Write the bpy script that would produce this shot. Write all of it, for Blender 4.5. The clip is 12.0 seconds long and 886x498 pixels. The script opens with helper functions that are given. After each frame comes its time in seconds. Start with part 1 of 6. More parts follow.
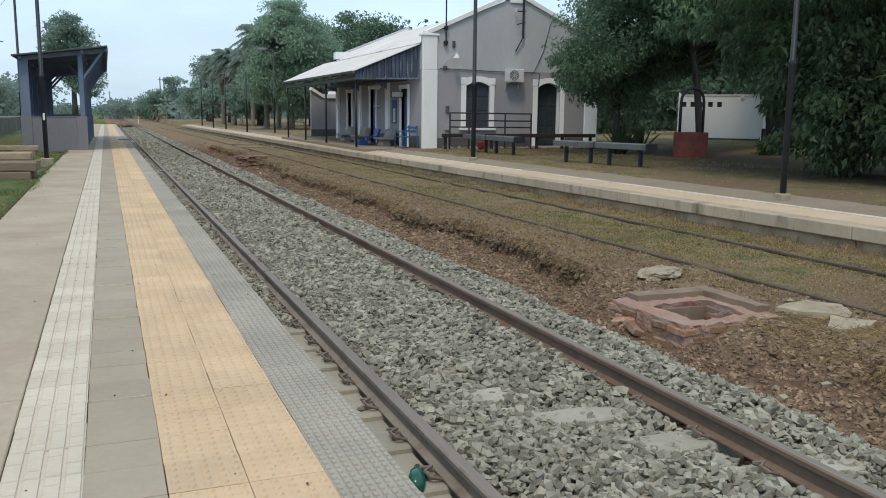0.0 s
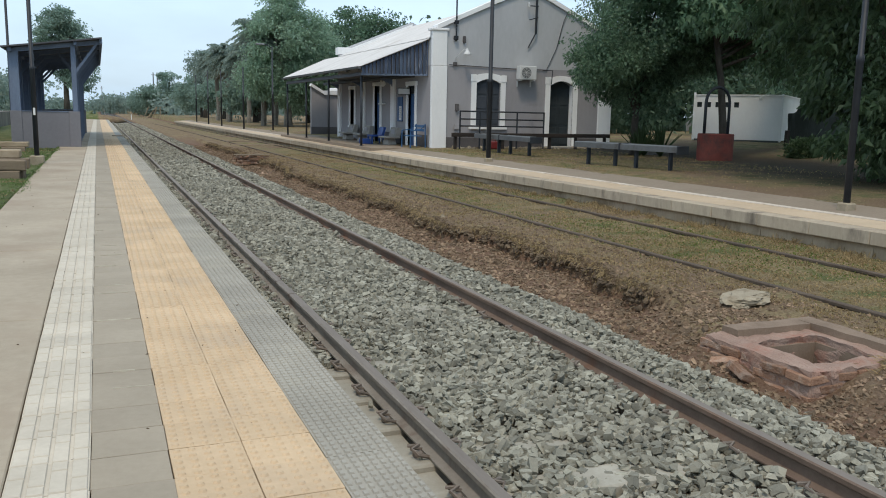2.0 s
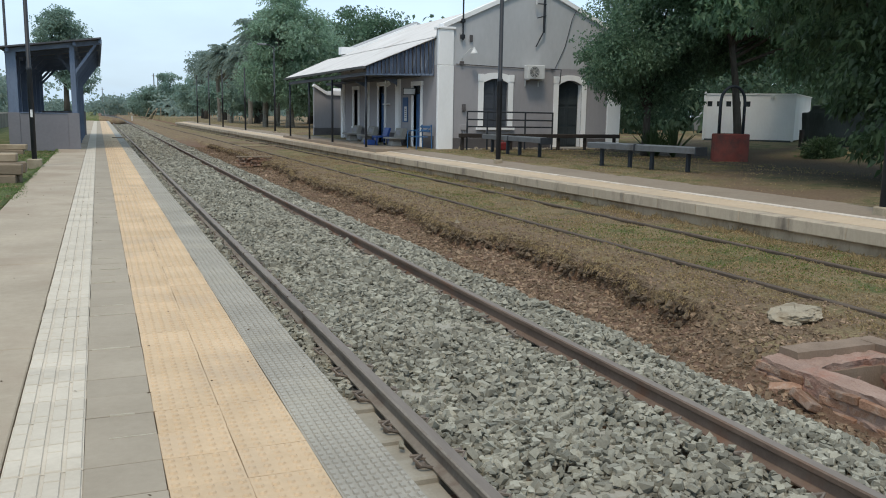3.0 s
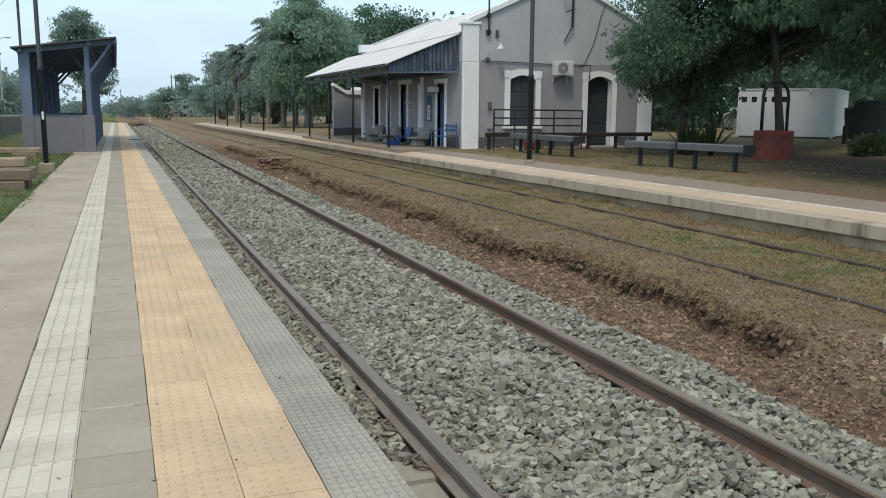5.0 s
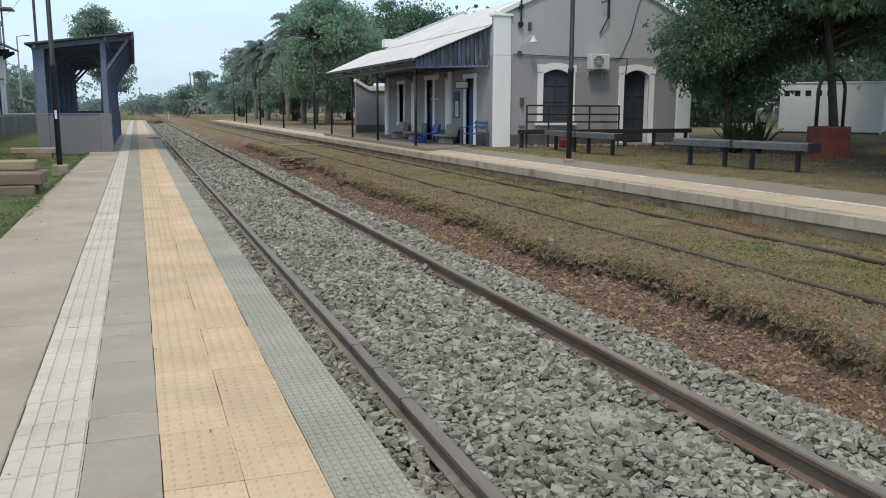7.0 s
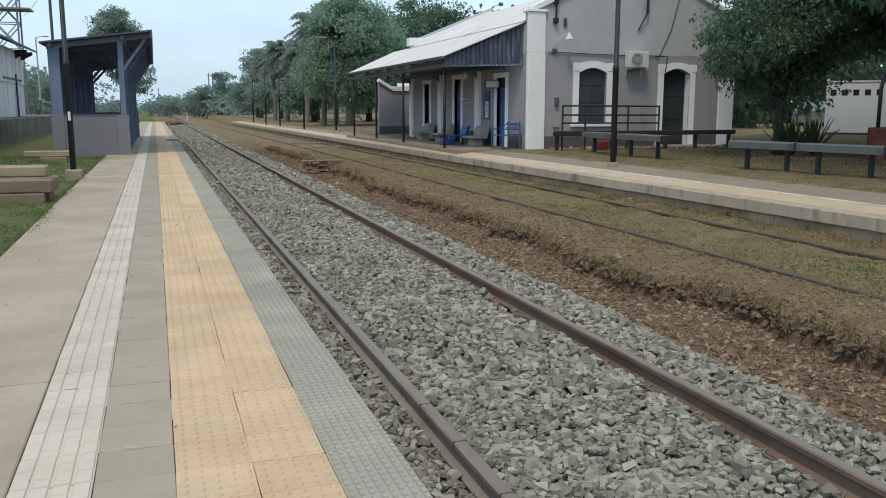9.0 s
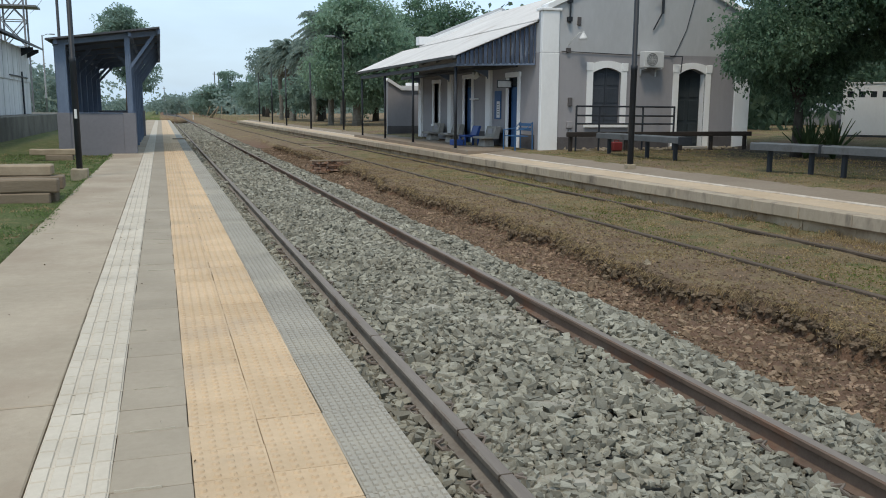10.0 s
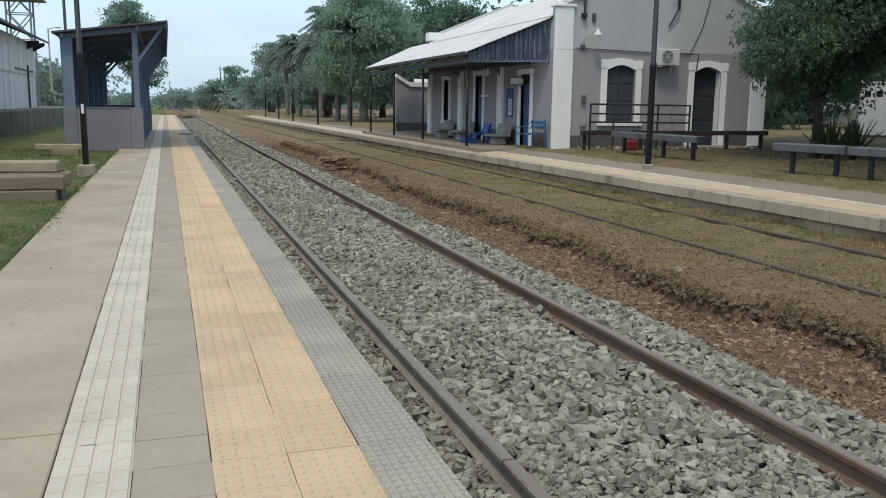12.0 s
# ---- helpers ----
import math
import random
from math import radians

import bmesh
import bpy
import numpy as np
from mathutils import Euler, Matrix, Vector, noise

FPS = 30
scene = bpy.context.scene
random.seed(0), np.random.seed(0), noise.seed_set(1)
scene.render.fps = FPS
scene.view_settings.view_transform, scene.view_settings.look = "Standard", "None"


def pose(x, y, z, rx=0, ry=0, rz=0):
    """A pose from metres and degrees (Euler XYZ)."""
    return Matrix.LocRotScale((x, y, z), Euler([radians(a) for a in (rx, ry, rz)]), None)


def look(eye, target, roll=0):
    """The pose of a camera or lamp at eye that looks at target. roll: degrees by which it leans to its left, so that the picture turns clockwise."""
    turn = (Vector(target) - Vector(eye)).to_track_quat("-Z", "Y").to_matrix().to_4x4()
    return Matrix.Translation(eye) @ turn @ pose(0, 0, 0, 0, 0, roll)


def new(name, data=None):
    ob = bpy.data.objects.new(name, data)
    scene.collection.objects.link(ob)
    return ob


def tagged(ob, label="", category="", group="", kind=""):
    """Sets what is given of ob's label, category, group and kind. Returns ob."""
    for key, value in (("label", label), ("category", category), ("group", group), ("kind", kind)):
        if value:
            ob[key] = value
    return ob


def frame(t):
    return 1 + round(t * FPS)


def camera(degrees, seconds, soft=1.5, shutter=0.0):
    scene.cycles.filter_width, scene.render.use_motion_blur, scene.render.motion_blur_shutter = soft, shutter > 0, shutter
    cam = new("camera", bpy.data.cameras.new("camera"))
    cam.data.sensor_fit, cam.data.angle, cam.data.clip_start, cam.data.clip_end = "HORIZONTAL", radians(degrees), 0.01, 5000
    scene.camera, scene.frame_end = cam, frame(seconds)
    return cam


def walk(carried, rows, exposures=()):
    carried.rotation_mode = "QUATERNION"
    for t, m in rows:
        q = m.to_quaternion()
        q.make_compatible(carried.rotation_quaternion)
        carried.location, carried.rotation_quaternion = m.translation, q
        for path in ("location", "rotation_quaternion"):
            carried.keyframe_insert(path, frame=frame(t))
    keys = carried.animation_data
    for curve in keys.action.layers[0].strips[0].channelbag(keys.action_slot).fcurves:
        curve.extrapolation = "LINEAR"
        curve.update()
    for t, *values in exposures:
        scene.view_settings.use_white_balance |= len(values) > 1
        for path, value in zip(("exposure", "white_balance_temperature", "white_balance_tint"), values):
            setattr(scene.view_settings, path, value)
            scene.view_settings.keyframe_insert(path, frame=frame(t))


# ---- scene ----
cam = camera(55.4, 12.0, soft=1.0)
PATH = [
    (0, (-1.053, -1.424, 1.415), (-0.324, 0.411, 1.101), 0.6),
    (0.5, (-1.057, -1.085, 1.419), (-0.326, 0.749, 1.103), 0.6),
    (1, (-1.074, -0.755, 1.427), (-0.339, 1.078, 1.109), 0.6),
    (1.5, (-1.084, -0.375, 1.414), (-0.345, 1.456, 1.097), 0.8),
    (2, (-1.117, -0.004, 1.41), (-0.371, 1.824, 1.092), 1.1),
    (2.5, (-1.137, 0.312, 1.426), (-0.388, 2.138, 1.107), 1.2),
    (3, (-1.083, 0.656, 1.42), (-0.339, 2.485, 1.102), 0.9),
    (5, (-0.971, 1.752, 1.408), (-0.265, 3.595, 1.087), 0.4),
    (5.5, (-0.966, 1.985, 1.428), (-0.273, 3.832, 1.103), 0.1),
    (6, (-0.936, 2.358, 1.41), (-0.252, 4.208, 1.085), -0.0),
    (6.5, (-0.912, 2.739, 1.396), (-0.237, 4.593, 1.069), -0.1),
    (7, (-0.919, 3.063, 1.427), (-0.252, 4.919, 1.096), 0.1),
    (9, (-0.902, 4.403, 1.418), (-0.272, 6.272, 1.089), -0.0),
    (9.5, (-0.923, 4.662, 1.392), (-0.299, 6.534, 1.066), -0.1),
    (10, (-0.954, 4.862, 1.407), (-0.333, 6.735, 1.078), 0.3),
    (10.5, (-0.987, 5.064, 1.417), (-0.365, 6.935, 1.085), 0.8),
    (11, (-0.99, 5.171, 1.418), (-0.374, 7.044, 1.086), 0.8),
    (11.5, (-1.009, 5.262, 1.425), (-0.394, 7.135, 1.089), 0.9),
    (12, (-1.019, 5.307, 1.419), (-0.407, 7.181, 1.082), 0.7),
]
walk(cam, [(t, look(eye, target, roll)) for t, eye, target, roll in PATH],
     exposures=((0, 0.08, 7150, 10), (3, 0.11, 7150, 10), (7, 0.12, 7150, 10), (9.5, 0.03, 7150, 10), (12, 0.06, 7150, 10)))

# ---- world, sun, exposure ----
world = bpy.data.worlds.new("world")
scene.world = world
world.use_nodes = True
wn, wl = world.node_tree.nodes, world.node_tree.links
wn.clear()
SUN_EL, SUN_AZ = 62.0, 215.0
sky = wn.new("ShaderNodeTexSky")
sky.sky_type = "NISHITA"
sky.sun_disc = False
sky.sun_elevation, sky.sun_rotation = radians(SUN_EL), radians(SUN_AZ)
sky.air_density, sky.dust_density, sky.ozone_density = 1.0, 2.0, 1.6
wtc = wn.new("ShaderNodeTexCoord")
wmap = wn.new("ShaderNodeMapping")
wmap.inputs["Scale"].default_value = (1.0, 1.0, 3.0)
cloud = wn.new("ShaderNodeTexNoise")
cloud.inputs["Scale"].default_value = 2.2
cloud.inputs["Detail"].default_value = 5.0
cloud.inputs["Roughness"].default_value = 0.55
cramp = wn.new("ShaderNodeValToRGB")
cramp.color_ramp.elements[0].position, cramp.color_ramp.elements[1].position = 0.35, 0.7
cramp.color_ramp.elements[0].color = (0.55, 0.55, 0.55, 1)
cramp.color_ramp.elements[1].color = (0.97, 0.97, 0.97, 1)
wmix = wn.new("ShaderNodeMixRGB")
wmix.inputs["Color2"].default_value = (6.5, 9.1, 12.2, 1)
bg = wn.new("ShaderNodeBackground")
bg.inputs["Strength"].default_value = 0.115
wout = wn.new("ShaderNodeOutputWorld")
wl.new(wtc.outputs["Generated"], wmap.inputs["Vector"])
wl.new(wmap.outputs["Vector"], cloud.inputs["Vector"])
wl.new(cloud.outputs["Fac"], cramp.inputs["Fac"])
wl.new(cramp.outputs["Color"], wmix.inputs["Fac"])
wl.new(sky.outputs["Color"], wmix.inputs["Color1"])
wl.new(wmix.outputs["Color"], bg.inputs["Color"])
wl.new(bg.outputs["Background"], wout.inputs["Surface"])
sun = new("sun", bpy.data.lights.new("sun", "SUN"))
sun.data.energy, sun.data.angle, sun.data.color = 1.5, radians(10), (1.0, 0.90, 0.76)
sun_way = Vector((math.sin(radians(SUN_AZ)) * math.cos(radians(SUN_EL)), math.cos(radians(SUN_AZ)) * math.cos(radians(SUN_EL)), math.sin(radians(SUN_EL))))
sun.matrix_world = look(sun_way * 60, (0, 0, 0))

# ---- materials ----


def nodes_of(name):
    m = bpy.data.materials.new(name)
    m.use_nodes = True
    n, l = m.node_tree.nodes, m.node_tree.links
    return m, n, l, n["Principled BSDF"]


def noise_node(n, l, vec, scale, detail=4.0, rough=0.55):
    t = n.new("ShaderNodeTexNoise")
    t.inputs["Scale"].default_value, t.inputs["Detail"].default_value, t.inputs["Roughness"].default_value = scale, detail, rough
    l.new(vec, t.inputs["Vector"])
    return t.outputs["Fac"]


def ramp_node(n, l, fac, a, b, c1=(0, 0, 0), c2=(1, 1, 1)):
    r = n.new("ShaderNodeValToRGB")
    r.color_ramp.elements[0].position, r.color_ramp.elements[1].position = a, b
    r.color_ramp.elements[0].color, r.color_ramp.elements[1].color = (*c1, 1), (*c2, 1)
    l.new(fac, r.inputs["Fac"])
    return r.outputs["Color"]


def mix_node(n, l, fac, a, b, kind="MIX"):
    m = n.new("ShaderNodeMixRGB")
    m.blend_type = kind
    for slot, v in (("Fac", fac), ("Color1", a), ("Color2", b)):
        if isinstance(v, (int, float)):
            m.inputs[slot].default_value = v
        elif isinstance(v, tuple):
            m.inputs[slot].default_value = (*v, 1)
        else:
            l.new(v, m.inputs[slot])
    return m.outputs["Color"]


def math_node(n, l, op, a, b=0.0):
    m = n.new("ShaderNodeMath")
    m.operation = op
    for i, v in enumerate((a, b)):
        if isinstance(v, (int, float)):
            m.inputs[i].default_value = v
        else:
            l.new(v, m.inputs[i])
    return m.outputs[0]


def bump_node(n, l, bsdf, height, strength, distance):
    b = n.new("ShaderNodeBump")
    b.inputs["Strength"].default_value, b.inputs["Distance"].default_value = strength, distance
    l.new(height, b.inputs["Height"])
    l.new(b.outputs["Normal"], bsdf.inputs["Normal"])


def surface(name, c1, c2, scale=3.0, rough=0.8, bump=0.3, bscale=60.0, stain=None, stain_scale=0.8, stain_at=(0.52, 0.72),
            metallic=0.0, stretch=(1, 1, 1), piece=0.0, island=0.0, depth=0.01, upper=None):
    """A worn surface: two tones at two scales, stains of their own shape, fine relief; piece: brightness change from piece to piece.
    upper: (height, tone, tone) of the paint above a line."""
    m, n, l, bsdf = nodes_of(name)
    geo, mp = n.new("ShaderNodeNewGeometry"), n.new("ShaderNodeMapping")
    mp.inputs["Scale"].default_value = stretch
    l.new(geo.outputs["Position"], mp.inputs["Vector"])
    v = mp.outputs["Vector"]
    big, fine = noise_node(n, l, v, scale), noise_node(n, l, v, scale * 14, 6.0, 0.7)
    both = math_node(n, l, "ADD", math_node(n, l, "MULTIPLY", big, 0.6), math_node(n, l, "MULTIPLY", fine, 0.4))
    col = ramp_node(n, l, both, 0.36, 0.64, c1, c2)
    if upper:
        sep = n.new("ShaderNodeSeparateXYZ")
        l.new(geo.outputs["Position"], sep.inputs[0])
        col = mix_node(n, l, math_node(n, l, "GREATER_THAN", sep.outputs["Z"], upper[0]), col, ramp_node(n, l, both, 0.36, 0.64, upper[1], upper[2]))
    if stain:
        s = ramp_node(n, l, noise_node(n, l, v, stain_scale, 5.0, 0.65), *stain_at)
        col = mix_node(n, l, s, col, stain)
    for amount, node, out in ((piece, "ShaderNodeObjectInfo", "Random"), (island, "ShaderNodeNewGeometry", "Random Per Island")):
        if amount:
            o = n.new(node)
            k = math_node(n, l, "ADD", math_node(n, l, "MULTIPLY", o.outputs[out], 2 * amount), 1 - amount)
            col = mix_node(n, l, 1.0, col, k, "MULTIPLY")
    l.new(col, bsdf.inputs["Base Color"])
    bsdf.inputs["Roughness"].default_value, bsdf.inputs["Metallic"].default_value = rough, metallic
    bsdf.inputs["Specular IOR Level"].default_value = 0.3
    if bump:
        bump_node(n, l, bsdf, noise_node(n, l, v, bscale, 5.0, 0.65), bump, depth)
    return m


CONCRETE = surface("platform concrete", (0.322, 0.262, 0.192), (0.427, 0.351, 0.262), 0.9, 0.85, 0.35, 40, (0.31, 0.238, 0.172), 0.6, (0.48, 0.68))
GREY_TILE = surface("grey paver", (0.296, 0.245, 0.183), (0.362, 0.302, 0.229), 1.5, 0.85, 0.2, 90, (0.354, 0.294, 0.223), 0.5, piece=0.05)
WHITE_TILE = surface("white guide tile", (0.479, 0.414, 0.328), (0.577, 0.507, 0.411), 2.0, 0.8, 0.2, 70, (0.411, 0.358, 0.29), 1.6, (0.55, 0.75), piece=0.05)
YELLOW_TILE = surface("yellow warning tile", (0.505, 0.358, 0.222), (0.615, 0.448, 0.29), 1.6, 0.85, 0.4, 70, (0.47, 0.35, 0.24), 1.3, (0.5, 0.72), piece=0.06)
GROOVE_TILE = surface("grey grooved tile", (0.288, 0.262, 0.219), (0.371, 0.338, 0.284), 1.5, 0.85, 0.25, 90, (0.412, 0.37, 0.298), 0.8, piece=0.05)
RAIL_RUST = surface("rusty rail", (0.118, 0.079, 0.0583), (0.194, 0.134, 0.0994), 2.0, 0.75, 0.3, 120, (0.172, 0.0752, 0.0397), 1.2, (0.55, 0.7))
RAIL_DUSTY = surface("dusty rail side", (0.19, 0.165, 0.14), (0.28, 0.25, 0.215), 2.0, 0.85, 0.3, 120, (0.15, 0.105, 0.08), 2.4, (0.54, 0.7))
RAIL_HEAD = surface("worn rail head", (0.165, 0.138, 0.117), (0.24, 0.204, 0.175), 2.0, 0.8, 0.1, 60, metallic=0.0, stretch=(1, 0.1, 1))
OLD_RAIL = surface("old rail", (0.075, 0.055, 0.041), (0.135, 0.1, 0.074), 2.0, 0.85, 0.4, 60)
SLEEPER = surface("concrete sleeper", (0.292, 0.264, 0.212), (0.39, 0.358, 0.296), 3.0, 0.9, 0.3, 80, (0.26, 0.232, 0.187), 1.8, piece=0.08)
CLIP = surface("sleeper clip steel", (0.12, 0.101, 0.0864), (0.24, 0.192, 0.156), 8.0, 0.7, 0.2, 80)
STONE = surface("ballast stone", (0.193, 0.182, 0.143), (0.324, 0.305, 0.245), 6.0, 0.95, 0.4, 90, (0.242, 0.223, 0.175), 0.8, (0.5, 0.72), island=0.36)
# bed tone is dark so that the gaps between stones read as shaded
GAP_SHADE_BED = surface("ballast bed with gap shade", (0.054, 0.0528, 0.048), (0.12, 0.117, 0.108), 14.0, 0.95, 1.0, 26, depth=0.04)
RUBBLE = surface("red rubble stone", (0.115, 0.079, 0.05), (0.27, 0.185, 0.12), 6.0, 0.95, 0.4, 80, (0.299, 0.205, 0.141), 1.5, island=0.45)
EDGE_PAVE = surface("sandy platform edge paving", (0.46, 0.348, 0.238), (0.555, 0.43, 0.305), 1.0, 0.9, 0.3, 50, (0.42, 0.34, 0.25), 0.9, (0.52, 0.75))
CLOD = surface("dark rooty soil", (0.0828, 0.0582, 0.0389), (0.19, 0.137, 0.0907), 7.0, 0.95, 0.8, 60, (0.218, 0.162, 0.103), 2.0, (0.5, 0.7), island=0.35, depth=0.02)
MORTAR_PALE = surface("pale mortar smear", (0.38, 0.33, 0.255), (0.46, 0.405, 0.32), 8.0, 0.9, 0.2, 90)
TARP = surface("dark green tarpaulin", (0.045, 0.055, 0.05), (0.085, 0.095, 0.088), 1.6, 0.7, 0.3, 30, stretch=(1, 1, 0.3))
PLAT_WALL = surface("platform wall concrete", (0.30, 0.235, 0.165), (0.44, 0.35, 0.25), 1.6, 0.9, 0.4, 40, (0.189, 0.137, 0.086), 1.8, (0.48, 0.66), piece=0.07, stretch=(1, 1, 0.5))
COPING = surface("coping concrete", (0.344, 0.279, 0.206), (0.465, 0.386, 0.293), 1.2, 0.85, 0.3, 50, (0.158, 0.13, 0.102), 2.4, (0.52, 0.72), piece=0.08, stretch=(1, 1, 0.35))
PAVING = surface("worn platform paving", (0.218, 0.171, 0.125), (0.291, 0.234, 0.179), 0.9, 0.9, 0.3, 40, (0.218, 0.179, 0.137), 0.9)
LINE_PAINT = surface("worn white line", (0.50, 0.43, 0.36), (0.63, 0.56, 0.48), 3.0, 0.8, 0.15, 60, (0.42, 0.33, 0.25), 2.0, (0.48, 0.66))
WALL_GREY = surface("grey rendered wall", (0.288, 0.277, 0.287), (0.342, 0.329, 0.339), 0.5, 0.9, 0.25, 60, (0.365, 0.355, 0.36), 0.35, (0.55, 0.85), stretch=(1, 1, 0.35),
                    upper=(3.1, (0.41, 0.415, 0.425), (0.49, 0.495, 0.505)))
WALL_BASE = surface("dark plinth render", (0.085, 0.078, 0.08), (0.13, 0.12, 0.12), 1.5, 0.9, 0.3, 60)
WHITE_PAINT = surface("white wall paint", (0.79, 0.785, 0.775), (0.87, 0.865, 0.855), 1.0, 0.8, 0.15, 50, (0.68, 0.655, 0.615), 1.1, (0.62, 0.82), stretch=(1, 1, 0.5))
ROOF_SHEET = surface("white painted roof sheet", (0.54, 0.52, 0.50), (0.66, 0.64, 0.62), 0.8, 0.6, 0.1, 30, (0.40, 0.35, 0.31), 0.9, (0.58, 0.78), stretch=(0.4, 1, 1))
SLATE_BOARD = surface("blue grey boards", (0.046, 0.064, 0.106), (0.086, 0.116, 0.17), 2.5, 0.75, 0.3, 50, (0.24, 0.275, 0.34), 3.2, (0.56, 0.68), stretch=(3, 3, 0.3), piece=0.25)
SLATE = surface("slate blue paint", (0.114, 0.15, 0.216), (0.169, 0.216, 0.296), 1.2, 0.75, 0.2, 50, stretch=(1, 1, 0.4))
SHELTER_WALL = surface("shelter wall render", (0.175, 0.17, 0.185), (0.215, 0.21, 0.225), 0.8, 0.9, 0.25, 60)
DARK_DOOR = surface("dark green paint", (0.022, 0.03, 0.034), (0.038, 0.047, 0.052), 2.0, 0.6, 0.15, 40)
SHUTTER = surface("slate grey shutter paint", (0.042, 0.05, 0.062), (0.068, 0.078, 0.094), 2.0, 0.5, 0.15, 40, stretch=(1, 1, 0.4))
BLUE_DOOR = surface("blue door paint", (0.03, 0.085, 0.20), (0.05, 0.12, 0.26), 2.0, 0.55, 0.1, 40)
BLUE_CHAIR = surface("blue seat paint", (0.02, 0.06, 0.22), (0.035, 0.09, 0.30), 3.0, 0.5, 0.1, 40)
SKY_BLUE = surface("light blue bench paint", (0.025, 0.09, 0.20), (0.04, 0.12, 0.25), 3.0, 0.5, 0.1, 40)
BLACK_METAL = surface("black metal", (0.018, 0.021, 0.026), (0.034, 0.039, 0.047), 3.0, 0.5, 0.1, 60)
GUARD = surface("grey guardrail beam", (0.0968, 0.102, 0.106), (0.152, 0.157, 0.161), 2.0, 0.5, 0.15, 50, (0.0736, 0.069, 0.0644), 2.0, metallic=0.2)
BROWN_RAIL = surface("dark brown timber", (0.022, 0.017, 0.015), (0.045, 0.036, 0.03), 3.0, 0.8, 0.3, 50, stretch=(0.3, 3, 3))
RED_DRUM = surface("faded red paint", (0.14, 0.034, 0.026), (0.21, 0.058, 0.044), 2.5, 0.85, 0.3, 50, (0.07, 0.04, 0.035), 1.8, (0.45, 0.65))
BENCH_STONE = surface("cast concrete", (0.25, 0.235, 0.21), (0.34, 0.32, 0.29), 3.0, 0.9, 0.3, 60)
BRICK = surface("red brick", (0.262, 0.142, 0.092), (0.395, 0.235, 0.152), 9.0, 0.95, 0.9, 50, (0.37, 0.263, 0.202), 9.0, (0.47, 0.6), piece=0.22, depth=0.02)
MORTAR = surface("pinkish mortar", (0.279, 0.181, 0.14), (0.391, 0.27, 0.214), 4.0, 0.95, 0.6, 40, (0.326, 0.158, 0.112), 3.0, (0.5, 0.68), depth=0.03)
PIT_INNER = surface("damp brick lining", (0.18, 0.128, 0.0925), (0.27, 0.196, 0.144), 4.0, 0.95, 0.5, 40)
PALE_SLAB = surface("pale broken concrete", (0.267, 0.221, 0.158), (0.401, 0.338, 0.248), 5.0, 0.95, 0.6, 40, (0.246, 0.191, 0.128), 4.0, depth=0.02)
TIMBER = surface("weathered timber", (0.202, 0.152, 0.105), (0.311, 0.242, 0.172), 2.0, 0.9, 0.5, 40, (0.134, 0.0984, 0.0663), 2.0, stretch=(0.4, 3, 3), piece=0.2)
PALE_TIMBER = surface("pale cut timber", (0.292, 0.227, 0.152), (0.404, 0.319, 0.224), 3.0, 0.9, 0.4, 40, piece=0.1)
PALE_BARK = surface("pale grey bark", (0.16, 0.14, 0.115), (0.27, 0.245, 0.205), 4.0, 0.95, 0.8, 14, stretch=(1, 1, 2), depth=0.04)
BARK = surface("grey brown bark", (0.05, 0.042, 0.035), (0.10, 0.085, 0.07), 5.0, 0.95, 0.8, 20, stretch=(2, 2, 0.4), depth=0.04)
CORRUGATED = surface("old whitewashed sheet", (0.504, 0.504, 0.504), (0.672, 0.672, 0.672), 0.8, 0.7, 0.15, 30, (0.24, 0.18, 0.144), 1.1, (0.58, 0.75), stretch=(1.5, 1.5, 0.25))
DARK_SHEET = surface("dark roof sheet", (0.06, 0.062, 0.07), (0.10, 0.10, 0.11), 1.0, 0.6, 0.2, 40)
DOCK = surface("dirty dock concrete", (0.115, 0.103, 0.084), (0.218, 0.2, 0.168), 1.0, 0.95, 0.4, 30, (0.0689, 0.0631, 0.0504), 0.8, stretch=(1, 1, 0.5))
STEEL = surface("tower steel", (0.16, 0.165, 0.17), (0.24, 0.245, 0.25), 3.0, 0.6, 0.1, 40)
PLASTIC = surface("off-white plastic", (0.55, 0.55, 0.54), (0.64, 0.64, 0.63), 3.0, 0.5, 0.05, 60)
FAN_DARK = surface("dark fan grille", (0.07, 0.075, 0.08), (0.12, 0.125, 0.13), 5.0, 0.6, 0.1, 60)
RED_PLASTIC = surface("red plastic", (0.137, 0.0147, 0.0147), (0.176, 0.0245, 0.0221), 3.0, 0.5, 0.1, 60)
PAPER = surface("notice paper", (0.62, 0.62, 0.60), (0.70, 0.70, 0.68), 4.0, 0.8, 0.05, 60)
GREEN_GLASS = surface("green plastic bottle", (0.012, 0.084, 0.06), (0.024, 0.12, 0.09), 4.0, 0.2, 0.05, 40)


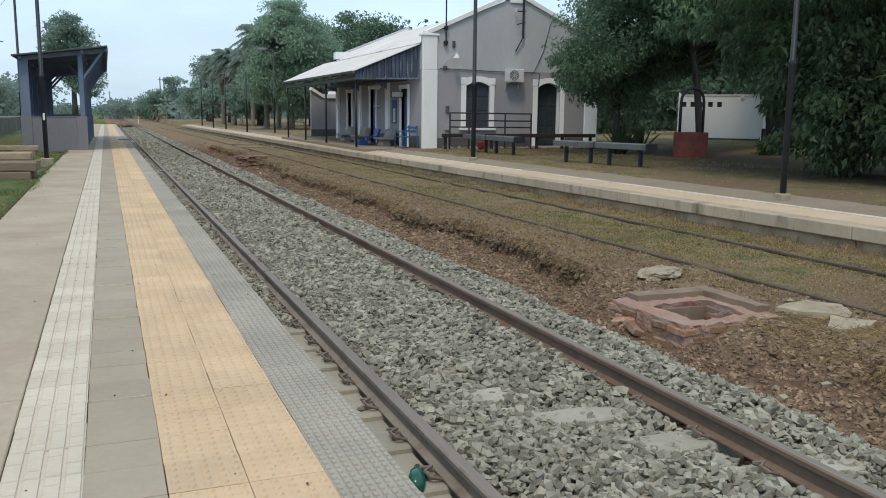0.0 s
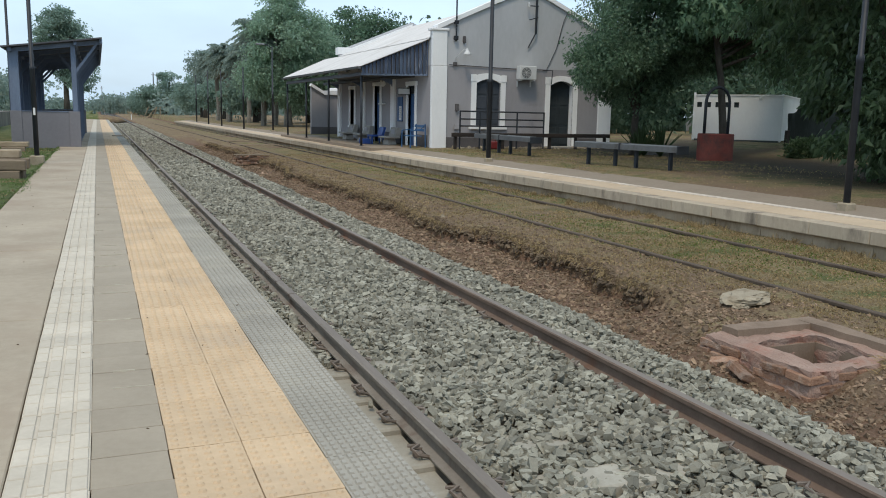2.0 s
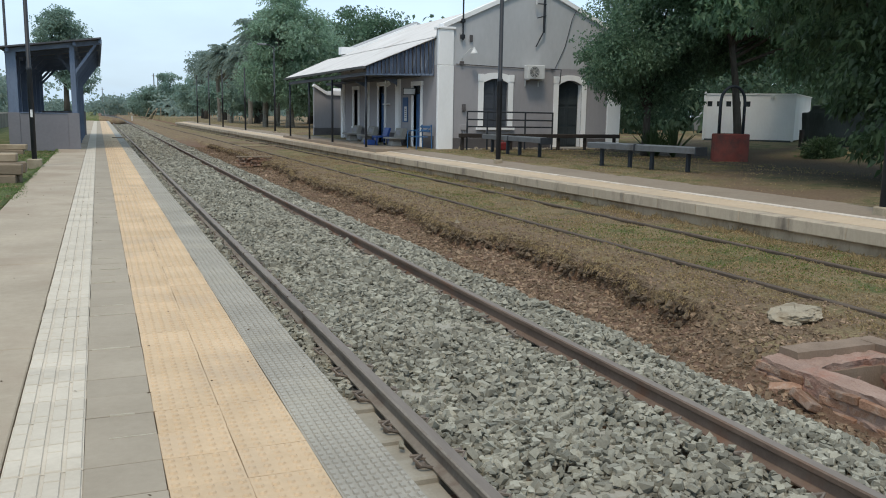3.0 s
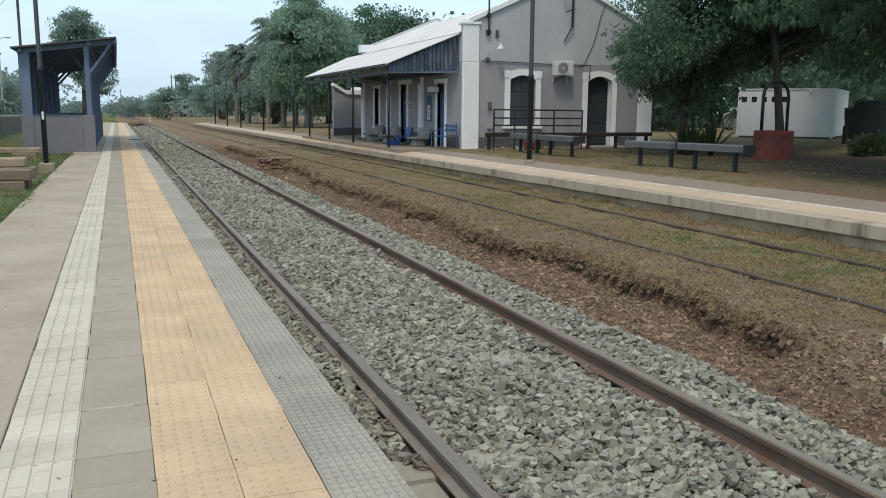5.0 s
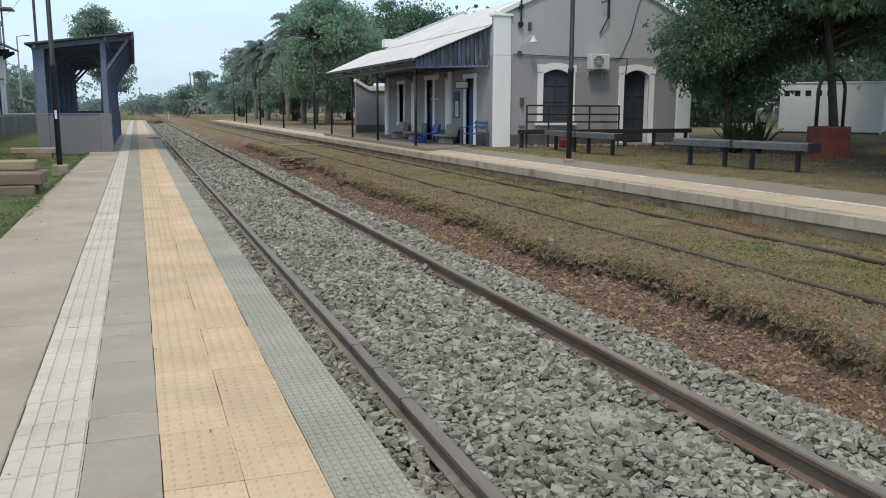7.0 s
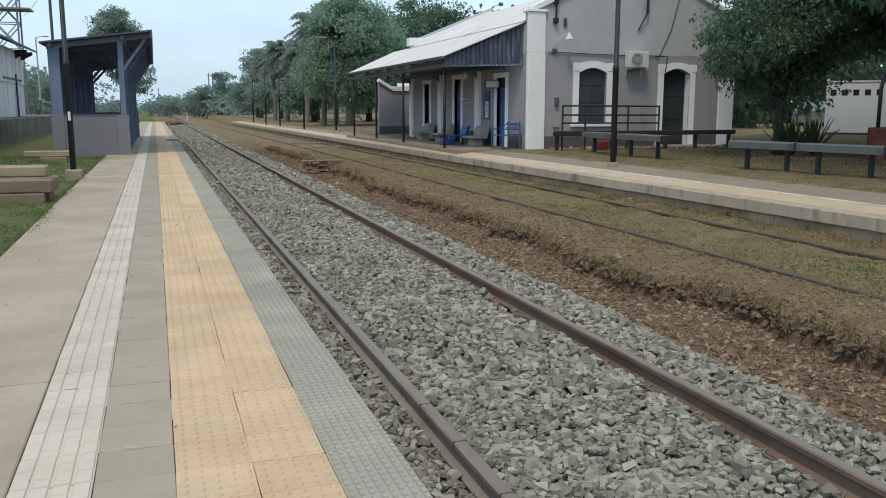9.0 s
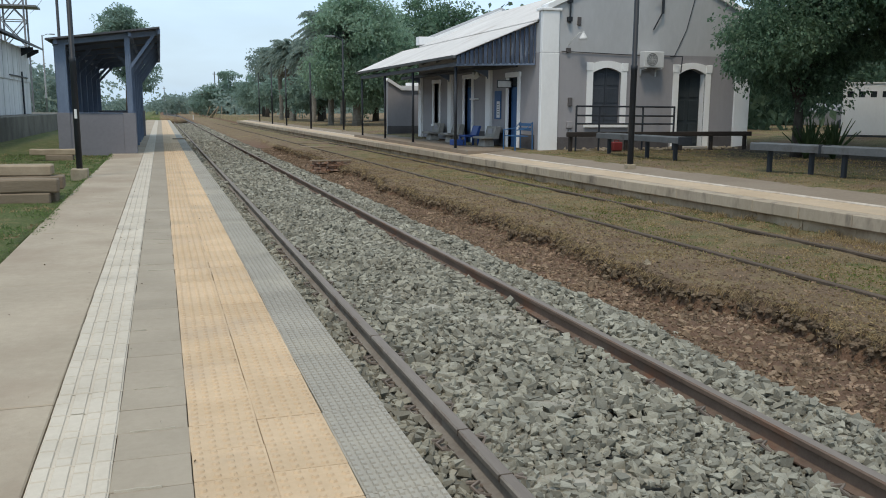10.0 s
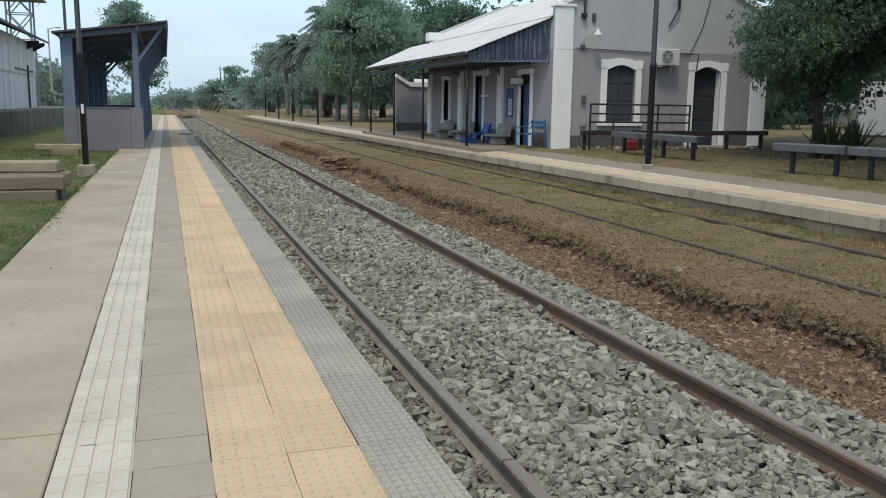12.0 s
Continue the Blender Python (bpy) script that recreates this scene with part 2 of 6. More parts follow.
def leaf_material(name, c1, c2, gloss=0.45):
    m, n, l, bsdf = nodes_of(name)
    geo = n.new("ShaderNodeNewGeometry")
    big = noise_node(n, l, geo.outputs["Position"], 0.9, 3.0)
    k = math_node(n, l, "ADD", math_node(n, l, "MULTIPLY", geo.outputs["Random Per Island"], 0.55), math_node(n, l, "MULTIPLY", big, 0.45))
    l.new(ramp_node(n, l, k, 0.15, 0.85, c1, c2), bsdf.inputs["Base Color"])
    bsdf.inputs["Roughness"].default_value = gloss
    bsdf.inputs["Specular IOR Level"].default_value = 0.35
    thin, both = n.new("ShaderNodeBsdfTranslucent"), n.new("ShaderNodeMixShader")
    l.new(ramp_node(n, l, k, 0.15, 0.85, tuple(v * 1.6 for v in c1), tuple(v * 1.6 for v in c2)), thin.inputs["Color"])
    both.inputs["Fac"].default_value = 0.47
    l.new(bsdf.outputs["BSDF"], both.inputs[1])
    l.new(thin.outputs["BSDF"], both.inputs[2])
    l.new(both.outputs["Shader"], n["Material Output"].inputs["Surface"])
    return m


LEAF_DARK = leaf_material("dark glossy leaves", (0.0662, 0.124, 0.08), (0.214, 0.338, 0.205))
LEAF_STATION = leaf_material("dark green laurel leaves", (0.044, 0.084, 0.054), (0.168, 0.262, 0.161))
LEAF_WOODS = leaf_material("deep green wood leaves", (0.042, 0.072, 0.0456), (0.12, 0.18, 0.11), 0.6)
LEAF_NEAR = leaf_material("broad green leaves", (0.028, 0.053, 0.026), (0.096, 0.147, 0.071))
# far trees and palms: paler, bluer greens put distance haze into the colour
LEAF_HAZED = leaf_material("dark green leaves paled by haze", (0.131, 0.192, 0.157), (0.261, 0.348, 0.283), 0.7)
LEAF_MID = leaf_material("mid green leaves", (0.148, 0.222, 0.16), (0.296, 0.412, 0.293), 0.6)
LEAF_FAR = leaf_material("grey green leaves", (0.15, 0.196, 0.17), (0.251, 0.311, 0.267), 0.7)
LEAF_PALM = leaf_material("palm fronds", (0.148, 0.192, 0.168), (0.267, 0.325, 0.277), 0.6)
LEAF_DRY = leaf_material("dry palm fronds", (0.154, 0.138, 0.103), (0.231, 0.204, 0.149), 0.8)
LEAF_AGAVE = leaf_material("agave leaves", (0.03, 0.055, 0.025), (0.075, 0.11, 0.05), 0.5)
GRASS_DRY = leaf_material("dry grass blades", (0.131, 0.094, 0.0456), (0.46, 0.332, 0.177), 0.8)
GRASS_VERGE = leaf_material("fresh green grass blades", (0.0578, 0.0902, 0.0294), (0.179, 0.237, 0.084), 0.7)
GRASS_GREEN = leaf_material("green grass blades", (0.0499, 0.0736, 0.0175), (0.2, 0.227, 0.0584), 0.7)
ROOTS = leaf_material("dead roots and straw", (0.0666, 0.0441, 0.0268), (0.162, 0.114, 0.0714), 0.9)
YELLOW_GRASS = leaf_material("yellowing bamboo leaves", (0.13, 0.14, 0.04), (0.24, 0.25, 0.09), 0.7)


def ground_material():
    """Dry lawn, green patches, red earth along the cutting and trodden soil, blended by place and noise."""
    m, n, l, bsdf = nodes_of("station ground")
    geo = n.new("ShaderNodeNewGeometry")
    v = geo.outputs["Position"]
    sep = n.new("ShaderNodeSeparateXYZ")
    l.new(v, sep.inputs[0])
    x, z = sep.outputs["X"], sep.outputs["Z"]
    big, mid, fine = noise_node(n, l, v, 0.35, 5.0), noise_node(n, l, v, 2.2, 6.0, 0.65), noise_node(n, l, v, 28.0, 6.0, 0.7)
    dry = ramp_node(n, l, fine, 0.3, 0.7, (0.118, 0.085, 0.045), (0.36, 0.277, 0.155))
    green = ramp_node(n, l, fine, 0.3, 0.7, (0.06, 0.075, 0.028), (0.17, 0.18, 0.075))
    soil = ramp_node(n, l, fine, 0.3, 0.7, (0.125, 0.085, 0.055), (0.245, 0.17, 0.115))
    red = ramp_node(n, l, fine, 0.3, 0.7, (0.118, 0.07, 0.046), (0.23, 0.145, 0.10))
    lawn = mix_node(n, l, ramp_node(n, l, mid, 0.46, 0.62), dry, green)
    lawn = mix_node(n, l, ramp_node(n, l, big, 0.5, 0.62), lawn, soil)
    bare = mix_node(n, l, ramp_node(n, l, mid, 0.42, 0.62), soil, dry)
    wob = math_node(n, l, "ADD", x, math_node(n, l, "MULTIPLY", mid, 1.2))
    left = ramp_node(n, l, math_node(n, l, "MULTIPLY", math_node(n, l, "ADD", x, 3.5), -1.0), 0.0, 0.6)
    meadow = ramp_node(n, l, fine, 0.3, 0.7, (0.052, 0.07, 0.026), (0.155, 0.18, 0.07))
    lush = mix_node(n, l, ramp_node(n, l, mid, 0.52, 0.68), meadow, dry)
    col = mix_node(n, l, ramp_node(n, l, math_node(n, l, "MULTIPLY", math_node(n, l, "ADD", wob, -5.5), 0.7), 0.0, 1.0), bare, lawn)
    low = ramp_node(n, l, math_node(n, l, "ADD", z, 1.0), 0.5, 0.62)
    col = mix_node(n, l, low, red, col)
    west = math_node(n, l, "LESS_THAN", x, -1.0)
    col = mix_node(n, l, west, col, lush)
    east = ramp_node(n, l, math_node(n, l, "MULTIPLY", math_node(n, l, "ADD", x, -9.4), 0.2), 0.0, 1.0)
    # leaf-littered soil, its tone lowered further to hold the shade under the trees
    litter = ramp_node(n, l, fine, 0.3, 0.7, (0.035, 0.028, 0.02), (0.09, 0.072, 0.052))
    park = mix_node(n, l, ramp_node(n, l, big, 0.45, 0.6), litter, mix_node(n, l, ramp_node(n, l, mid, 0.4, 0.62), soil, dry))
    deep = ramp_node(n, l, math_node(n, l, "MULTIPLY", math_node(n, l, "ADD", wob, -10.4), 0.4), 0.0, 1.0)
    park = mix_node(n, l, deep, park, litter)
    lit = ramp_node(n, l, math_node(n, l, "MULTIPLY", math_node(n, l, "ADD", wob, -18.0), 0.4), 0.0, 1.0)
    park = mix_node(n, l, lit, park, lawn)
    y = sep.outputs["Y"]
    avenue = ramp_node(n, l, math_node(n, l, "MULTIPLY", math_node(n, l, "ADD", y, -46.0), 0.12), 0.0, 1.0)
    park = mix_node(n, l, avenue, park, mix_node(n, l, ramp_node(n, l, mid, 0.4, 0.62), soil, dry))
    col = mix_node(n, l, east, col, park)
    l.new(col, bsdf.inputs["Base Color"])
    bsdf.inputs["Roughness"].default_value = 0.95
    bsdf.inputs["Specular IOR Level"].default_value = 0.15
    bump_node(n, l, bsdf, math_node(n, l, "ADD", fine, mid), 0.8, 0.05)
    return m


GROUND = ground_material()

# ---- mesh helpers ----


def part(name, bm, material, parent=None, label="", smooth=False):
    """Links a bmesh as one mesh object under a thing or under a part."""
    me = bpy.data.meshes.new(name)
    bm.to_mesh(me)
    bm.free()
    return mesh_part(name, me, material, parent, label, smooth)


def mesh_part(name, me, material, parent=None, label="", smooth=False):
    if material and not me.materials:
        me.materials.append(material)
    if smooth:
        me.polygons.foreach_set("use_smooth", [True] * len(me.polygons))
    ob = new(name, me)
    if parent:
        ob.parent = parent
    if label:
        ob["label"] = label
    return ob


def empty(name, place, label, category, group="", kind="", turn=0.0):
    ob = new(name)
    ob.matrix_basis = pose(*place, 0, 0, turn)
    ob.empty_display_size = 0.1
    return tagged(ob, label, category, group, kind)


def box(bm, x0, x1, y0, y1, z0, z1, bevel=0.0, taper=0.0):
    """A box, with its edges bevelled and its top drawn in by taper."""
    r = bmesh.ops.create_cube(bm, size=1)
    for v in r["verts"]:
        top = v.co.z > 0
        v.co = Vector(((x0 + x1) / 2 + v.co.x * (x1 - x0 - (2 * taper if top else 0)),
                       (y0 + y1) / 2 + v.co.y * (y1 - y0 - (2 * taper if top else 0)), (z0 + z1) / 2 + v.co.z * (z1 - z0)))
    if bevel:
        es = list({e for v in r["verts"] for e in v.link_edges})
        bmesh.ops.bevel(bm, geom=es, offset=bevel, segments=1, affect="EDGES")
    return bm


def boxed(*a, **k):
    return box(bmesh.new(), *a, **k)


def tube(bm, pts, radii, segs=8, cap=True):
    """A tapered tube through the points."""
    rings, side = [], None
    pts = [Vector(p) for p in pts]
    for i, p in enumerate(pts):
        way = (pts[min(i + 1, len(pts) - 1)] - pts[max(i - 1, 0)]).normalized()
        if side is None:
            side = way.orthogonal().normalized()
        side = (side - way * side.dot(way)).normalized()
        up = way.cross(side)
        r = radii[i] if isinstance(radii, (list, tuple)) else radii
        rings.append([bm.verts.new(p + (side * math.cos(2 * math.pi * k / segs) + up * math.sin(2 * math.pi * k / segs)) * r) for k in range(segs)])
    for a, b in zip(rings, rings[1:]):
        for k in range(segs):
            bm.faces.new((a[k], a[(k + 1) % segs], b[(k + 1) % segs], b[k]))
    if cap:
        bm.faces.new(rings[0][::-1])
        bm.faces.new(rings[-1])
    return bm


def lumpy(bm, amount, cuts=3, scale=5.0, seed=0.0):
    bmesh.ops.subdivide_edges(bm, edges=bm.edges[:], cuts=cuts, use_grid_fill=True)
    for v in bm.verts:
        d = noise.noise_vector(v.co * scale + Vector((seed, 0, 0)))
        v.co += d * amount
    return bm


def tubed(*a, **k):
    return tube(bmesh.new(), *a, **k)


def prism(bm, outline, a, b, axis="y"):
    """An outline of 2D points drawn out from a to b along an axis."""
    def at(p, d):
        return {"y": (p[0], d, p[1]), "x": (d, p[0], p[1]), "z": (p[0], p[1], d)}[axis]
    lo, hi = [bm.verts.new(at(p, a)) for p in outline], [bm.verts.new(at(p, b)) for p in outline]
    n = len(outline)
    for k in range(n):
        bm.faces.new((lo[k], lo[(k + 1) % n], hi[(k + 1) % n], hi[k]))
    bm.faces.new(lo[::-1])
    bm.faces.new(hi)
    bmesh.ops.recalc_face_normals(bm, faces=bm.faces[:])
    return bm


def prismed(*a, **k):
    return prism(bmesh.new(), *a, **k)


def arrays_mesh(name, verts, faces):
    """A mesh from an array of places and an array of faces that all have the same number of corners."""
    me = bpy.data.meshes.new(name)
    n, c = faces.shape
    me.vertices.add(len(verts))
    me.vertices.foreach_set("co", np.asarray(verts, np.float32).ravel())
    me.loops.add(n * c)
    me.loops.foreach_set("vertex_index", faces.astype(np.int32).ravel())
    me.polygons.add(n)
    me.polygons.foreach_set("loop_start", np.arange(0, n * c, c, dtype=np.int32))
    me.polygons.foreach_set("use_smooth", np.zeros(n, bool))
    me.update(calc_edges=True)
    return me


rng = np.random.default_rng(7)


ROCK_FACES = np.array([(0, 3, 2), (0, 2, 1), (4, 5, 6), (4, 6, 7), (0, 1, 5), (0, 5, 4), (1, 2, 6), (1, 6, 5), (2, 3, 7), (2, 7, 6), (3, 0, 4), (3, 4, 7)])
CUBE = np.array([(-1, -1, -1), (1, -1, -1), (1, 1, -1), (-1, 1, -1), (-1, -1, 1), (1, -1, 1), (1, 1, 1), (-1, 1, 1)], float) * 0.5


def rocks_mesh(name, places, sizes, fine=False):
    """Angular broken stones, each a jittered block."""
    n = len(places)
    block, block_faces = (ICO, ICO_FACES) if fine else (CUBE, ROCK_FACES)
    m = len(block)
    local = block[None] * (1 + rng.uniform(-0.55, 0.38, (n, m, 3)))
    local = local * (rng.uniform(0.78, 1.25, (n, 1, 3)) * np.array([1.2, 0.9, 0.7]) * sizes[:, None, None])
    a, tilt, way = rng.uniform(0, 2 * np.pi, n), rng.normal(size=n) * 0.7, rng.uniform(0, 2 * np.pi, n)
    spin = np.zeros((n, 3, 3))
    spin[:, 0, 0], spin[:, 0, 1], spin[:, 1, 0], spin[:, 1, 1], spin[:, 2, 2] = np.cos(a), -np.sin(a), np.sin(a), np.cos(a), 1
    ax, ay, c, s = np.cos(way), np.sin(way), np.cos(tilt), np.sin(tilt)
    lay = np.stack([c + ax * ax * (1 - c), ax * ay * (1 - c), ay * s, ax * ay * (1 - c), c + ay * ay * (1 - c), -ax * s, -ay * s, ax * s, c], 1).reshape(n, 3, 3)
    world = np.einsum("nij,njk,nlk->nli", lay, spin, local) + places[:, None]
    faces = block_faces[None] + m * np.arange(n)[:, None, None]
    return arrays_mesh(name, world.reshape(-1, 3), faces.reshape(-1, 3))


ICO = np.array([(0, 0, 1)] + [(0.894 * math.cos(a), 0.894 * math.sin(a), 0.447) for a in np.arange(5) * 2 * math.pi / 5]
               + [(0.894 * math.cos(a), 0.894 * math.sin(a), -0.447) for a in (np.arange(5) + 0.5) * 2 * math.pi / 5] + [(0, 0, -1)]) * 0.6
ICO_FACES = np.array([(0, 1 + k, 1 + (k + 1) % 5) for k in range(5)] + [(11, 6 + (k + 1) % 5, 6 + k) for k in range(5)]
                     + [(1 + k, 6 + k, 1 + (k + 1) % 5) for k in range(5)] + [(1 + (k + 1) % 5, 6 + k, 6 + (k + 1) % 5) for k in range(5)])


def leaves_mesh(name, places, ways, length, width, droop=0.25):
    """Leaves as small folded lozenges, each on its own stalk end and way."""
    n = len(places)
    ways = ways / np.linalg.norm(ways, axis=1)[:, None]
    side = np.cross(ways, rng.normal(size=(n, 3)))
    side /= np.linalg.norm(side, axis=1)[:, None] + 1e-9
    up = np.cross(side, ways)
    L, W = length[:, None], width[:, None]
    a, d = places, places + ways * L - np.array([0, 0, 1.0]) * L * droop
    mid = places + ways * L * 0.5 + up * W * 0.15
    b, c = mid + side * W * 0.5 - up * W * 0.2, mid - side * W * 0.5 - up * W * 0.2
    verts = np.stack([a, b, d, c], 1).reshape(-1, 3)
    faces = np.arange(4 * n).reshape(n, 4)
    return arrays_mesh(name, verts, faces)


def crown_points(blobs, count, clumps, spread):
    """Places for leaves: clumps near the skin of several ellipsoids, leaving gaps."""
    blobs = np.array(blobs, float)
    weight = (blobs[:, 3] * blobs[:, 4] * blobs[:, 5]) ** (2 / 3)
    pick = rng.choice(len(blobs), clumps, p=weight / weight.sum())
    d = rng.normal(size=(clumps, 3))
    d /= np.linalg.norm(d, axis=1)[:, None]
    r = rng.uniform(0.25, 1.0, clumps) ** 0.45 * rng.uniform(0.85, 1.12, clumps)
    heart = blobs[pick, :3] + d * r[:, None] * blobs[pick, 3:6]
    which = rng.integers(0, clumps, count)
    off = rng.normal(size=(count, 3))
    off *= np.minimum(1.0, 1.7 / np.linalg.norm(off, axis=1))[:, None]
    return heart[which] + off * np.array([1.15, 1.15, 0.6]) * spread * rng.uniform(0.55, 1.4, (clumps, 1))[which], d[which]


def tree(name, place, height, girth, blobs, count, leaf, leaves, label, group="", lean=(0, 0), bark=BARK, clumps=None, spread=0.35, limbs=7, seed=1, droop=0.25):
    """A tapered trunk that forks into limbs, and a crown of many leaves in clumps. blobs are given round the base."""
    rnd = random.Random(seed)
    t = empty(name, place, label, "tree", group)
    bm = bmesh.new()
    fork = Vector((lean[0], lean[1], height))
    tube(bm, [(0, 0, -0.1), (lean[0] * 0.3, lean[1] * 0.3, height * 0.35), (lean[0] * 0.6, lean[1] * 0.6, height * 0.7), fork],
         [girth * 1.3, girth, girth * 0.85, girth * 0.7], 10)
    part("trunk", bm, bark, t, smooth=True)
    for k in range(limbs):
        b = blobs[k % len(blobs)]
        end = Vector((b[0] + rnd.uniform(-0.6, 0.6) * b[3], b[1] + rnd.uniform(-0.6, 0.6) * b[4], b[2] + rnd.uniform(-0.2, 0.7) * b[5]))
        root = fork * rnd.uniform(0.75, 1.0)
        mid = root.lerp(end, 0.5) + Vector((rnd.uniform(-0.3, 0.3), rnd.uniform(-0.3, 0.3), rnd.uniform(0.0, 0.4)))
        part("limb", tubed([root, mid, end], [girth * 0.5, girth * 0.3, girth * 0.08], 6), bark, t, smooth=True)
    p, d = crown_points(blobs, count, clumps or max(40, count // 60), spread)
    ways = d * 0.6 + rng.normal(size=(count, 3)) * 0.7 + np.array([0, 0, -0.15])
    size = leaf * rng.uniform(0.6, 1.3, count)
    mesh_part("crown", leaves_mesh("crown", p, ways, size, size * 0.6, droop), leaves, t)
    return t

# ---- ground and cutting ----


def wave(y, s, k):
    return noise.noise(Vector((y * s, k * 7.3, 0.5)))


def edge2(y):
    """Where the far platform's edge runs."""
    return float(np.interp(y, [-40, 6.5, 23, 31, 98], [9.0, 8.3, 7.8, 7.62, 6.8]))


def bend(y):
    """How far the disused line leans to the main track in the distance."""
    return 0.9 * (max(0.0, y - 30) / 68) ** 1.4


def lip(y):
    return 4.12 + 0.26 * wave(y, 0.32, 1) + 0.24 * wave(y, 1.1, 2) + 0.17 * wave(y, 2.7, 3) + 0.07 * wave(y, 9.0, 4)


IN_PIT = (3.56, 4.36, 4.4, 5.16)


def ground_z(x, y):
    rough = 0.035 * noise.noise(Vector((x * 1.3, y * 1.3, 0))) + 0.012 * noise.noise(Vector((x * 6, y * 6, 3)))
    if x < -2.43:
        return -0.05 + rough * 0.8 - 0.012 * min(10.0, -2.43 - x)
    if x < -0.05:
        return -0.75
    e = edge2(y)
    if x < 2.95:
        return -0.53 - (0.12 * (1 - x / 0.45) if x < 0.45 and y < 5.6 else 0)
    if IN_PIT[0] < x < IN_PIT[1] and IN_PIT[2] < y < IN_PIT[3]:
        return -1.25
    if x < e + 0.1:
        floor, turf = -0.54 + rough * 1.4, -0.345 + rough * 0.9
        if y > 45:
            floor += (turf - floor) * min(1.0, (y - 45) / 15)
        w = lip(y)
        if 2.9 < y < 6.9:
            near = 1 - abs(y - 4.9) / 2.0
            w -= 0.75 * max(0.0, near)
        wide = 0.15 + 0.5 * max(0.0, wave(y, 0.55, 14)) + 0.9 * max(0.0, min(1.0, (2.3 - abs(y - 4.7)) / 0.8))
        k = min(1.0, max(0.0, (x - w) / wide + 0.5))
        k = k * k * (3 - 2 * k)
        bank = min(1.0, max(0.0, (x - 2.95) / 0.4))
        z = -0.53 + bank * (floor + 0.53)
        return z + k * (turf + 0.035 * math.exp(-((x - w - 0.12) / 0.15) ** 2) - z)
    if x < e + 1.5:
        return -0.5
    far = min(1.0, max(0.0, (x - e - 1.5) / 1.2))
    rise = min(1.0, max(0.0, (x - 16) / 5))
    return 0.12 + 0.05 * far + 0.32 * rise * rise * (3 - 2 * rise) + rough * 0.7 - 0.3 * min(1.0, max(0.0, (x - 35) / 60))


xs = np.unique(np.concatenate([[-1800, -900, -400, -200, -100, -60, -40, -30, -20], np.arange(-14, -2.5, 0.6), [-2.46, -2.42, -0.06, -0.04],
                               np.arange(0, 2.9, 0.3), np.arange(2.95, 5.0, 0.035), np.arange(5.0, 8.4, 0.2), np.arange(8.4, 10.6, 0.1),
                               np.arange(10.8, 32, 0.6), [36, 44, 60, 90, 140, 220, 400, 900, 1800]])).round(3)
ys = np.unique(np.concatenate([[-300, -100, -40, -15, -6], np.arange(-3, 30, 0.08), np.arange(30, 60, 0.35), np.arange(60, 120, 2.0), [140, 180, 260, 500, 1000, 2500]])).round(3)
gv = np.array([(x, y, ground_z(x, y)) for y in ys for x in xs])
nx, ny = len(xs), len(ys)
idx = np.arange(nx * ny).reshape(ny, nx)
gf = np.stack([idx[:-1, :-1], idx[:-1, 1:], idx[1:, 1:], idx[1:, :-1]], -1).reshape(-1, 4)
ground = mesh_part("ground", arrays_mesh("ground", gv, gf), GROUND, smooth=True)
tagged(ground, "dry patchy grass and red earth along the railway", "ground", kind="structure")

# ---- near platform ----

PY0, PY1 = -9.0, 101.0
platform_1 = empty("platform_1", (0, 0, 0), "concrete railway platform with white, grey and yellow paving strips", "platform", kind="structure")
part("platform_body", boxed(-2.3, -0.12, PY0, PY1, -0.8, -0.051), CONCRETE, platform_1)
part("edge_beam", boxed(-0.118, -0.012, PY0, PY1, -0.2, -0.051, 0.006), GROOVE_TILE, platform_1)
y = PY0
k = 0
while y < PY1:
    y2 = y + 3.02
    part("slab", boxed(-2.4 + 0.03 * wave(k, 0.7, 5), -1.505, y, y2 - 0.014, -0.16, -0.002 + 0.003 * wave(k, 0.9, 6), 0.006), CONCRETE, platform_1)
    y, k = y2, k + 1


def tile_mesh(kind, w, d):
    """One paving tile round its centre: a thin body with its raised bars or buttons."""
    bm = bmesh.new()
    h = -0.004
    box(bm, -w / 2 + 0.0012, w / 2 - 0.0012, -d / 2 + 0.0022, d / 2 - 0.0022, -0.05, h, 0.002)
    if kind == "bars":
        for i, cut in enumerate((0.02, -0.07, 0.06, -0.03)):
            cx = -w / 2 + w * (i + 0.5) / 4
            for y0, y1 in ((-d / 2 + 0.004, cut - 0.003), (cut + 0.003, d / 2 - 0.004)):
                box(bm, cx - 0.031, cx + 0.031, y0, y1, h, h + 0.007, 0, 0.004)
    if kind == "buttons":
        for i in range(5):
            for j in range(5):
                cx, cy = -w / 2 + w * (i + 0.5) / 5, -d / 2 + d * (j + 0.5) / 5
                r = bmesh.ops.create_cone(bm, cap_ends=True, segments=6, radius1=0.019, radius2=0.011, depth=0.009)
                bmesh.ops.translate(bm, vec=(cx, cy, h + 0.0037), verts=r["verts"])
    if kind == "grooves":
        for i in range(8):
            for j in range(18):
                cx, cy = -w / 2 + w * (i + 0.5) / 8, -d / 2 + d * (j + 0.5) / 18
                box(bm, cx - 0.011, cx + 0.011, cy - 0.018, cy + 0.018, h, h + 0.008, 0, 0.003)
    me = bpy.data.meshes.new("tile_" + kind)
    bm.to_mesh(me)
    bm.free()
    return me


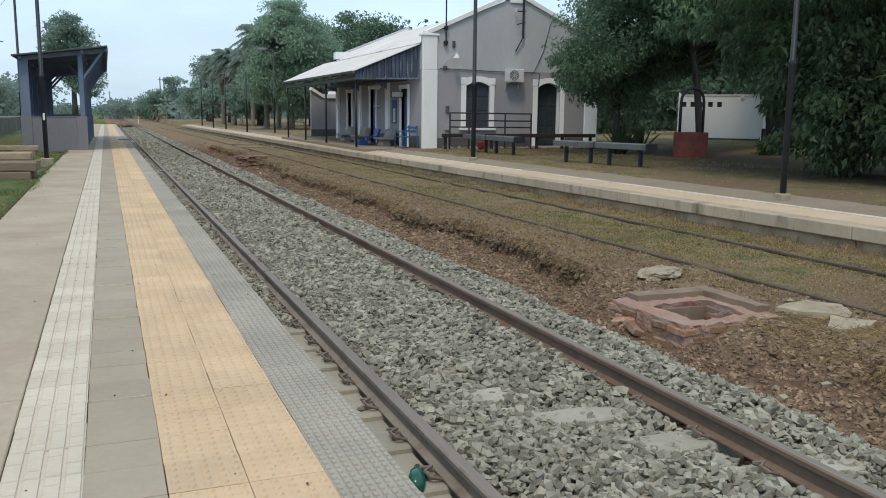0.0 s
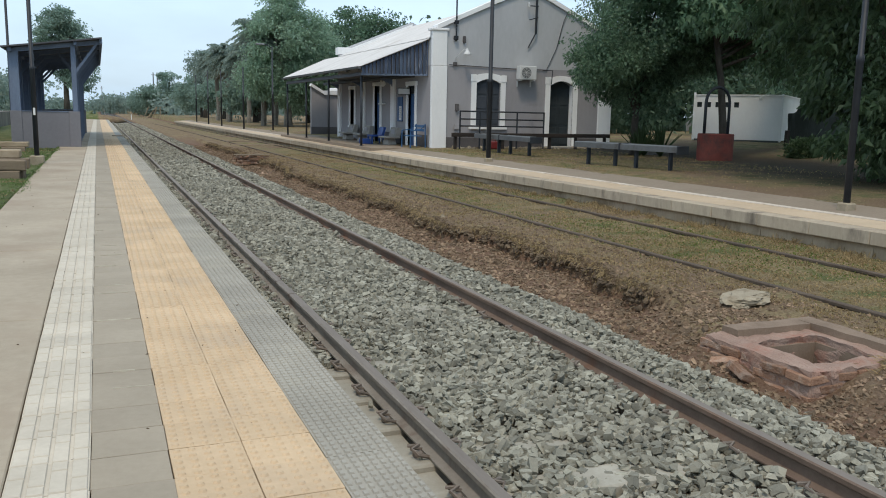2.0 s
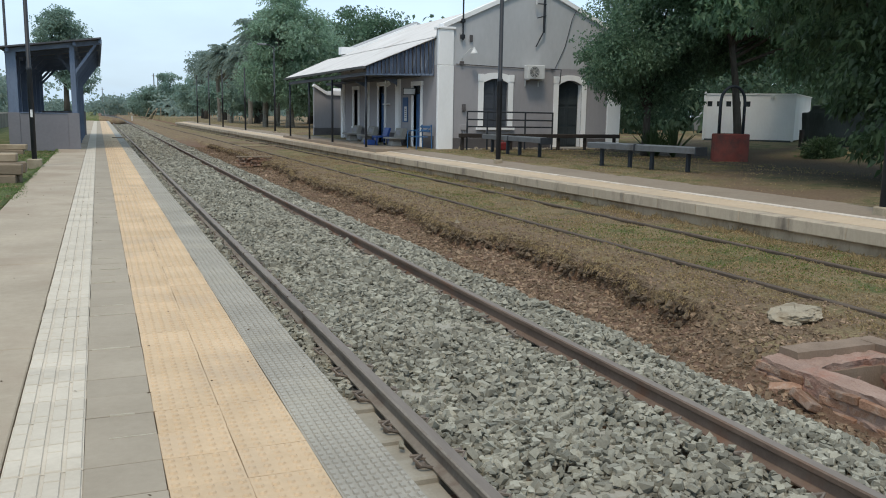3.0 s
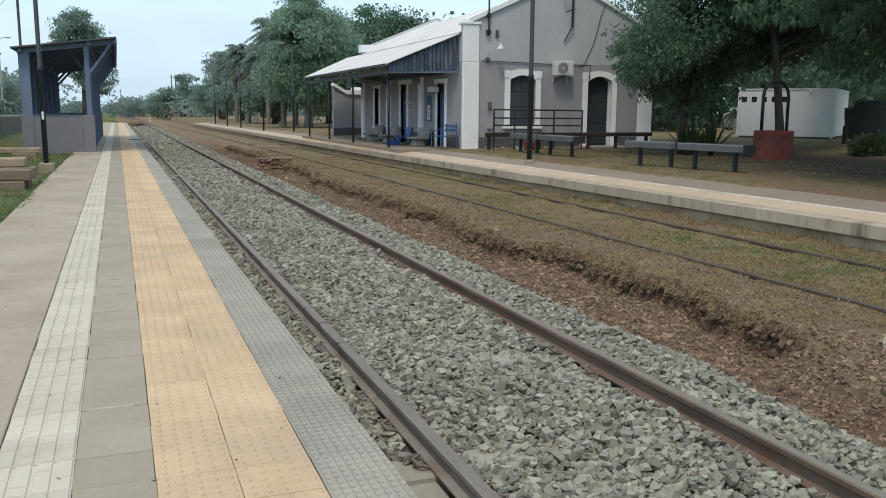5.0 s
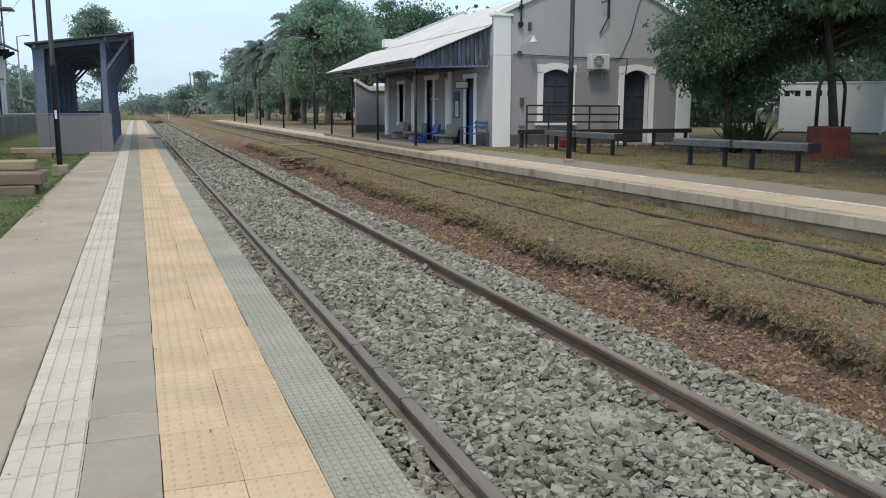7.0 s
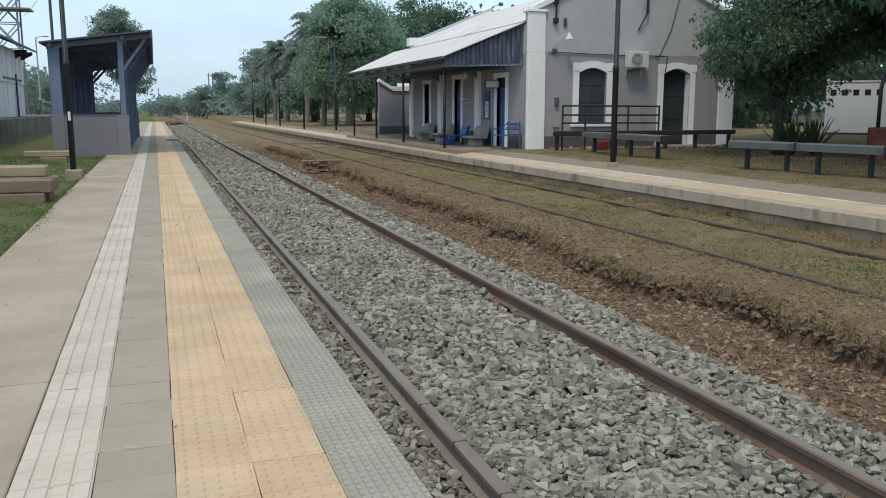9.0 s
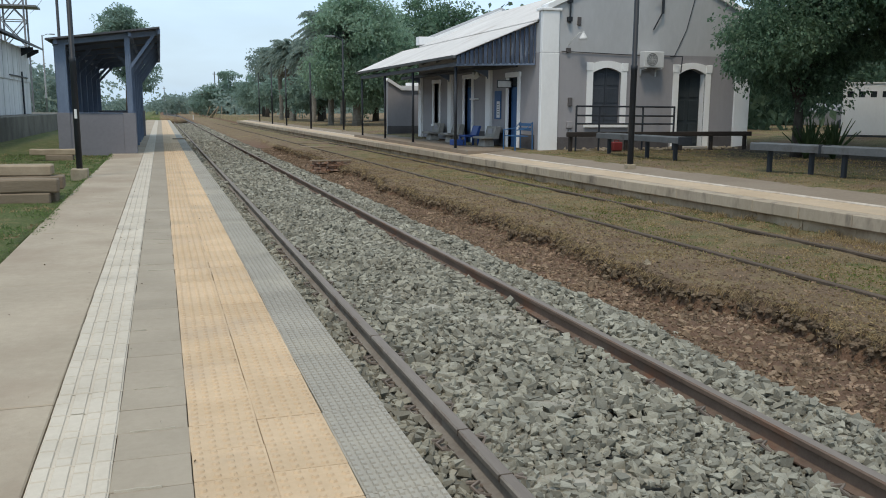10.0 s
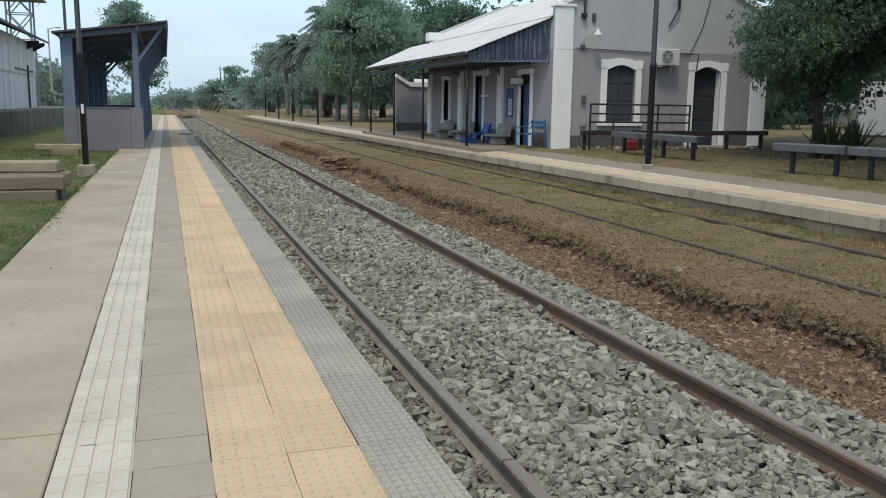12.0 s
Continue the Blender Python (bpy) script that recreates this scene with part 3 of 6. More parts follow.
TILE, TILE_Y = 0.3, 0.38
COLUMNS = (("white_tile", "bars", WHITE_TILE, -1.35), ("grey_tile", "plain", GREY_TILE, -1.05), ("yellow_tile", "buttons", YELLOW_TILE, -0.75),
           ("yellow_tile", "buttons", YELLOW_TILE, -0.45), ("grooved_tile", "grooves", GROOVE_TILE, -0.15))
tile_meshes = {}
for name, kind, material, cx in COLUMNS:
    if kind not in tile_meshes:
        tile_meshes[kind] = tile_mesh(kind, TILE, TILE * (3 if kind == "grooves" else 1))
        tile_meshes[kind].materials.append(material)
    me = tile_meshes[kind]
    for k in range(-2, 58, 3 if kind == "grooves" else 1):
        ob = new(name, me)
        ob.parent = platform_1
        cy = TILE_Y + TILE * (k + (1 if kind == "grooves" else 0))
        ob.matrix_basis = pose(cx + 0.003 * wave(k, 3.1, cx + 9), cy, 0.003 * wave(k, 1.9, cx * 3), 0.16 * wave(k, 2.3, cx), 0.16 * wave(k, 2.9, cx + 2), 0.8 * wave(k, 1.7, cx + 4))
    me.calc_loop_triangles()
    one = np.array([v.co[:] for v in me.vertices])
    tris = np.array([t.vertices[:] for t in me.loop_triangles])
    step = 3 if kind == "grooves" else 1
    spots = np.array([(cx, TILE_Y + TILE * (k + (1 if step == 3 else 0)), 0.001 * wave(k, 0.9, cx)) for k in range(58, 133, step)])
    ob = mesh_part(name + "s_further", arrays_mesh(name + "s_further", (one[None] + spots[:, None]).reshape(-1, 3), (tris[None] + len(one) * np.arange(len(spots))[:, None, None]).reshape(-1, 3)), material, platform_1)
    ob["kind"] = "stuff"
    far = bmesh.new()
    for k in list(range(-31, -2)) + list(range(133, 336)):
        cy = TILE_Y + TILE * k
        box(far, cx - 0.148, cx + 0.148, cy - 0.148, cy + 0.148, -0.05, 0.001 * wave(k, 0.9, cx))
    ob = part(name + "s_beyond", far, material, platform_1)
    ob["kind"] = "stuff"
# mortar smeared along some of the joints
smear, rs = bmesh.new(), random.Random(31)
for k in range(-2, 58):
    for cx in (-1.35, -1.05):
        if rs.random() < 0.4:
            a = cx - 0.145 + rs.uniform(0, 0.12)
            b = min(cx + 0.145, a + rs.uniform(0.05, 0.26))
            cy = TILE_Y + TILE * (k + 0.5) + rs.uniform(-0.004, 0.004)
            box(smear, a, b, cy - rs.uniform(0.003, 0.008), cy + rs.uniform(0.003, 0.008), -0.008, rs.uniform(-0.001, 0.003), 0, 0.0015)
ob = part("mortar_smear", lumpy(smear, 0.004, 3, 38.0), MORTAR_PALE, platform_1)
ob["kind"] = "stuff"
part("end_ramp", prismed([(101.0, -0.8), (101.0, 0.0), (106.0, -0.35), (106.0, -0.8)], -2.4, 0.0, "x"), CONCRETE, platform_1)

# ---- main track ----

RAIL_Z = -0.285
RX = (0.508, 2.17)
SLEEPER_TOP = RAIL_Z - 0.143
PROFILE = [(-0.056, -0.132), (0.056, -0.132), (0.056, -0.122), (0.012, -0.108), (0.0085, -0.05), (0.034, -0.034), (0.036, -0.008), (0.027, 0.0),
           (-0.027, 0.0), (-0.036, -0.008), (-0.034, -0.034), (-0.0085, -0.05), (-0.012, -0.108), (-0.056, -0.122)]


def rail(name, x, y0, y1, z, parent, sides, head, sway=None, scale=1.0):
    """A flat-bottomed rail drawn along y, its running face in another finish."""
    ks = np.arange(y0, y1 + 0.1, 3.0)
    vs = [(x + p[0] * scale + (sway(y) if sway else 0), y, z + p[1] * scale) for y in ks for p in PROFILE]
    n = len(PROFILE)
    fs = np.array([(a * n + i, a * n + (i + 1) % n, (a + 1) * n + (i + 1) % n, (a + 1) * n + i) for a in range(len(ks) - 1) for i in range(n)])
    me = arrays_mesh(name, np.array(vs), fs[:, ::-1])
    me.materials.append(sides)
    me.materials.append(head)
    me.polygons.foreach_set("material_index", [1 if f % n in (7,) else 0 for f in range(len(fs))])
    return mesh_part(name, me, None, parent)


track = empty("railway_track", (0, 0, 0), "broad gauge track with brown rails on concrete sleepers", "railway track")
for x, sides in zip(RX, (RAIL_DUSTY, RAIL_RUST)):
    rail("rail", x, -12, 330, RAIL_Z, track, sides, RAIL_HEAD)

for y in (10.88, 8.9, 8.31, 7.68):
    part("rail_notch", boxed(RX[0] - 0.0375, RX[0] + 0.0375, y - 0.005, y + 0.005, RAIL_Z - 0.034, RAIL_Z + 0.0015), OLD_RAIL, track, "dark worn nick across the rail head")


def sleeper_mesh():
    bm = bmesh.new()
    prism(bm, [(-0.15, -0.2), (0.15, -0.2), (0.125, 0.0), (-0.125, 0.0)], -1.36, 1.36, "x")
    bmesh.ops.bevel(bm, geom=bm.edges[:], offset=0.012, segments=1, affect="EDGES")
    me = bpy.data.meshes.new("sleeper")
    bm.to_mesh(me)
    bm.free()
    me.materials.append(SLEEPER)
    return me


def clip_mesh():
    """A bent spring clip over the rail's foot."""
    bm = bmesh.new()
    tube(bm, [(-0.02, -0.05, 0.0), (0.05, -0.05, 0.025), (0.075, -0.02, 0.045), (0.03, 0.0, 0.05), (0.075, 0.025, 0.045), (0.05, 0.055, 0.025), (-0.02, 0.05, 0.0)], 0.0095, 6)
    box(bm, 0.01, 0.055, -0.018, 0.018, -0.01, 0.018, 0.004)
    me = bpy.data.meshes.new("clip")
    bm.to_mesh(me)
    bm.free()
    me.materials.append(CLIP)
    return me


sl_me, clip_me = sleeper_mesh(), clip_mesh()
mid_x = sum(RX) / 2
for k in range(-8, 182):
    y = 0.22 + 0.547 * k + 0.015 * wave(k, 1.3, 8)
    s = new("sleeper", sl_me)
    s.parent = track
    s.matrix_basis = pose(mid_x, y, SLEEPER_TOP + 0.006 * wave(k, 1.1, 9), 0, 0, 0.6 * wave(k, 0.8, 10))
    if -1 < k < 30:
        for side, x in ((-1, RX[0] - mid_x - 0.06), (1, RX[0] - mid_x + 0.06), (-1, RX[1] - mid_x - 0.06), (1, RX[1] - mid_x + 0.06)):
            c = new("clip", clip_me)
            c.parent = s
            c.matrix_basis = pose(x, 0, 0.008, 0, 0, 0 if side > 0 else 180) @ Matrix.Scale(1.12, 4)


def ballast_top(x, y):
    """The height of the ballast's surface."""
    z = np.full_like(x, SLEEPER_TOP + 0.004)
    z += 0.03 * np.sin(y * 2.1 + x * 3.0) * np.sin(y * 0.7) + 0.012 * np.sin(x * 7 + y * 4.2)
    z += np.where(y > 3.5, 0.032, 0.019)
    z = np.where(x > 2.75, z - (x - 2.75) * 0.42 + 0.02, z)
    open_side = (x < 0.36) & (y < 5.4 + 0.8 * np.sin(x * 9))
    z = np.where(open_side, z - 0.2, np.where(x < 0.4, z + 0.0, z))
    return z


def scatter(n, x0, x1, y0, y1, power=1.0):
    y = y0 + (y1 - y0) * rng.uniform(0, 1, n) ** power
    return rng.uniform(x0, x1, n), y


def ballast_stones(n, y0, y1, size, power, layer):
    x, y = scatter(n, 0.0, 3.42, y0, y1, power)
    s = size * rng.uniform(0.55, 1.35, n)
    near_rail = (np.abs(x - RX[0]) < 0.088) | (np.abs(x - RX[1]) < 0.088)
    thin = (x > 3.1) & (rng.uniform(0, 1, n) < (x - 3.1) / 0.32)
    bare = (x < 0.46) & (y < 5.3 + 0.5 * np.sin(5 * x)) & (rng.uniform(0, 1, n) < 0.985)
    over = np.abs((y - 0.22 + 0.2735) % 0.547 - 0.2735) < 0.1
    bare |= over & (x < 2.7) & (y < 3.4) & (rng.uniform(0, 1, n) < 0.16)
    keep = ~near_rail & ~thin & ~bare
    x, y, s = x[keep], y[keep], s[keep]
    z = ballast_top(x, y) - layer * rng.uniform(0.0, 1.0, len(x)) + rng.uniform(-0.012, 0.012, len(x))
    return np.stack([x, y, z], 1), s


sets = [ballast_stones(42000, -1.5, 9.0, 0.0405, 1.0, 0.055), ballast_stones(32000, 9.0, 22.0, 0.05, 1.0, 0.05),
        ballast_stones(14000, 22.0, 42.0, 0.068, 1.0, 0.04), ballast_stones(9000, 42.0, 100.0, 0.11, 1.0, 0.04), ballast_stones(3000, -9.0, -1.5, 0.1, 1.0, 0.04)]
for fine, some in ((True, [tuple(v[::3] for v in s) for s in sets[:2]]), (False, [tuple(v[k::3] for v in s) for s in sets[:2] for k in (1, 2)] + sets[2:])):
    ballast = mesh_part("ballast", rocks_mesh("ballast", np.concatenate([a for a, _ in some]), np.concatenate([b for _, b in some]), fine), STONE)
    tagged(ballast, "grey crushed stone ballast heaped round the sleepers", "ballast", kind="stuff")
# sheet below the stones, with the shade of their gaps in its colour
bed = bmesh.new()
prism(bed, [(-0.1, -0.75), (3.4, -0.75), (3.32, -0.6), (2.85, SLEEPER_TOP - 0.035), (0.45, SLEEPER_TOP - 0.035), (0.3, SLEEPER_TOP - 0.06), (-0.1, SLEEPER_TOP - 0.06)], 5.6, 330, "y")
tagged(part("ballast_bed", bed, GAP_SHADE_BED), "dusty packed stone bed of the track", "ballast", kind="stuff")

low_bed = boxed(-0.1, 0.46, -12, 5.6, -0.75, SLEEPER_TOP - 0.035)
tagged(part("ballast_bed", low_bed, SLEEPER), "dusty packed stone bed of the track", "ballast", kind="stuff")
# loose red rubble in the cutting
n = 32000
x, y = scatter(n, 3.1, 4.45, 0.5, 46.0, 1.35)
w = np.array([lip(v) for v in y])
hole = (y > 2.9) & (y < 6.9)
keep = (x < w + np.where(hole, 0.6, 0.0)) & ~((x > 3.36) & (x < 4.5) & (y > 4.22) & (y < 5.4))
x, y = x[keep], y[keep]
z = np.array([ground_z(a, b) for a, b in zip(x, y)])
rubble = mesh_part("rubble", rocks_mesh("rubble", np.stack([x, y, z + 0.004], 1), rng.uniform(0.012, 0.033, len(x)) * np.where(rng.uniform(0, 1, len(x)) < 0.06, 1.9, 1.0)), RUBBLE)
n = 8000
x, y = scatter(n, 4.1, 5.4, 0.5, 40.0, 1.4)
keep = ~((x > 3.3) & (x < 4.5) & (y > 4.2) & (y < 5.4)) & (x > np.array([lip(v) for v in y]))
x, y = x[keep], y[keep]
z = np.array([ground_z(a, b) for a, b in zip(x, y)])
debris = mesh_part("debris", rocks_mesh("debris", np.stack([x, y, z + 0.002], 1), rng.uniform(0.01, 0.03, len(x))), RUBBLE)
tagged(debris, "small stones and clods on the cut turf", "gravel", kind="stuff")
tagged(rubble, "broken red earth and brick crumbs in the cutting", "rubble", kind="stuff")

# ---- disused track in the grass ----

old_track = empty("disused_track", (0, 0, 0), "disused rusty track sunk into dry grass", "railway track")
for x, top in ((5.41, -0.31), (7.09, -0.303)):
    rail("rail", x, -12, 99, top, old_track, OLD_RAIL, OLD_RAIL, lambda v: -bend(v) + 0.0)

# ---- far platform ----

platform_2 = empty("platform_2", (0, 0, 0), "low station platform with pale concrete coping and worn paving", "platform", kind="structure")
P2Y0, P2Y1 = -12.0, 98.0


def strip(y0, y1, step, cols):
    """A band along the far platform: cols are (offset from its edge, height)."""
    rows = np.arange(y0, y1 + step / 2, step)
    vs = [(edge2(y) + o, y, h) for y in rows for o, h in cols]
    n = len(cols)
    fs = [(a * n + i, a * n + i + 1, (a + 1) * n + i + 1, (a + 1) * n + i) for a in range(len(rows) - 1) for i in range(n - 1)]
    return arrays_mesh("strip", np.array(vs), np.array(fs))


mesh_part("paving", strip(P2Y0, P2Y1, 2.0, [(0.7, -0.5), (0.7, 0.036), (1.58, 0.125), (1.66, -0.3)]), PAVING, platform_2)
mesh_part("edge_paving", strip(P2Y0, P2Y1, 2.0, [(0.203, -0.5), (0.203, 0.002), (0.7, 0.038), (0.7, -0.5)]), EDGE_PAVE, platform_2)
mesh_part("edge_line", strip(P2Y0, P2Y1, 2.0, [(0.70, 0.02), (0.70, 0.048), (0.79, 0.058), (0.79, 0.035)]), LINE_PAINT, platform_2)
coping_me = bpy.data.meshes.new("coping_block")
bm = boxed(-0.095, 0.2, -0.498, 0.498, -0.19, 0.0, 0.012)
bm.to_mesh(coping_me)
bm.free()
coping_me.materials.append(COPING)
panel_me = bpy.data.meshes.new("wall_panel")
bm = boxed(0.0, 0.1, -0.497, 0.497, -0.55, -0.19, 0.006)
bm.to_mesh(panel_me)
bm.free()
panel_me.materials.append(PLAT_WALL)
for k in range(-12, 98):
    y = k + 0.5
    slope = math.degrees(math.atan2(edge2(y + 0.5) - edge2(y - 0.5), 1.0))
    for name, me, sink in (("coping_block", coping_me, 0.006), ("wall_panel", panel_me, 0.004)):
        ob = new(name, me)
        ob.parent = platform_2
        ob.matrix_basis = pose(edge2(y) + 0.01 * wave(k, 1.7, 12), y, sink * wave(k, 1.3, 13), 0, 0, -slope)

# ---- station building ----

GY, BX0, BX1, BY1, BZ = 28.59, 10.05, 17.45, 41.3, 0.16
RIDGE_X, RIDGE_Z, EAVE_Z = 13.82, 5.9, 4.36
station = empty("station_building", (0, 0, 0), "grey rendered railway station with white trim and veranda", "building")


def arch_outline(cx, w, z0, spring, rise, n=8):
    pts = [(cx - w / 2, z0), (cx + w / 2, z0)]
    for i in range(n + 1):
        a = i / n
        pts.append((cx + w / 2 - w * a, spring + rise * math.sin(math.pi * a)))
    return pts


def cut_wall(name, outline, holes, a, b, axis, material, parent):
    """A wall from an outline drawn to a thickness, with its openings cut right through."""
    ob = part(name, prismed(outline, a, b, axis), material, parent)
    for h in holes:
        cutter = part("cutter", prismed(h, min(a, b) - 0.2, max(a, b) + 0.2, axis), None)
        mod = ob.modifiers.new("cut", "BOOLEAN")
        mod.operation, mod.object, mod.solver = "DIFFERENCE", cutter, "EXACT"
        bpy.context.view_layer.update()
        dg = bpy.context.evaluated_depsgraph_get()
        me = bpy.data.meshes.new_from_object(ob.evaluated_get(dg))
        ob.modifiers.clear()
        ob.data = me
        bpy.data.objects.remove(cutter)
    return ob


WIN = dict(cx=12.23, w=0.98, z0=0.98, spring=2.52, rise=0.15)
DOOR = dict(cx=15.3, w=1.0, z0=0.14, spring=2.52, rise=0.17)
gable = [(BX0, BZ - 0.3), (BX1, BZ - 0.3), (BX1, EAVE_Z), (RIDGE_X, RIDGE_Z), (BX0, EAVE_Z)]
cut_wall("gable_wall", gable, [arch_outline(**WIN), arch_outline(**DOOR)], GY, GY + 0.35, "y", WALL_GREY, station)
# openings on the platform side: centre along the wall, width, sill, head
SIDE = (("window", 38.95, 0.72, 0.78, 2.42), ("door", 35.1, 0.8, 0.14, 2.5), ("door", 30.8, 0.8, 0.14, 2.42))
side_holes = [[(cy - w / 2, z0), (cy + w / 2, z0), (cy + w / 2, z1), (cy - w / 2, z1)] for _, cy, w, z0, z1 in SIDE]
cut_wall("side_wall", [(GY + 0.35, BZ - 0.3), (BY1, BZ - 0.3), (BY1, 3.98), (GY + 0.35, 3.98)], side_holes, BX0 + 0.004, BX0 + 0.35, "x", WALL_GREY, station)
part("side_wall", boxed(BX1 - 0.35, BX1 - 0.003, GY + 0.35, BY1, BZ - 0.3, 3.98), WALL_GREY, station)
part("back_wall", prismed([(x, z) for x, z in gable], BY1, BY1 + 0.3, "y"), WALL_GREY, station)
part("floor_slab", boxed(BX0 + 0.35, BX1 - 0.35, GY + 0.35, BY1, 0.0, 0.14), WALL_BASE, station)
part("plinth", boxed(BX0 + 0.52, DOOR["cx"] - 0.78, GY - 0.03, GY, BZ - 0.3, 0.55, 0.008), WALL_BASE, station, "dark painted plinth")
part("plinth", boxed(DOOR["cx"] + 0.78, BX1 - 0.53, GY - 0.03, GY, BZ - 0.3, 0.55, 0.008), WALL_BASE, station, "dark painted plinth")
# corner pilasters, the left one rising to the roof
part("pilaster", boxed(BX0 - 0.07, BX0 + 0.51, GY - 0.07, GY + 0.1, BZ - 0.3, 3.07, 0.012), WHITE_PAINT, station, "white corner pilaster")
part("pilaster", boxed(BX0 - 0.06, BX0 + 0.5, GY - 0.06, GY + 0.1, 3.08, 4.3, 0.012), WHITE_PAINT, station, "white corner pilaster")
part("pilaster_cap", boxed(BX0 - 0.12, BX0 + 0.56, GY - 0.1, GY + 0.3, 4.3, 4.38, 0.012), WHITE_PAINT, station)
part("pilaster", boxed(BX1 - 0.52, BX1 + 0.06, GY - 0.07, GY + 0.3, BZ - 0.3, 4.35, 0.012), WHITE_PAINT, station, "white corner pilaster")
for a, b in (((BX0 + 0.1, 4.42), (RIDGE_X - 0.28, RIDGE_Z + 0.04)), ((RIDGE_X + 0.28, RIDGE_Z), (BX1 + 0.1, EAVE_Z))):
    part("gable_coping", prismed([(a[0], a[1] - 0.09), (b[0], b[1] - 0.09), (b[0], b[1] + 0.07), (a[0], a[1] + 0.07)], GY - 0.08, GY + 0.42, "y"), WHITE_PAINT, station, "white gable coping")
part("gable_block", boxed(RIDGE_X - 0.3, RIDGE_X + 0.3, GY - 0.06, GY + 0.45, RIDGE_Z - 0.25, RIDGE_Z + 0.5, 0.02), WHITE_PAINT, station, "white block at the gable top")
part("back_coping", prismed([(BX0 - 0.1, 4.15), (BX0 + 0.6, 4.2), (RIDGE_X, RIDGE_Z - 0.3), (RIDGE_X, RIDGE_Z - 0.1), (BX0 + 0.6, 4.5), (BX0 - 0.1, 4.5)], BY1 - 0.1, BY1 + 0.4, "y"), WHITE_PAINT, station, "white parapet")


def corrugated(name, x0, z0, x1, z1, y0, y1, material, parent, pitch=0.13, deep=0.018, thick=0.004, skew=0.0):
    """Roof sheet with waves running down the slope, its ribs side by side along y."""
    rows = np.arange(y0, y1, pitch / 4)
    vs, n = [], 2
    for i, y in enumerate(rows):
        d = deep * (0, 1, 0, -1)[i % 4]
        ya = y + skew * (y1 - y) / (y1 - y0)
        vs += [(x0, ya, z0 + d), (x1, y, z1 + d), (x0, ya, z0 + d - thick - 0.01), (x1, y, z1 + d - thick - 0.01)]
    fs = []
    for i in range(len(rows) - 1):
        a, b = 4 * i, 4 * i + 4
        fs += [(a, a + 1, b + 1, b), (b + 2, b + 3, a + 3, a + 2), (a, b, b + 2, a + 2), (a + 1, a + 3, b + 3, b + 1)]
    return mesh_part(name, arrays_mesh(name, np.array(vs), np.array(fs)), material, parent, smooth=False)


corrugated("roof", RIDGE_X, 5.7, BX0 - 0.06, 4.06, GY + 0.3, BY1 + 0.1, ROOF_SHEET, station)
corrugated("roof", RIDGE_X, 5.62, BX1 + 0.3, 4.05, GY + 0.3, BY1 + 0.1, ROOF_SHEET, station)
# veranda
VX, VY0, VY1, VZ = 7.86, 30.5, 44.3, 3.05
corrugated("veranda_roof", BX0 + 0.02, 4.055, VX, VZ, VY0 - 0.15, VY1, ROOF_SHEET, station, skew=-1.45)
part("veranda_gutter", prismed([(VX - 0.07, VZ - 0.09), (VX + 0.03, VZ - 0.09), (VX + 0.03, VZ - 0.02), (VX - 0.09, VZ - 0.005)], VY0 - 0.15, VY1, "y"), GUARD, station)
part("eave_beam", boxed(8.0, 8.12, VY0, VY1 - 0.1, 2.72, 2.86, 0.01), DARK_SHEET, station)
for k in range(9):
    y = VY0 + 0.1 + k * (VY1 - VY0 - 0.3) / 8
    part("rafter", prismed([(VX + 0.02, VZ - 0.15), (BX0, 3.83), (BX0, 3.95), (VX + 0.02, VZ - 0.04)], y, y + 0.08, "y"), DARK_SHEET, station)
# dark lining added below the white sheet to cut light bounced onto the wall
part("veranda_ceiling", prismed([(VX + 0.06, VZ - 0.075), (BX0 - 0.01, 3.92), (BX0 - 0.01, 3.94), (VX + 0.06, VZ - 0.055)], VY0, VY1 - 0.05, "y"), DARK_SHEET, station, "dark lining added to cut light under the veranda")
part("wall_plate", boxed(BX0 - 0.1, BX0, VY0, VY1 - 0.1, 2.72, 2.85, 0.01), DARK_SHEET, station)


def veranda_line(x):
    return VZ - 0.06 + (x - VX) * (4.055 - VZ) / (BX0 + 0.02 - VX)


def end_y(x):
    return VY0 - 0.06 - 1.42 * (x - VX) / (BX0 - VX)


# side boards under the veranda's end
x = VX + 0.08
k = 0
while x < BX0 - 0.03:
    x2 = min(x + 0.12, BX0 - 0.02)
    d = 0.012 * (k % 2)
    part("end_board", prismed([(x, 2.78), (x2 - 0.008, 2.78), (x2 - 0.008, veranda_line(x2)), (x, veranda_line(x))], end_y(x) + d, end_y(x) + 0.025 + d, "y"), SLATE_BOARD, station)
    x, k = x2, k + 1
part("end_beam", tubed([(VX + 0.1, end_y(VX) + 0.08, 2.76), (BX0 - 0.02, end_y(BX0) + 0.08, 2.76)], 0.045, 4), SLATE, station)
for y in (30.8, 35.68, 39.88, 44.15):
    bm = tubed([(8.05, y, 0.03), (8.05, y, 2.75)], 0.045, 10)
    box(bm, 7.97, 8.13, y - 0.08, y + 0.08, 0.08, 0.15, 0.01)
    part("veranda_post", bm, BLACK_METAL, station, "slim dark iron veranda post", True)
part("veranda_floor", boxed(7.94, BX0, 29.3, 45.5, -0.2, 0.135, 0.01), PAVING, station)


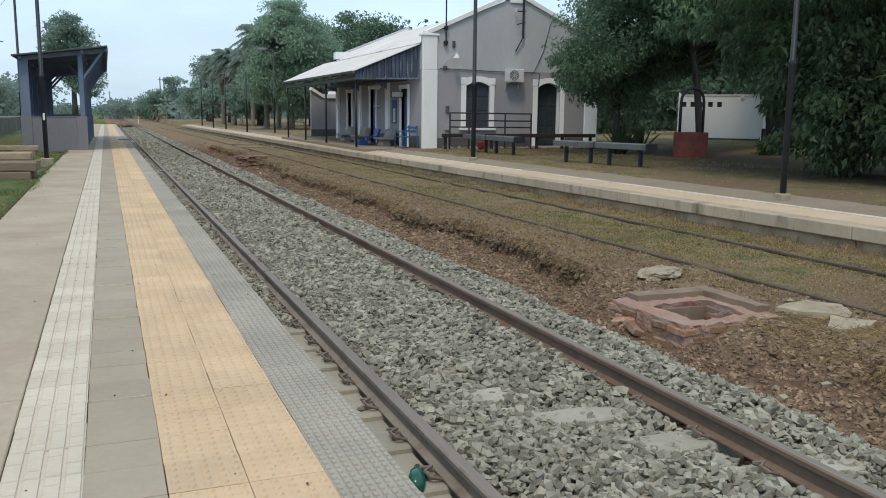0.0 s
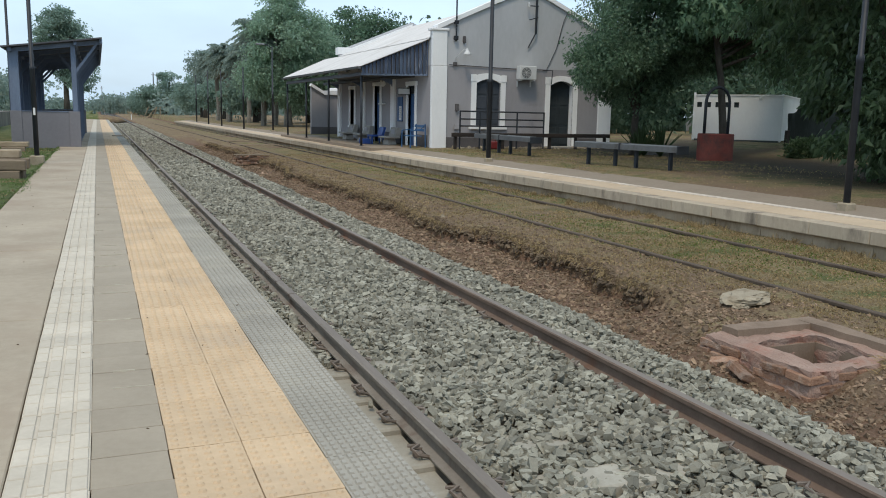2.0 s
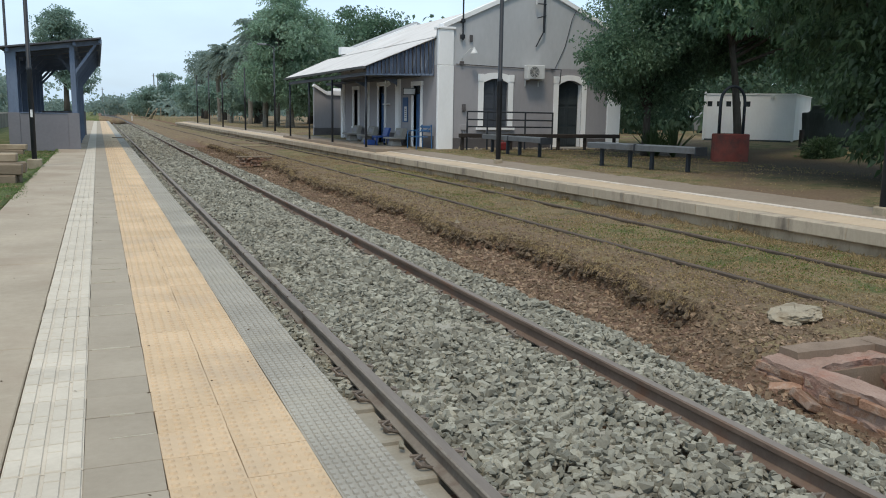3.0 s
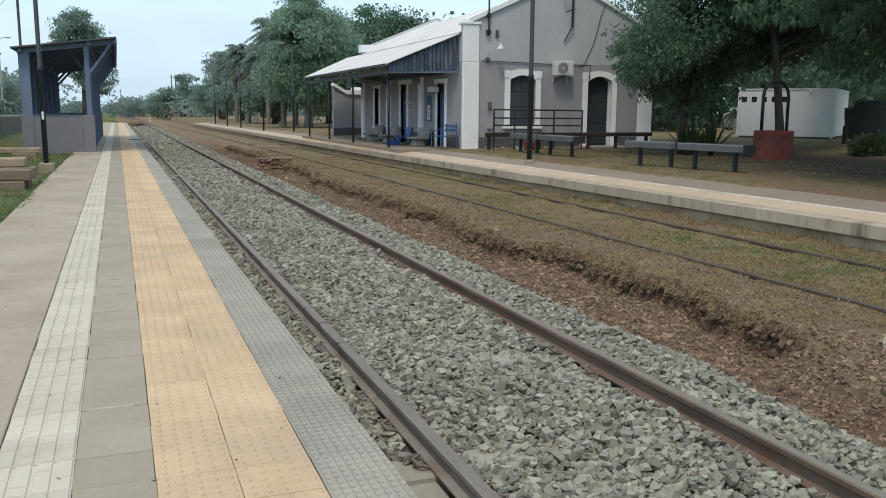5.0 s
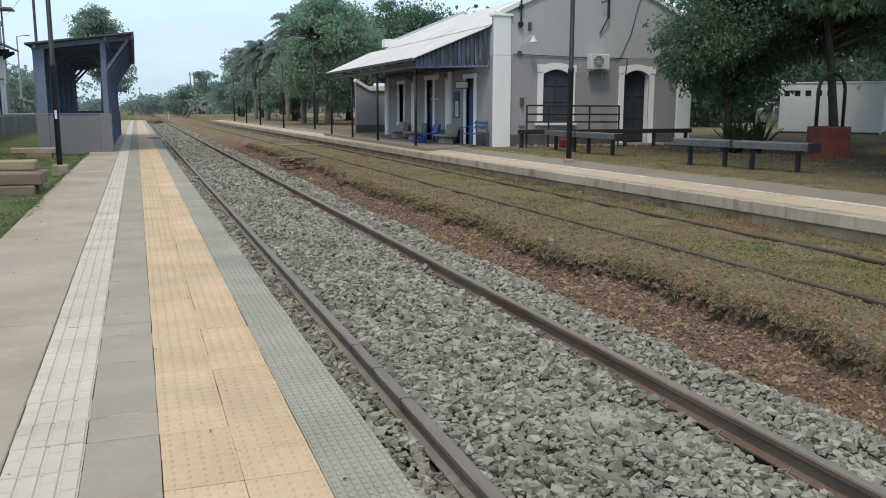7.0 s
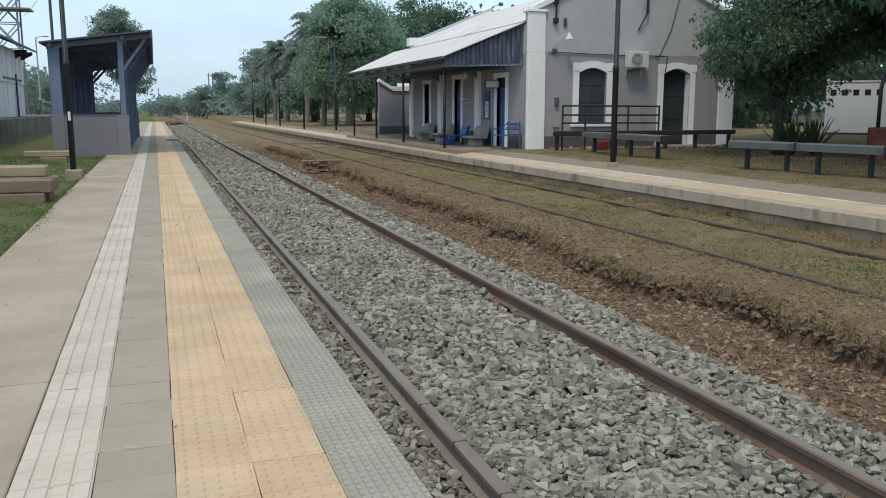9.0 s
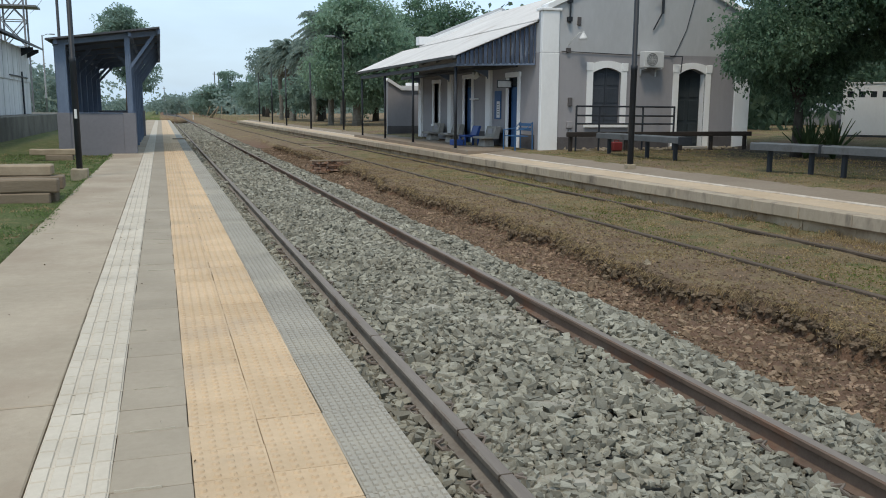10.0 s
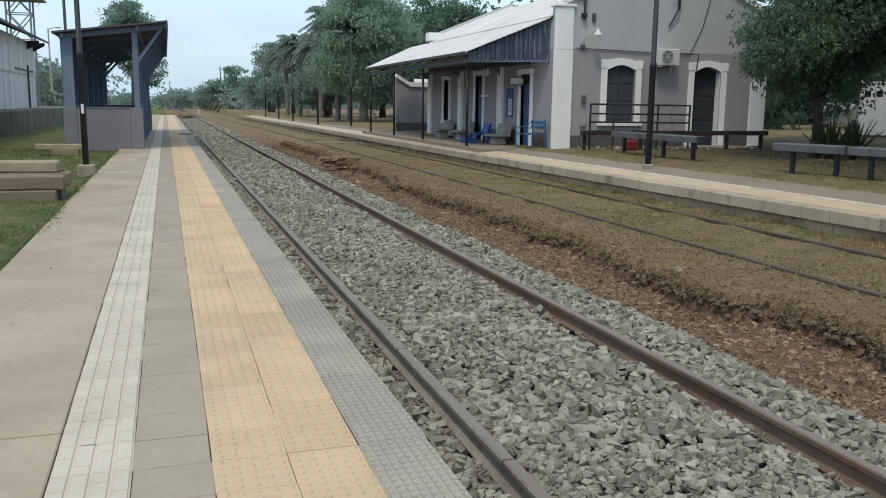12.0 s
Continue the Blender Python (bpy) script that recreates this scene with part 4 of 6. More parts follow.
def arch_frame(o, border, drop, y0, y1, name, label, sill=True):
    """White trim round an arched opening, built as a ring."""
    inner = arch_outline(o["cx"], o["w"], o["z0"], o["spring"], o["rise"], 12)
    bm = bmesh.new()
    top_in = inner[2:]
    n = len(top_in) - 1
    outer = []
    for i, (x, z) in enumerate(top_in):
        a = i / n
        outer.append((o["cx"] + (o["w"] / 2 + border) * (1 - 2 * a), o["spring"] + 0.2 + 0.16 * math.sin(math.pi * a) ** 0.8))
    ring_in = [inner[1]] + top_in + [inner[0]]
    ring_out = [(o["cx"] + o["w"] / 2 + border, o["z0"] - drop)] + outer + [(o["cx"] - o["w"] / 2 - border, o["z0"] - drop)]
    ring_in[0], ring_in[-1] = (ring_in[0][0], o["z0"] - drop), (ring_in[-1][0], o["z0"] - drop)
    vs = [[bm.verts.new((p[0], yy, p[1])) for p in ring] for yy in (y0, y1) for ring in (ring_in, ring_out)]
    m = len(ring_in)
    for i in range(m - 1):
        for a, b in ((0, 1), (2, 3), (0, 2), (1, 3)):
            bm.faces.new((vs[a][i], vs[a][i + 1], vs[b][i + 1], vs[b][i]))
    for i in (0, m - 1):
        bm.faces.new((vs[0][i], vs[1][i], vs[3][i], vs[2][i]))
    bmesh.ops.recalc_face_normals(bm, faces=bm.faces[:])
    for s in (-1, 1):
        cx = o["cx"] + s * (o["w"] / 2 + border - 0.08)
        box(bm, cx - 0.11, cx + 0.11, y0 - 0.015, y0 + 0.02, o["spring"] + 0.05, o["spring"] + 0.3, 0.006)
    return bm


window_1 = part("window", arch_frame(WIN, 0.2, 0.02, GY - 0.04, GY + 0.02, "f", ""), WHITE_PAINT, station, "arched window with white surround and dark shutters")
part("sill", boxed(WIN["cx"] - 0.76, WIN["cx"] + 0.76, GY - 0.09, GY + 0.02, 0.84, 0.955, 0.012), WHITE_PAINT, window_1)
for s in (-1, 1):
    cx = WIN["cx"] + s * 0.247
    bm = prismed([(cx - 0.24, 0.98), (cx + 0.24, 0.98), (cx + 0.24, 2.56 if s > 0 else 2.65), (cx - 0.24, 2.65 if s > 0 else 2.56)], GY + 0.1, GY + 0.14, "y")
    for z0, z1 in ((1.05, 1.5), (1.6, 2.05), (2.13, 2.5)):
        box(bm, cx - 0.19, cx + 0.19, GY + 0.085, GY + 0.1, z0, z1, 0.008)
    part("shutter", bm, SHUTTER, window_1, "slate grey closed shutter")
part("reveal", prismed(arch_outline(WIN["cx"], WIN["w"] - 0.004, 0.98, WIN["spring"], WIN["rise"]), GY + 0.16, GY + 0.2, "y"), DARK_DOOR, window_1)
door_a = part("door", arch_frame(DOOR, 0.2, 0.0, GY - 0.04, GY + 0.02, "f", ""), WHITE_PAINT, station, "arched doorway with white surround")
bm = prismed(arch_outline(DOOR["cx"], DOOR["w"] - 0.004, 0.15, DOOR["spring"], DOOR["rise"]), GY + 0.24, GY + 0.29, "y")
for z0, z1 in ((0.3, 0.95), (1.05, 1.7), (1.8, 2.4)):
    for s in (-1, 1):
        box(bm, DOOR["cx"] + s * 0.25 - 0.18, DOOR["cx"] + s * 0.25 + 0.18, GY + 0.22, GY + 0.24, z0, z1, 0.008)
leaf = part("door_leaf", bm, DARK_DOOR, door_a, "dark green panelled door")
part("lock", boxed(DOOR["cx"] - 0.42, DOOR["cx"] - 0.38, GY + 0.19, GY + 0.23, 1.0, 1.06, 0.004), PLASTIC, leaf)
for s in (-1, 1):
    part("reveal_lining", boxed(DOOR["cx"] + s * 0.49 - 0.008, DOOR["cx"] + s * 0.49 + 0.008, GY + 0.022, GY + 0.24, 0.14, 2.56), WHITE_PAINT, door_a)
part("door_step", boxed(14.5, 16.2, GY - 0.35, GY - 0.04, 0.1, 0.24, 0.015), BENCH_STONE, station)

for kind, cy, w, z0, z1 in SIDE:
    f = empty(kind, (0, 0, 0), "", "")
    f.parent = station
    f["label"] = "white framed " + ("window" if kind == "window" else "blue door") + " under the veranda"
    for s in (-1, 1):
        part("jamb", boxed(BX0 - 0.05, BX0 + 0.2, cy + s * (w / 2 + 0.08) - 0.08, cy + s * (w / 2 + 0.08) + 0.08, z0 - 0.02, z1, 0.008), WHITE_PAINT, f)
    part("lintel", boxed(BX0 - 0.06, BX0 + 0.2, cy - w / 2 - 0.2, cy + w / 2 + 0.2, z1 + 0.002, z1 + 0.16, 0.008), WHITE_PAINT, f)
    if kind == "window":
        part("sill", boxed(BX0 - 0.09, BX0 + 0.2, cy - w / 2 - 0.2, cy + w / 2 + 0.2, z0 - 0.12, z0 - 0.022, 0.008), WHITE_PAINT, f)
        part("shutter", boxed(BX0 + 0.12, BX0 + 0.16, cy - w / 2, cy + w / 2, z0, z1, 0.005), DARK_DOOR, f)
        part("glazing_bar", boxed(BX0 + 0.1, BX0 + 0.12, cy - 0.02, cy + 0.02, z0, z1), DARK_DOOR, f)
    else:
        for s in (-1, 1):
            part("door_leaf", boxed(BX0 + 0.1, BX0 + 0.14, cy + s * w / 4 - w / 4 + 0.004, cy + s * w / 4 + w / 4 - 0.004, z0, z1 - 0.3, 0.006), BLUE_DOOR, f)
        part("fanlight", boxed(BX0 + 0.11, BX0 + 0.13, cy - w / 2, cy + w / 2, z1 - 0.28, z1), DARK_DOOR, f)
for y in (41.15, 37.1, 32.9):
    part("wall_pilaster", boxed(BX0 - 0.1, BX0 + 0.02, y - 0.21, y + 0.21, BZ - 0.1, 2.72, 0.01), WHITE_PAINT, station, "white wall pilaster")
    part("bracket", prismed([(BX0, 2.1), (BX0, 2.72), (BX0 - 0.6, 2.72), (BX0 - 0.12, 2.5)], y - 0.05, y + 0.05, "y"), SLATE, station)
part("side_plinth", boxed(BX0 - 0.02, BX0 + 0.003, 31.5, 34.5, 0.1, 0.6), WALL_BASE, station)
part("side_plinth", boxed(BX0 - 0.02, BX0 + 0.003, 29.1, 30.2, 0.1, 0.6), WALL_BASE, station)
# station sign hung over the platform door, notices on the wall
sign = part("hanging_sign", boxed(9.55, 10.0, 30.9, 30.94, 2.1, 2.3, 0.01), PLASTIC, station, "small pale sign hung over the door")
part("sign_frame", boxed(9.52, 10.03, 30.943, 30.96, 2.07, 2.33, 0.01), FAN_DARK, sign)
notice = empty("notice_board", (BX0 - 0.02, 32.1, 1.55), "blue notice board with a white paper", "notice board")
part("board", boxed(-0.02, 0.018, -0.28, 0.28, -0.5, 0.45, 0.008), BLUE_DOOR, notice)
part("paper", boxed(-0.026, -0.022, -0.24, 0.05, -0.45, 0.1), PAPER, notice)
for k in range(5):
    part("text_bar", boxed(-0.029, -0.027, -0.2, 0.0, -0.02 - 0.08 * k, 0.005 - 0.08 * k), FAN_DARK, notice)
gable_sign = part("wall_scroll", prismed([(33.9, 2.55), (34.15, 2.75), (34.35, 2.6), (34.55, 2.75), (34.7, 2.5), (34.3, 2.45)], BX0 - 0.05, BX0 - 0.01, "x"), WHITE_PAINT, station, "white wall ornament")
part("wall_bracket", boxed(BX0 - 0.14, BX0, 34.0, 34.6, 1.72, 1.77, 0.006), WHITE_PAINT, station)

# conduit, lamp, air conditioner and wires on the gable
ac = empty("air_conditioner", (13.67, GY, 2.93), "white air conditioner outdoor unit on wall brackets", "air conditioner")
part("casing", boxed(-0.35, 0.35, -0.36, -0.06, -0.25, 0.25, 0.02), PLASTIC, ac)
bm = bmesh.new()
for r0 in (0.06, 0.11, 0.16, 0.2):
    tube(bm, [(-0.08 + r0 * math.cos(a * math.pi / 8), -0.375, r0 * math.sin(a * math.pi / 8)) for a in range(17)], 0.006, 5, False)
for a in range(4):
    c, s = math.cos(a * math.pi / 4), math.sin(a * math.pi / 4)
    tube(bm, [(-0.08 - 0.2 * c, -0.375, -0.2 * s), (-0.08 + 0.2 * c, -0.375, 0.2 * s)], 0.005, 5)
part("fan_grille", bm, PLASTIC, ac, "round fan grille")
bm = bmesh.new()
r = bmesh.ops.create_cone(bm, cap_ends=True, segments=20, radius1=0.2, radius2=0.2, depth=0.012)
bmesh.ops.rotate(bm, cent=(0, 0, 0), matrix=Matrix.Rotation(radians(90), 3, "X"), verts=r["verts"])
bmesh.ops.translate(bm, vec=(-0.08, -0.362, 0), verts=r["verts"])
part("fan_opening", bm, FAN_DARK, ac)
for s in (-0.27, 0.27):
    part("bracket", prismed([(-0.36, -0.255), (-0.001, -0.255), (-0.001, -0.5), (-0.03, -0.5), (-0.06, -0.3), (-0.36, -0.285)], s - 0.015, s + 0.015, "x"), PLASTIC, ac)
lamp = empty("wall_lamp", (11.18, GY, 3.55), "white cone wall lamp on a bent arm", "lamp")
part("arm", tubed([(-0.3, 0.0, -0.25), (-0.28, -0.2, -0.1), (-0.1, -0.32, 0.12), (0.02, -0.35, 0.1)], 0.012, 6), PLASTIC, lamp)
part("shade", tubed([(0.02, -0.35, 0.16), (0.02, -0.35, 0.1), (0.02, -0.35, -0.04), (0.02, -0.35, -0.07)], [0.03, 0.04, 0.13, 0.13], 12), PLASTIC, lamp, "white cone shade")
part("wall_box", boxed(-0.38, -0.24, -0.08, 0, -0.45, -0.32, 0.01), WALL_BASE, lamp)
part("sensor_box", boxed(-0.02, 0.09, -0.06, 0, 0.36, 0.6, 0.01), WALL_BASE, lamp)
pipe = empty("mast_pipe", (0, GY, 0), "dark antenna mast fixed to the gable wall", "pipe")
part("mast", tubed([(10.87, -0.1, 3.95), (10.87, -0.1, 8.4)], 0.03, 8), BLACK_METAL, pipe)
part("clamp", boxed(10.8, 10.94, -0.14, 0.0, 4.0, 4.14, 0.01), BLACK_METAL, pipe)
part("clamp", boxed(10.8, 10.94, -0.14, 0.0, 4.55, 4.68, 0.01), BLACK_METAL, pipe)
mast2 = empty("service_mast", (0, GY, 0), "dark steel service mast with cross arms on the gable", "pipe")
part("mast", tubed([(14.05, -0.12, 4.35), (14.05, -0.12, 7.6)], 0.045, 8), BLACK_METAL, mast2)
part("cross_arm", tubed([(13.75, -0.16, 4.85), (14.1, -0.16, 4.95)], 0.02, 6), BLACK_METAL, mast2)
part("strut", tubed([(13.78, -0.05, 3.85), (14.05, -0.12, 4.4)], 0.022, 6), BLACK_METAL, mast2)
part("cross_arm", tubed([(13.7, -0.16, 5.35), (14.1, -0.16, 5.35)], 0.02, 6), BLACK_METAL, mast2)
part("insulator", boxed(13.68, 13.74, -0.2, -0.12, 5.3, 5.46, 0.01), PLASTIC, mast2)
cable = tubed([(10.65, GY - 0.03, 3.13), (11.6, GY - 0.03, 3.11), (13.2, GY - 0.03, 3.07), (14.6, GY - 0.03, 3.08), (15.0, GY - 0.03, 3.9), (15.25, GY - 0.05, 4.9), (15.4, GY - 0.05, 5.2)], 0.012, 5)
tagged(part("wall_cable", cable, BLACK_METAL), "dark cable clipped along the gable wall", "cable")
hook = tubed([(14.45, GY - 0.02, 3.07), (14.72, GY - 0.3, 3.05), (14.68, GY - 0.3, 2.55)], 0.02, 6)
tagged(part("wall_bracket_hook", hook, BLACK_METAL), "bent dark iron bracket on the wall", "bracket")
meter = empty("meter_box", (10.98, GY, 1.55), "small grey electric meter box with conduit", "meter box")
part("box", boxed(-0.07, 0.05, -0.09, 0, -0.05, 0.2, 0.01), WALL_BASE, meter)
part("box", boxed(-0.1, 0.08, -0.09, 0, -0.72, -0.52, 0.01), WALL_GREY, meter)
part("conduit", tubed([(0, -0.03, -1.35), (0, -0.03, -0.72)], 0.02, 6), WALL_GREY, meter)

# annex beyond the veranda
annex = empty("annex", (0, 0, 0), "low grey rendered annex with white sloping parapet", "building")
part("front_wall", prismed([(9.55, -0.2), (13.5, -0.2), (13.5, 2.26), (10.25, 2.26), (9.55, 2.68)], 45.2, 45.45, "y"), WALL_GREY, annex)
part("rear_wall", prismed([(9.6, 45.46), (13.4, 45.46), (13.4, 49.5), (10.95, 49.5)], -0.2, 2.2, "z"), WALL_GREY, annex)
part("plinth", boxed(9.53, 13.5, 45.15, 45.198, -0.2, 0.55, 0.008), WALL_BASE, annex)
part("coping", prismed([(9.5, 2.71), (9.56, 2.84), (10.28, 2.41), (13.5, 2.41), (13.5, 2.262), (10.25, 2.262)], 45.1, 45.5, "y"), WHITE_PAINT, annex, "white coping")
part("roof", prismed([(9.75, 45.9), (13.5, 45.9), (13.5, 49.5), (11.0, 49.5)], 2.205, 2.5, "z"), ROOF_SHEET, annex)
part("roof_block", boxed(10.9, 12.0, 46.4, 46.8, 2.5, 2.66, 0.02), WHITE_PAINT, annex)

# ---- veranda furniture ----


def concrete_bench(y, label):
    """A cast concrete seat with a back, standing at the veranda's wall."""
    s = empty("concrete_bench", (9.5, y, 0.135), label, "bench", "seats under the veranda")
    part("base", boxed(-0.2, 0.2, -0.3, 0.3, 0, 0.26, 0.02, 0.05), BENCH_STONE, s)
    part("seat", boxed(-0.32, 0.28, -0.48, 0.48, 0.262, 0.34, 0.02), BENCH_STONE, s)
    part("back", prismed([(0.1, 0.342), (0.3, 0.342), (0.36, 0.68), (0.2, 0.68)], -0.42, 0.42, "y"), BENCH_STONE, s)
    part("back_recess", boxed(0.12, 0.17, -0.2, 0.2, 0.43, 0.6, 0.01), WALL_GREY, s)
    return s


for y in (37.8, 35.4, 31.8):
    concrete_bench(y, "weathered cast concrete seat under the veranda")
chair = empty("plastic_chair", (9.3, 32.95, 0.135), "dark blue low chair beside the concrete seat", "chair")
part("seat", boxed(-0.28, 0.28, -0.3, 0.3, 0.28, 0.36, 0.02), BLUE_CHAIR, chair)
part("back", prismed([(0.15, 0.36), (0.25, 0.36), (0.34, 0.66), (0.26, 0.68)], -0.3, 0.3, "y"), BLUE_CHAIR, chair)
for a in (-0.24, 0.24):
    for b in (-0.26, 0.26):
        part("leg", boxed(a - 0.03, a + 0.03, b - 0.03, b + 0.03, 0, 0.28, 0.006), BLUE_CHAIR, chair)
part("crate", boxed(-0.62, -0.3, -0.3, 0.3, 0.0, 0.2, 0.02), BLUE_CHAIR, chair)
bench = empty("metal_bench", (9.6, 29.35, 0.135), "light blue tubular metal bench by the door", "bench")
for y in (-0.46, 0.46):
    part("side_frame", tubed([(-0.28, y, 0), (-0.28, y, 0.62), (0.1, y, 0.66), (0.28, y, 0.86), (0.3, y, 0)], 0.023, 6), SKY_BLUE, bench)
for k in range(4):
    part("slat", boxed(-0.25 + 0.11 * k, -0.17 + 0.11 * k, -0.46, 0.46, 0.42, 0.45, 0.006), SKY_BLUE, bench)
for k in range(2):
    part("back_slat", boxed(0.22, 0.25, -0.46, 0.46, 0.6 + 0.14 * k, 0.69 + 0.14 * k, 0.006), SKY_BLUE, bench)

# ---- rails, benches and lamps on the far side ----

fence = empty("ramp_railing", (0, 0, 0), "dark tubular railing beside the gable door", "railing")
FY, FZ = 27.45, 0.2
for x in (10.64, 11.4, 12.87, 13.96):
    part("post", tubed([(x, FY, FZ - 0.1), (x, FY, 1.5)], 0.03, 8), BLACK_METAL, fence)
for z in (1.49, 1.22, 0.98, 0.72):
    part("rail", tubed([(10.64, FY, z), (13.96, FY, z - 0.01)], 0.026, 8), BLACK_METAL, fence)
part("end_return", tubed([(13.96, FY, 1.48), (13.96, GY - 0.1, 1.48)], 0.026, 8), BLACK_METAL, fence)
low = empty("timber_barrier", (0, 0, 0), "low dark timber barrier along the station wall", "barrier")
part("beam", boxed(10.28, 16.72, 27.28, 27.36, 0.6, 0.74, 0.012), BROWN_RAIL, low)
for x in (10.45, 12.3, 14.2, 15.3, 16.55):
    part("post", boxed(x - 0.05, x + 0.05, 27.362, 27.46, 0.0, 0.74, 0.01), BROWN_RAIL, low)


def guard_bench(x0, y0, x1, y1, top, gz, label):
    """A bench made of a folded steel road barrier on short posts."""
    length = math.hypot(x1 - x0, y1 - y0)
    turn = math.degrees(math.atan2(y1 - y0, x1 - x0))
    b = empty("guardrail_bench", (x0, y0, gz), label, "bench", "guardrail benches", turn=turn)
    h = top - gz
    prof = [(-0.19, h - 0.15), (-0.19, h - 0.02), (-0.15, h), (-0.06, h - 0.008), (-0.03, h - 0.045), (0.03, h - 0.045), (0.06, h - 0.008), (0.15, h), (0.19, h - 0.02), (0.19, h - 0.15),
            (0.165, h - 0.15), (0.16, h - 0.05), (0.05, h - 0.075), (-0.05, h - 0.075), (-0.16, h - 0.05), (-0.165, h - 0.15)]
    for a, c in ((0.0, length * 0.47), (length * 0.474, length)):
        part("beam", prismed(prof, a, c, "x"), GUARD, b)
        for f in (0.22, 0.82):
            x = a + (c - a) * f
            part("post", boxed(x - 0.035, x + 0.035, -0.05, 0.05, -0.15, h - 0.08, 0.008), BLACK_METAL, b)
    part("joint_plate", boxed(length * 0.472 - 0.03, length * 0.472 + 0.03, -0.2, 0.2, h - 0.17, h + 0.006, 0.006), BLACK_METAL, b)
    part("end_plate", boxed(length, length + 0.03, -0.2, 0.2, h - 0.19, h + 0.004, 0.006), BLACK_METAL, b)
    return b


guard_bench(10.8, 26.15, 10.86, 22.25, 0.76, 0.2, "grey steel barrier bench beside the station gable")
guard_bench(10.65, 19.42, 11.355, 16.07, 0.755, 0.2, "grey steel barrier bench on dry grass near the well")


def lamp_post(x, y, z, height, r, label, base=0.1, arm=0.0, material=BLACK_METAL):
    p = empty("lamp_post", (x, y, z), label, "lamp post", "platform lamp posts")
    bm = tubed([(0, 0, 0), (0, 0, 2.2), (0, 0, 2.21), (0, 0, 2.3), (0, 0, 2.31), (0, 0, height)], [r, r, r * 1.12, r * 1.12, r * 0.84, r * 0.7], 12)
    part("pole", bm, material, p, smooth=True)
    if base:
        part("base_block", boxed(-base, base, -base, base, -0.15, 0.13, 0.02), PALE_SLAB, p, "pale concrete base")
    if arm:
        part("arm", tubed([(0, 0, height - 0.1), (arm * 0.5, 0, height + 0.1), (arm, 0, height + 0.1)], 0.03, 6), material, p)
        part("lamp_head", boxed(arm - 0.25, arm + 0.25, -0.1, 0.1, height + 0.05, height + 0.15, 0.02), STEEL, p)
    return p


lamp_post(9.04, 21.64, 0.06, 7.5, 0.07, "black steel lamp post on a concrete block")
lamp_post(9.32, 9.47, 0.06, 7.5, 0.052, "black steel lamp post on a concrete block")
lamp_post(8.75, 51.9, 0.06, 5.1, 0.055, "black steel lamp post beyond the veranda", arm=-0.7)
for x, y, h in ((8.28, 60.0, 4.2), (8.1, 70.0, 4.4), (7.9, 77.0, 4.6), (8.05, 88.0, 4.6)):
    lamp_post(x, y, 0.06, h, 0.06, "slim dark lamp post along the platform", base=0.0)
lp = lamp_post(-2.545, 23.25, 0.05, 8.0, 0.06, "dark steel lamp post with a pale tag on a concrete block", base=0.16)
part("tag", boxed(-0.025, 0.025, -0.1, -0.076, 1.12, 1.3, 0.004), PAPER, lp)
lamp_post(-4.55, 41.5, -0.05, 9.0, 0.07, "dark steel pole behind the shelter", base=0.0)
lamp_post(-11.4, 96.0, -0.05, 8.2, 0.09, "distant lamp post with a side arm", base=0.0, arm=0.9, material=STEEL)

drum = empty("old_well", (15.85, 20.35, 0.12), "red painted round well with an iron hoop", "well")
bm = bmesh.new()
n, ro, ri, h = 28, 0.52, 0.44, 0.84
ring = [[bm.verts.new((r * math.cos(2 * math.pi * k / n), r * math.sin(2 * math.pi * k / n), z)) for k in range(n)] for r, z in ((ro, -0.1), (ro, h - 0.02), (ro - 0.02, h), (ri, h), (ri, 0.2))]
for a, b in zip(ring, ring[1:]):
    for k in range(n):
        bm.faces.new((a[k], a[(k + 1) % n], b[(k + 1) % n], b[k]))
bm.faces.new(ring[-1])
bmesh.ops.recalc_face_normals(bm, faces=bm.faces[:])
part("wall", bm, RED_DRUM, drum, smooth=False)
pts = [(-0.44, 0, h - 0.2), (-0.44, 0, 1.75)] + [(-0.44 * math.cos(a * math.pi / 8), 0, 1.75 + 0.44 * math.sin(a * math.pi / 8)) for a in range(1, 8)] + [(0.44, 0, 1.75), (0.44, 0, h - 0.2)]
part("hoop", tubed([(p[0] * 0.98, p[1], p[2]) for p in pts], 0.045, 8), BLACK_METAL, drum, "arched iron hoop", True)

# ---- white outbuilding ----

hut = empty("white_outbuilding", (21.98, 29.15, 0.0), "low white portable cabin with a row of small square windows", "building", turn=-51.0)
HL, HD, HZ0, HZ1 = 3.45, 5.6, 0.56, 2.33
holes = [[(x, 1.86), (x + 0.2, 1.86), (x + 0.2, 2.07), (x, 2.07)] for x in (0.1, 0.47, 0.84, 1.21, 1.58)]
front = cut_wall("front_wall", [(0.0, HZ0), (HL, HZ0), (HL, HZ1), (0.0, HZ1)], holes, 0.0, 0.12, "y", WHITE_PAINT, None)
front.parent = hut
part("side_wall", boxed(HL - 0.12, HL - 0.003, 0.121, HD, HZ0, HZ1), WHITE_PAINT, hut)
part("side_wall", prismed([(0.003, 0.121), (0.12, 0.121), (2.4, HD), (2.28, HD)], HZ0, HZ1, "z"), WHITE_PAINT, hut)
part("back_wall", boxed(2.41, HL - 0.13, HD - 0.12, HD, HZ0, HZ1), WHITE_PAINT, hut)
part("roof", prismed([(-0.02, -0.03), (HL + 0.03, -0.03), (HL + 0.03, HD + 0.03), (2.3, HD + 0.03)], HZ1 + 0.002, HZ1 + 0.05, "z"), WHITE_PAINT, hut)
